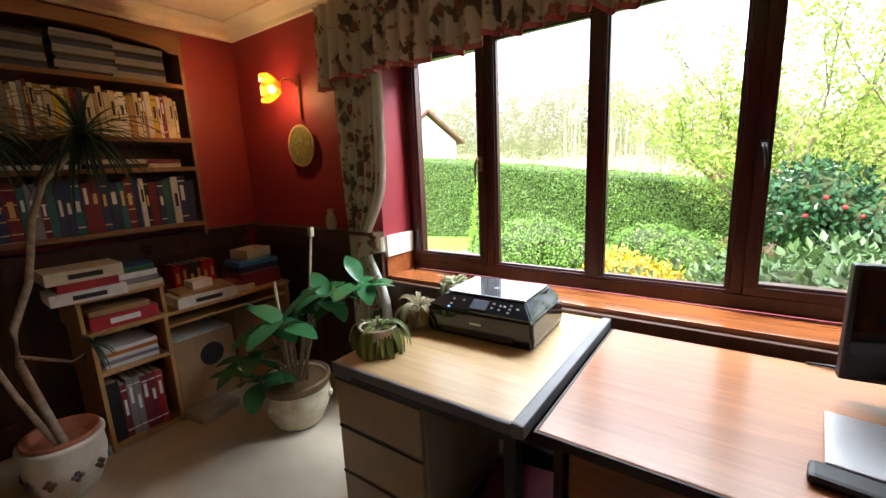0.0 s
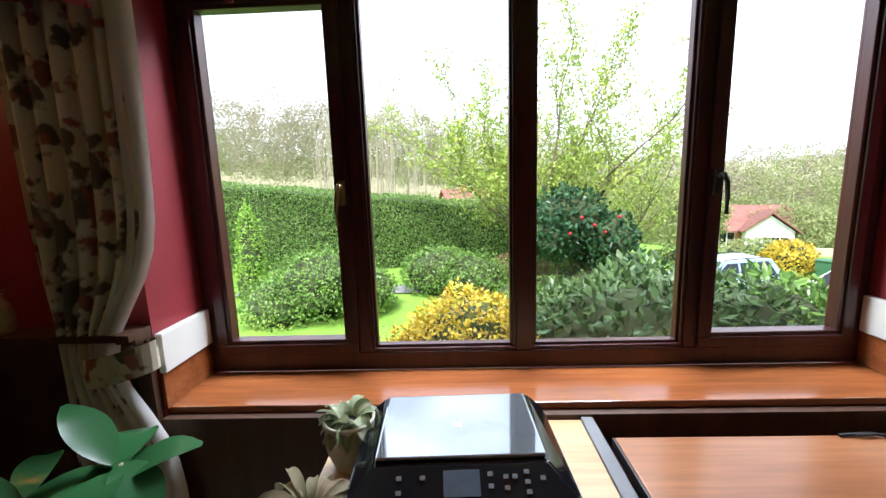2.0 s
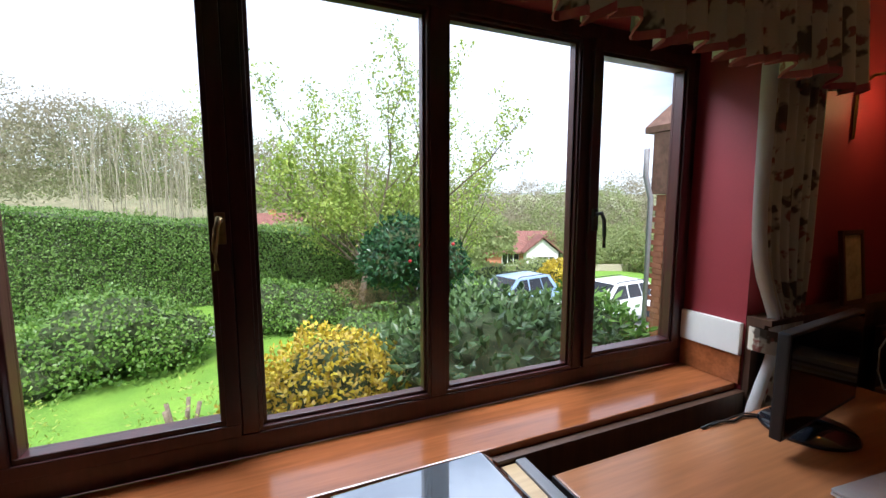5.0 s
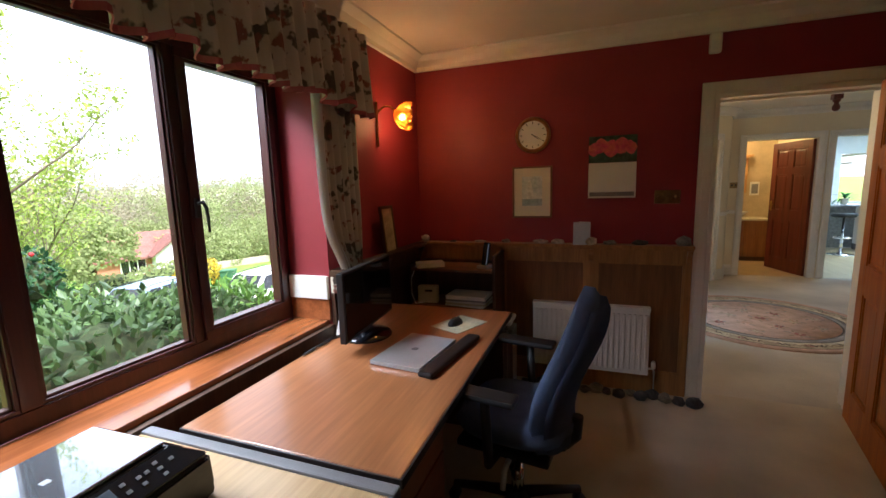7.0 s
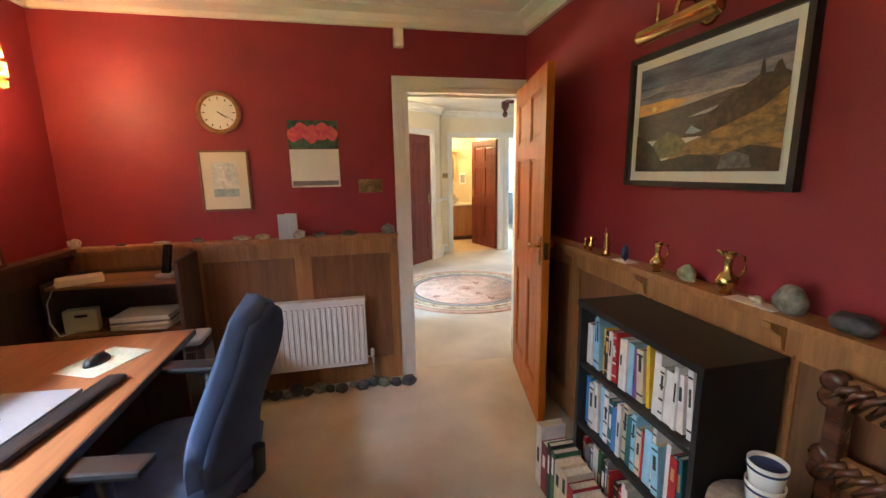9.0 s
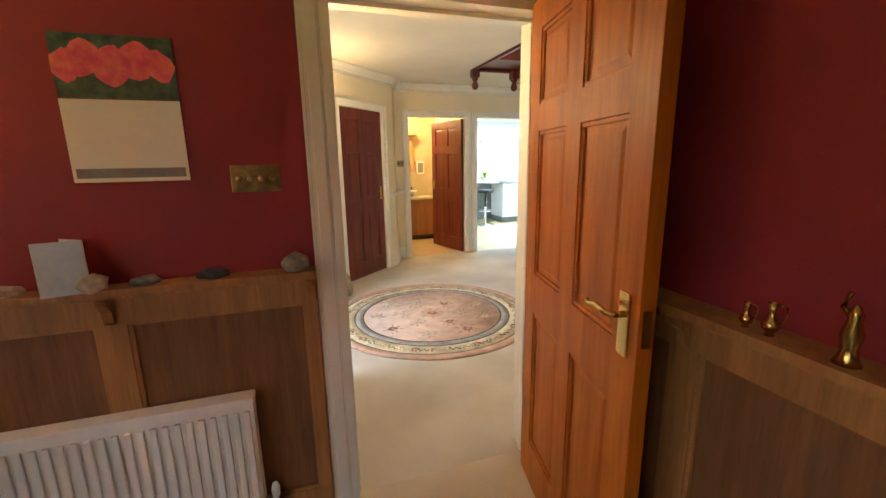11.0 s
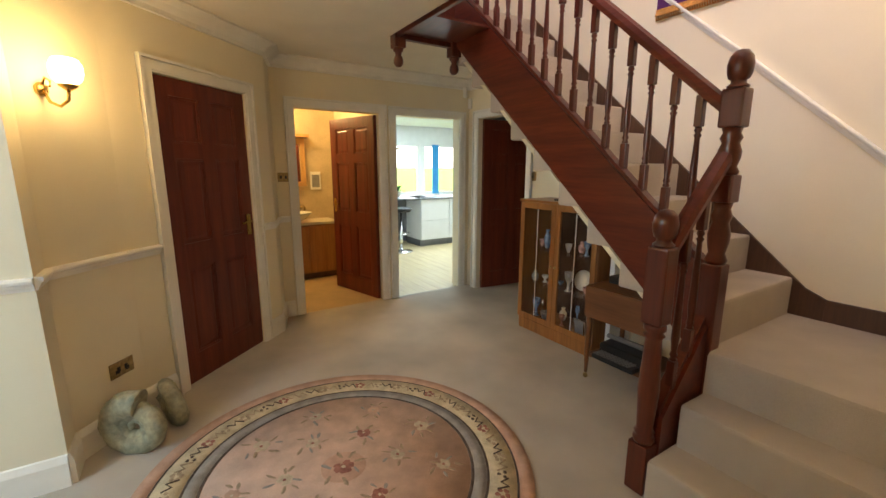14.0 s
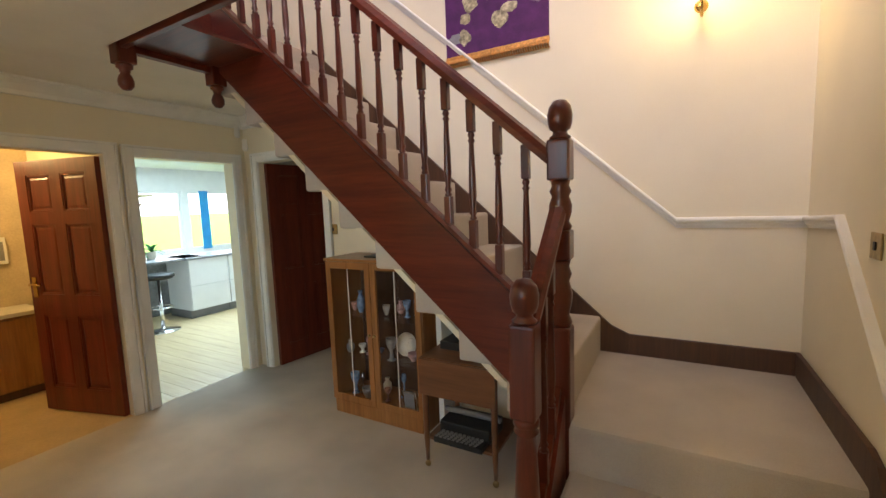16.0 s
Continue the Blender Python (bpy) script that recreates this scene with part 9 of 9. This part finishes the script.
for k in range(5):
    single("camellia_flower", lumpy(bmesh.new(), (0, 0, 0), (0.022, 0.018, 0.022), k, 0.4), COVER["red"], (0.85 + 0.14 * k, 5.86 + 0.03 * (k % 2), 0.76 + 0.09 * ((k * 2) % 3)), "red camellia flower on the bush", "flower", "camellia flowers", smooth=True)
shrub("conifer", [((-3.58, 7.1, 0.33), (0.19, 0.19, 0.78)), ((-3.62, 7.08, -0.05), (0.24, 0.24, 0.4))], 3000, 0.06, 0.018, LIME, "slim lime-green conifer by the hedge")
shrub("wispy_shrub", [((-1.35, 4.6, -0.10), (0.32, 0.3, 0.28)), ((-2.6, 4.9, -0.12), (0.45, 0.35, 0.25))], 700, 0.04, 0.014, SPRING, "sparse wispy shrub on the lawn", core=False)


# the spreading tree
def tree(name, base, height, fork, stems, leaves, mat, label, leaf=(0.07, 0.03), seed=3, bark=TWIG, lean=0.0):
    """Short trunk that forks low into slender rising limbs; leaves sit in sprays along the twigs."""
    r = random.Random(seed)
    ob = thing(name, base, label, "tree")
    tips = []
    wood_bm = bmesh.new()

    def branch(p, d, length, rad, depth):
        pts, q = [p], p
        for k in range(5):
            d = (d + Vector((r.uniform(-0.16, 0.16), r.uniform(-0.16, 0.16), r.uniform(-0.02, 0.12)))).normalized()
            q = q + d * length / 5
            pts.append(q)
        tube(wood_bm, pts, rad, 7 if depth < 2 else 4, 0.45, cap=False)
        if depth >= 3:
            tips.extend(pts[1:])
            tips.append(pts[-1])
            return
        if depth == 2:
            tips.extend(pts[3:])
        for k in range((0, 6, 5)[depth]):
            s = pts[1 + k % 5]
            a = r.uniform(0, 6.28)
            dd = (d * 0.9 + Vector((math.cos(a), math.sin(a), r.uniform(-0.15, 0.45))) * r.uniform(0.5, 0.95)).normalized()
            branch(s, dd, length * r.uniform(0.38, 0.58), rad * 0.42, depth + 1)

    top = Vector((0.10, 0.0, fork))
    tube(wood_bm, [(-0.03, 0, -0.15), (0.0, 0.0, fork * 0.35), (0.05, 0.01, fork * 0.7), top], 0.080 * height / 4, 10, 0.75)
    for k in range(stems):
        a = 2 * math.pi * k / stems + r.uniform(-0.3, 0.3)
        out = r.uniform(0.45, 1.75)
        branch(top - Vector((0, 0, 0.25 * r.random() * fork)), Vector((math.cos(a) * out + lean, math.sin(a) * out * 0.8, 1.0)).normalized(), height * r.uniform(0.60, 0.80), 0.034 * height / 4, 1)
    part("trunk", wood_bm, bark, ob)
    t = np.array([tuple(v) for v in tips])
    P = t[rng.integers(0, len(t), leaves)] + rng.normal(size=(leaves, 3)) * 0.095 * height / 4
    N = rng.normal(size=(leaves, 3)) + np.array([0, 0, 0.5])
    N /= np.linalg.norm(N, axis=1, keepdims=True)
    part("crown", leaves_mesh("crown", P, N, leaf[0], leaf[1], mat, rng), mat, ob)
    return ob


tree("garden_tree", (0.68, 7.75, -0.3), 2.95, 0.75, 10, 21000, SPRING, "spreading garden tree with fresh spring leaves", leaf=(0.066, 0.032), seed=5, lean=0.10)
tree("garden_tree", (2.6, 9.6, -0.9), 3.0, 0.5, 7, 7000, SPRING, "slighter young tree with fresh leaves", seed=9)

# garage wing of the house: brick with tile hanging and an eave
BRICK = material("red_brick", (0.33, 0.13, 0.075), 0.85, vary=0.2, scale=9, bump=0.5, bump_scale=80)
TILES = material("brown_roof_tile", (0.16, 0.085, 0.06), 0.8, vary=0.25, scale=12, bump=0.5, bump_scale=60)
wg = thing("house_wing", (4.0, 5.0, -0.6), "red brick wing of the house with a tiled roof", "house")
part("wall", boxes((0.0, -2.2, -0.4, 3.0, 0.12, 2.15)), BRICK, wg)
bm = bmesh.new()
for r in range(32):
    for c in range(10):
        o = 0.11 if r % 2 else 0.0
        box(bm, -0.012, -2.15 + 0.225 * c + o, -0.38 + 0.075 * r, -0.0005, -2.15 + 0.225 * c + o + 0.21, -0.38 + 0.075 * r + 0.063)
        box(bm, 0.005 + 0.225 * c + o, 0.1205, -0.38 + 0.075 * r, 0.005 + 0.225 * c + o + 0.21, 0.132, -0.38 + 0.075 * r + 0.063)
part("brickwork", bm, BRICK, wg)
bm = bmesh.new()
for r in range(7):
    box(bm, -0.05, -2.2, 2.16 + 0.11 * r, 3.0, 0.17, 2.28 + 0.11 * r, 0.006)
part("tile_hanging", bm, TILES, wg)
part("downpipe", tube(bmesh.new(), [(-0.06, 0.16, -0.4), (-0.06, 0.16, 2.1), (-0.10, 0.22, 2.4), (-0.10, 0.22, 2.75)], 0.035, 8), COVER["grey"], wg)
bm = bmesh.new()
prism(bm, [(-0.06, 0.30, 2.95), (-0.06, 0.30, 3.03), (1.5, 0.30, 4.2), (3.2, 0.30, 3.03), (3.2, 0.30, 2.95)], (0, 0.30, 0), (0, -2.3, 0))
part("roof", bm, TILES, wg)


def car(m, body, label):
    """A parked car: a lofted body with glass, wheels, lamps and roof rails; length along x."""
    ob = thing("parked_car", m, label, "car", "parked cars")
    sec = [(-2.15, 0.42, 0.62, 0.72), (-2.10, 0.30, 0.86, 0.82), (-1.2, 0.26, 0.98, 0.90), (-0.85, 0.26, 1.02, 0.91), (1.3, 0.26, 1.02, 0.92), (1.95, 0.28, 0.98, 0.88), (2.15, 0.40, 0.88, 0.78)]
    bm = bmesh.new()
    rings = []
    for x, z0, z1, hw in sec:
        rings.append([bm.verts.new(p) for p in ((x, -hw * 0.92, z0), (x, -hw, z0 + 0.15), (x, -hw, z0 + 0.45 * (z1 - z0) + 0.1), (x, -hw * 0.93, z1 - 0.04), (x, -hw * 0.8, z1), (x, hw * 0.8, z1), (x, hw * 0.93, z1 - 0.04), (x, hw, z0 + 0.45 * (z1 - z0) + 0.1), (x, hw, z0 + 0.15), (x, hw * 0.92, z0))])
    for a, b in zip(rings, rings[1:]):
        for k in range(10):
            fc = bm.faces.new((a[k], a[(k + 1) % 10], b[(k + 1) % 10], b[k]))
            fc.smooth = True
    bm.faces.new(rings[0][::-1])
    bm.faces.new(rings[-1])
    part("body", bm, body, ob)
    bm = bmesh.new()
    low = [bm.verts.new(p) for p in ((-1.0, -0.80, 1.0), (1.95, -0.78, 0.98), (1.95, 0.78, 0.98), (-1.0, 0.80, 1.0))]
    top = [bm.verts.new(p) for p in ((-0.25, -0.60, 1.58), (1.55, -0.60, 1.57), (1.55, 0.60, 1.57), (-0.25, 0.60, 1.58))]
    for k in range(4):
        bm.faces.new((low[k], low[(k + 1) % 4], top[(k + 1) % 4], top[k]))
    bm.faces.new(top)
    part("cabin", bm, body, ob)
    CARG = COVER["grey"]
    for s in (-1, 1):
        for x0, x1, t0, t1 in ((-0.78, 0.22, -0.16, 0.24), (0.30, 1.00, 0.32, 0.92), (1.06, 1.66, 0.98, 1.40)):
            bm = bmesh.new()
            bm.faces.new([bm.verts.new(p) for p in ((x0, s * 0.782, 1.06), (x1, s * 0.782, 1.06), (t1, s * 0.632, 1.52), (t0, s * 0.632, 1.52))])
            part("side_window", bm, GLOSS_BLACK, ob)
    bm = bmesh.new()
    bm.faces.new([bm.verts.new(p) for p in ((-0.985, -0.70, 1.05), (-0.985, 0.70, 1.05), (-0.30, 0.56, 1.565), (-0.30, -0.56, 1.565))])
    part("windscreen", bm, GLOSS_BLACK, ob)
    for s in (-1, 1):
        part("roof_rail", tube(bmesh.new(), [(-0.2, s * 0.56, 1.60), (0.0, s * 0.56, 1.64), (1.3, s * 0.56, 1.63), (1.5, s * 0.56, 1.60)], 0.016, 6), BLACK, ob)
        part("mirror", lumpy(bmesh.new(), (-0.72, s * 0.98, 1.08), (0.06, 0.11, 0.08), 1, 0.1), body, ob)
        part("headlight", lumpy(bmesh.new(), (-2.07, s * 0.62, 0.76), (0.07, 0.17, 0.07), 2, 0.1), CHROME, ob)
        for x in (-1.35, 1.30):
            wh = part("wheel", turned(bmesh.new(), [(0.20, -0.11), (0.33, -0.10), (0.34, 0.0), (0.33, 0.10), (0.20, 0.11)], m=pose(x, s * 0.83, 0.34, 90), sides=24), BLACK, ob)
            part("rim", turned(bmesh.new(), [(0.0, -0.112), (0.20, -0.105), (0.20, 0.105), (0.0, 0.112)], m=pose(x, s * 0.83, 0.34, 90), sides=18), SILVER, wh)
    return ob


CARWHITE = material("white_car_paint", (0.80, 0.81, 0.82), 0.2, vary=0.02, coat=0.8)
CARBLUE = material("pale_blue_car_paint", (0.26, 0.38, 0.56), 0.3, vary=0.02, coat=0.4)
cx, cy = 11.1, 12.9
car(pose(cx, cy, ground_z(cx, cy) + 0.03, 0, 0, 6), CARWHITE, "white estate car parked on the drive")
cx, cy = 8.2, 15.0
car(pose(cx, cy, ground_z(cx, cy) - 0.02, 0, 0, 12), CARBLUE, "pale blue car parked beyond the laurels")


def cottage(m, w, d, h, wall, gable, label):
    ob = thing("cottage", m, label, "house")
    part("wall", boxes((-w, -d, 0, w, d, h)), wall, ob)
    bm = bmesh.new()
    r = h + 0.75 * d
    prism(bm, [(-w - 0.3, -d - 0.4, h - 0.25), (-w - 0.3, 0, r), (-w - 0.3, d + 0.4, h - 0.25), (-w - 0.3, d + 0.4, h - 0.10), (-w - 0.3, 0, r + 0.18), (-w - 0.3, -d - 0.4, h - 0.10)], (-w - 0.3, 0, 0), (w + 0.3, 0, 0))
    roof = part("roof", bm, TILES_RED, ob)
    part("chimney", boxes((-w * 0.4 - 0.3, -0.3, r - 0.2, -w * 0.4 + 0.3, 0.3, r + 0.5)), wall, roof)
    bm = bmesh.new()
    prism(bm, [(-w, -d, h - 0.1), (-w, 0, r - 0.02), (-w, d, h - 0.1)], (-w, 0, 0), (w, 0, 0))
    part("gable_end", bm, wall, ob)
    g = bmesh.new()
    prism(g, [(w * 0.05, -d - 1.2, 0), (w * 0.95, -d - 1.2, 0), (w * 0.95, -d - 1.2, h), (w * 0.5, -d - 1.2, h + w * 0.36), (w * 0.05, -d - 1.2, h)], (0, 0, 0), (0, 1.3, 0))
    part("front_gable", g, gable, ob)
    g = bmesh.new()
    for s in (-1, 1):
        xm, xe = w * 0.5, w * (0.5 + s * 0.55)
        prism(g, [(xm, -d - 1.5, h + w * 0.36 + 0.15), (xe, -d - 1.5, h - 0.12), (xe, -d - 1.5, h - 0.02), (xm, -d - 1.5, h + w * 0.36 + 0.30)], (0, 0, 0), (0, d * 1.3, 0))
    part("gable_roof", g, TILES_RED, ob)
    for x, y, z in ((w * 0.38, -d - 1.22, 0.35), (-w * 0.55, -d - 0.02, 0.5)):
        wi = part("window", boxes((x - 0.1, y - 0.04, z, x + 1.5, y + 0.02, z + 1.2)), WHITE, ob)
        for k in range(3):
            part("pane", boxes((x + 0.52 * k - 0.03, y - 0.05, z + 0.08, x + 0.52 * k + 0.42, y - 0.041, z + 1.12)), GLOSS_BLACK, wi)
    part("window", boxes((-w - 0.04, -0.5, 0.9, -w - 0.001, 0.3, 1.9)), GLOSS_BLACK, ob)
    return ob


TILES_RED = material("red_brown_roof_tiles", (0.22, 0.095, 0.075), 0.8, vary=0.2, scale=3, bump=0.4, bump_scale=12)
BRICK_FAR = material("orange_brick", (0.50, 0.20, 0.12), 0.85, vary=0.15, scale=4)
RENDER = material("white_render", (0.80, 0.78, 0.76), 0.8, vary=0.05)
hxx, hyy = 21.8, 35.0
cottage(pose(hxx, hyy, ground_z(hxx, hyy) - 0.3, 0, 0, -22), 3.2, 2.0, 1.9, BRICK_FAR, RENDER, "red brick cottage with a white gable beyond the lane")
cottage(pose(1.5, 46, -4.4, 0, 0, 20), 3.4, 2.6, 2.6, BRICK_FAR, RENDER, "brick house half hidden behind the garden tree")
cottage(pose(-18.5, 19.5, -0.6, 0, 0, 62), 4.0, 2.6, 3.4, RENDER, RENDER, "white house with a dark roof beyond the hedge")
gb = bmesh.new()
prism(gb, [(19.5, 30.2, ground_z(20, 30) - 0.4), (31.0, 27.5, ground_z(20, 30) - 0.7), (31.0, 27.8, ground_z(20, 30) - 0.7), (19.5, 30.5, ground_z(20, 30) - 0.4)], (0, 0, 0), (0, 0, 0.9))
single("garden_wall", gb, STONE_C, (0, 0, 0), "grey stone garden wall along the lane", "wall")
shrub("golden_bush", [((14.6, 20.0, ground_z(14.6, 20) + 0.7), (1.1, 1.0, 0.9))], 2600, 0.16, 0.10, GOLDEN, "round yellow bush beside the lane")
wb = thing("wheelie_bin", pose(14.9, 18.4, ground_z(14.9, 18.4), 0, 0, 30), "green wheelie bin at the lane's edge", "bin")
part("body", boxes((-0.28, -0.33, 0.05, 0.28, 0.33, 0.95), bevel=0.04), COVER["green"], wb)
part("lid", boxes((-0.31, -0.36, 0.951, 0.31, 0.36, 1.03), bevel=0.03), COVER["green"], wb)
sl = thing("street_lamp", (16.5, 14.6, ground_z(16.5, 14.6)), "black lantern street lamp beside the lane", "street lamp")
part("post", turned(bmesh.new(), [(0.10, 0), (0.10, 0.5), (0.05, 0.6), (0.04, 3.2), (0.07, 3.25)], sides=12), BLACK, sl)
part("lantern", turned(bmesh.new(), [(0.10, 3.25), (0.19, 3.65), (0.16, 3.67)], sides=6), GLOSS_BLACK, sl)
part("cap", turned(bmesh.new(), [(0.22, 3.66), (0.12, 3.85), (0.03, 3.95), (0.02, 4.08)], sides=8), BLACK, sl)
shrub("low_bush", [((17.5, 26.0, ground_z(17, 26) + 0.3), (2.6, 1.2, 1.0)), ((13.0, 25.0, ground_z(13, 25) + 0.2), (2.0, 1.2, 0.8))], 2600, 0.22, 0.14, WOODG, "soft green bushes by the cottage")

# pale stems of a coppice behind the hedge
for k in range(18):
    x = -7.6 + 0.32 * k + rnd.uniform(-0.12, 0.12)
    y = 22 + rnd.uniform(-1.5, 2.5)
    h = rnd.uniform(4.4, 5.6) + 0.9 * math.sin(math.pi * k / 17)
    bm = bmesh.new()
    for j in range(5):
        a = rnd.uniform(-0.35, 0.35)
        tube(bm, [(0.1 * j - 0.2, 0, -0.5), (0.1 * j - 0.2 + a * 0.7, rnd.uniform(-0.3, 0.3), h * 0.55), (0.1 * j - 0.2 + a * 1.5, rnd.uniform(-0.4, 0.4), h)], 0.024, 4, 0.3, cap=False)
    ob = single("coppice_stem", bm, material("pale_birch_bark", (0.40, 0.35, 0.27), 0.9, vary=0.25, scale=6) if k == 0 else bpy.data.materials["pale_birch_bark"], (x, y, -0.6), "clump of pale bare coppice stems", "tree", "coppice behind the hedge")
    ob.rotation_euler[2] = k

# woods on the far slopes

def wood_bank(name, spots, n, leaf, mat, label):
    P, N = [], []
    for c, s in spots:
        p, q = shell(c, s, n, 0.35, -0.4)
        P.append(p)
        N.append(q)
    ob = new(name, leaves_mesh(name, np.concatenate(P), np.concatenate(N), leaf, leaf * 0.7, mat, rng, 0.9))
    return tagged(ob, label, "woodland", kind="stuff")


r5 = random.Random(11)
spots_a, spots_b, spots_c = [], [], []
for k in range(64):
    az = radians(-62 + 1.95 * k)
    d = r5.uniform(48, 66)
    h = 9.0 + 1.6 * r5.random() - 7.0 * max(0.0, min(1.0, (math.degrees(az) + 8) / 26))
    (spots_a if k % 3 else spots_b).append(((d * math.sin(az), d * math.cos(az), h - 5.2), (4.4, 3.0, 5.6 + r5.uniform(-0.8, 0.8))))
for k in range(14):
    az = radians(22 + 3.0 * k)
    d = r5.uniform(34, 44)
    spots_b.append(((d * math.sin(az), d * math.cos(az) + 6, -4.0), (2.6, 2.2, 2.4 + r5.uniform(-0.4, 0.8))))
for k in range(8):
    az = radians(-30 + 8 * k)
    spots_b.append(((26 * math.sin(az), 26 * math.cos(az), -0.9), (2.0, 1.5, 1.5 + r5.uniform(-0.5, 0.5))))
wood_bank("far_woods", spots_a, 5000, 0.24, WOODY, "bare brown woodland on the slope")
wood_bank("far_woods", spots_b, 5000, 0.22, WOODG, "fresh green trees in the valley")


def hill(name, d, base, top, seed, mat, label, fall=0.0):
    """A far ridge round the north, with a wooded, uneven skyline."""
    bm, g = bmesh.new(), []
    for i in range(241):
        az = radians(-75 + 150 * i / 240)
        t = top - fall * max(0.0, min(1.0, (math.degrees(az) + 12) / 40)) + 0.22 * d * 0.1 * noise.noise(Vector((i * 0.035, seed, 0))) + 0.004 * d * noise.noise(Vector((i * 0.5, seed, 2))) + 0.003 * d * noise.noise(Vector((i * 1.4, seed, 5)))
        g.append([bm.verts.new(((d + k * 0.12 * d) * math.sin(az), (d + k * 0.12 * d) * math.cos(az), base + (t - base) * k / 5 + (0.002 * d * noise.noise(Vector((i * 0.8, k * 3.0, seed)))))) for k in range(6)])
    for a, c in zip(g, g[1:]):
        for k in range(5):
            bm.faces.new((a[k], c[k], c[k + 1], a[k + 1]))
    ob = new(name, mesh_of(name, bm, mat))
    return tagged(ob, label, kind="structure")


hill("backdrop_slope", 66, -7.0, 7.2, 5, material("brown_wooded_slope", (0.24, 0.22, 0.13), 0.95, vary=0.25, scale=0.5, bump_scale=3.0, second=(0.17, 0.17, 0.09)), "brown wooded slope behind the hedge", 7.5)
# distance haze is mixed into the next two colours: paler, then blue-grey
hill("backdrop_hill", 150, -9.0, 5.0, 3, material("haze_tinted_hill", (0.34, 0.35, 0.22), 0.95, vary=0.25, scale=0.09, bump_scale=0.8), "wooded hillside across the valley, coloured pale for haze")
hill("backdrop_ridge", 420, -12.0, 14.0, 8, material("haze_tinted_ridge", (0.27, 0.31, 0.32), 0.95, vary=0.15, scale=0.03, bump_scale=0.3), "wooded ridge on the horizon, coloured blue-grey for haze")
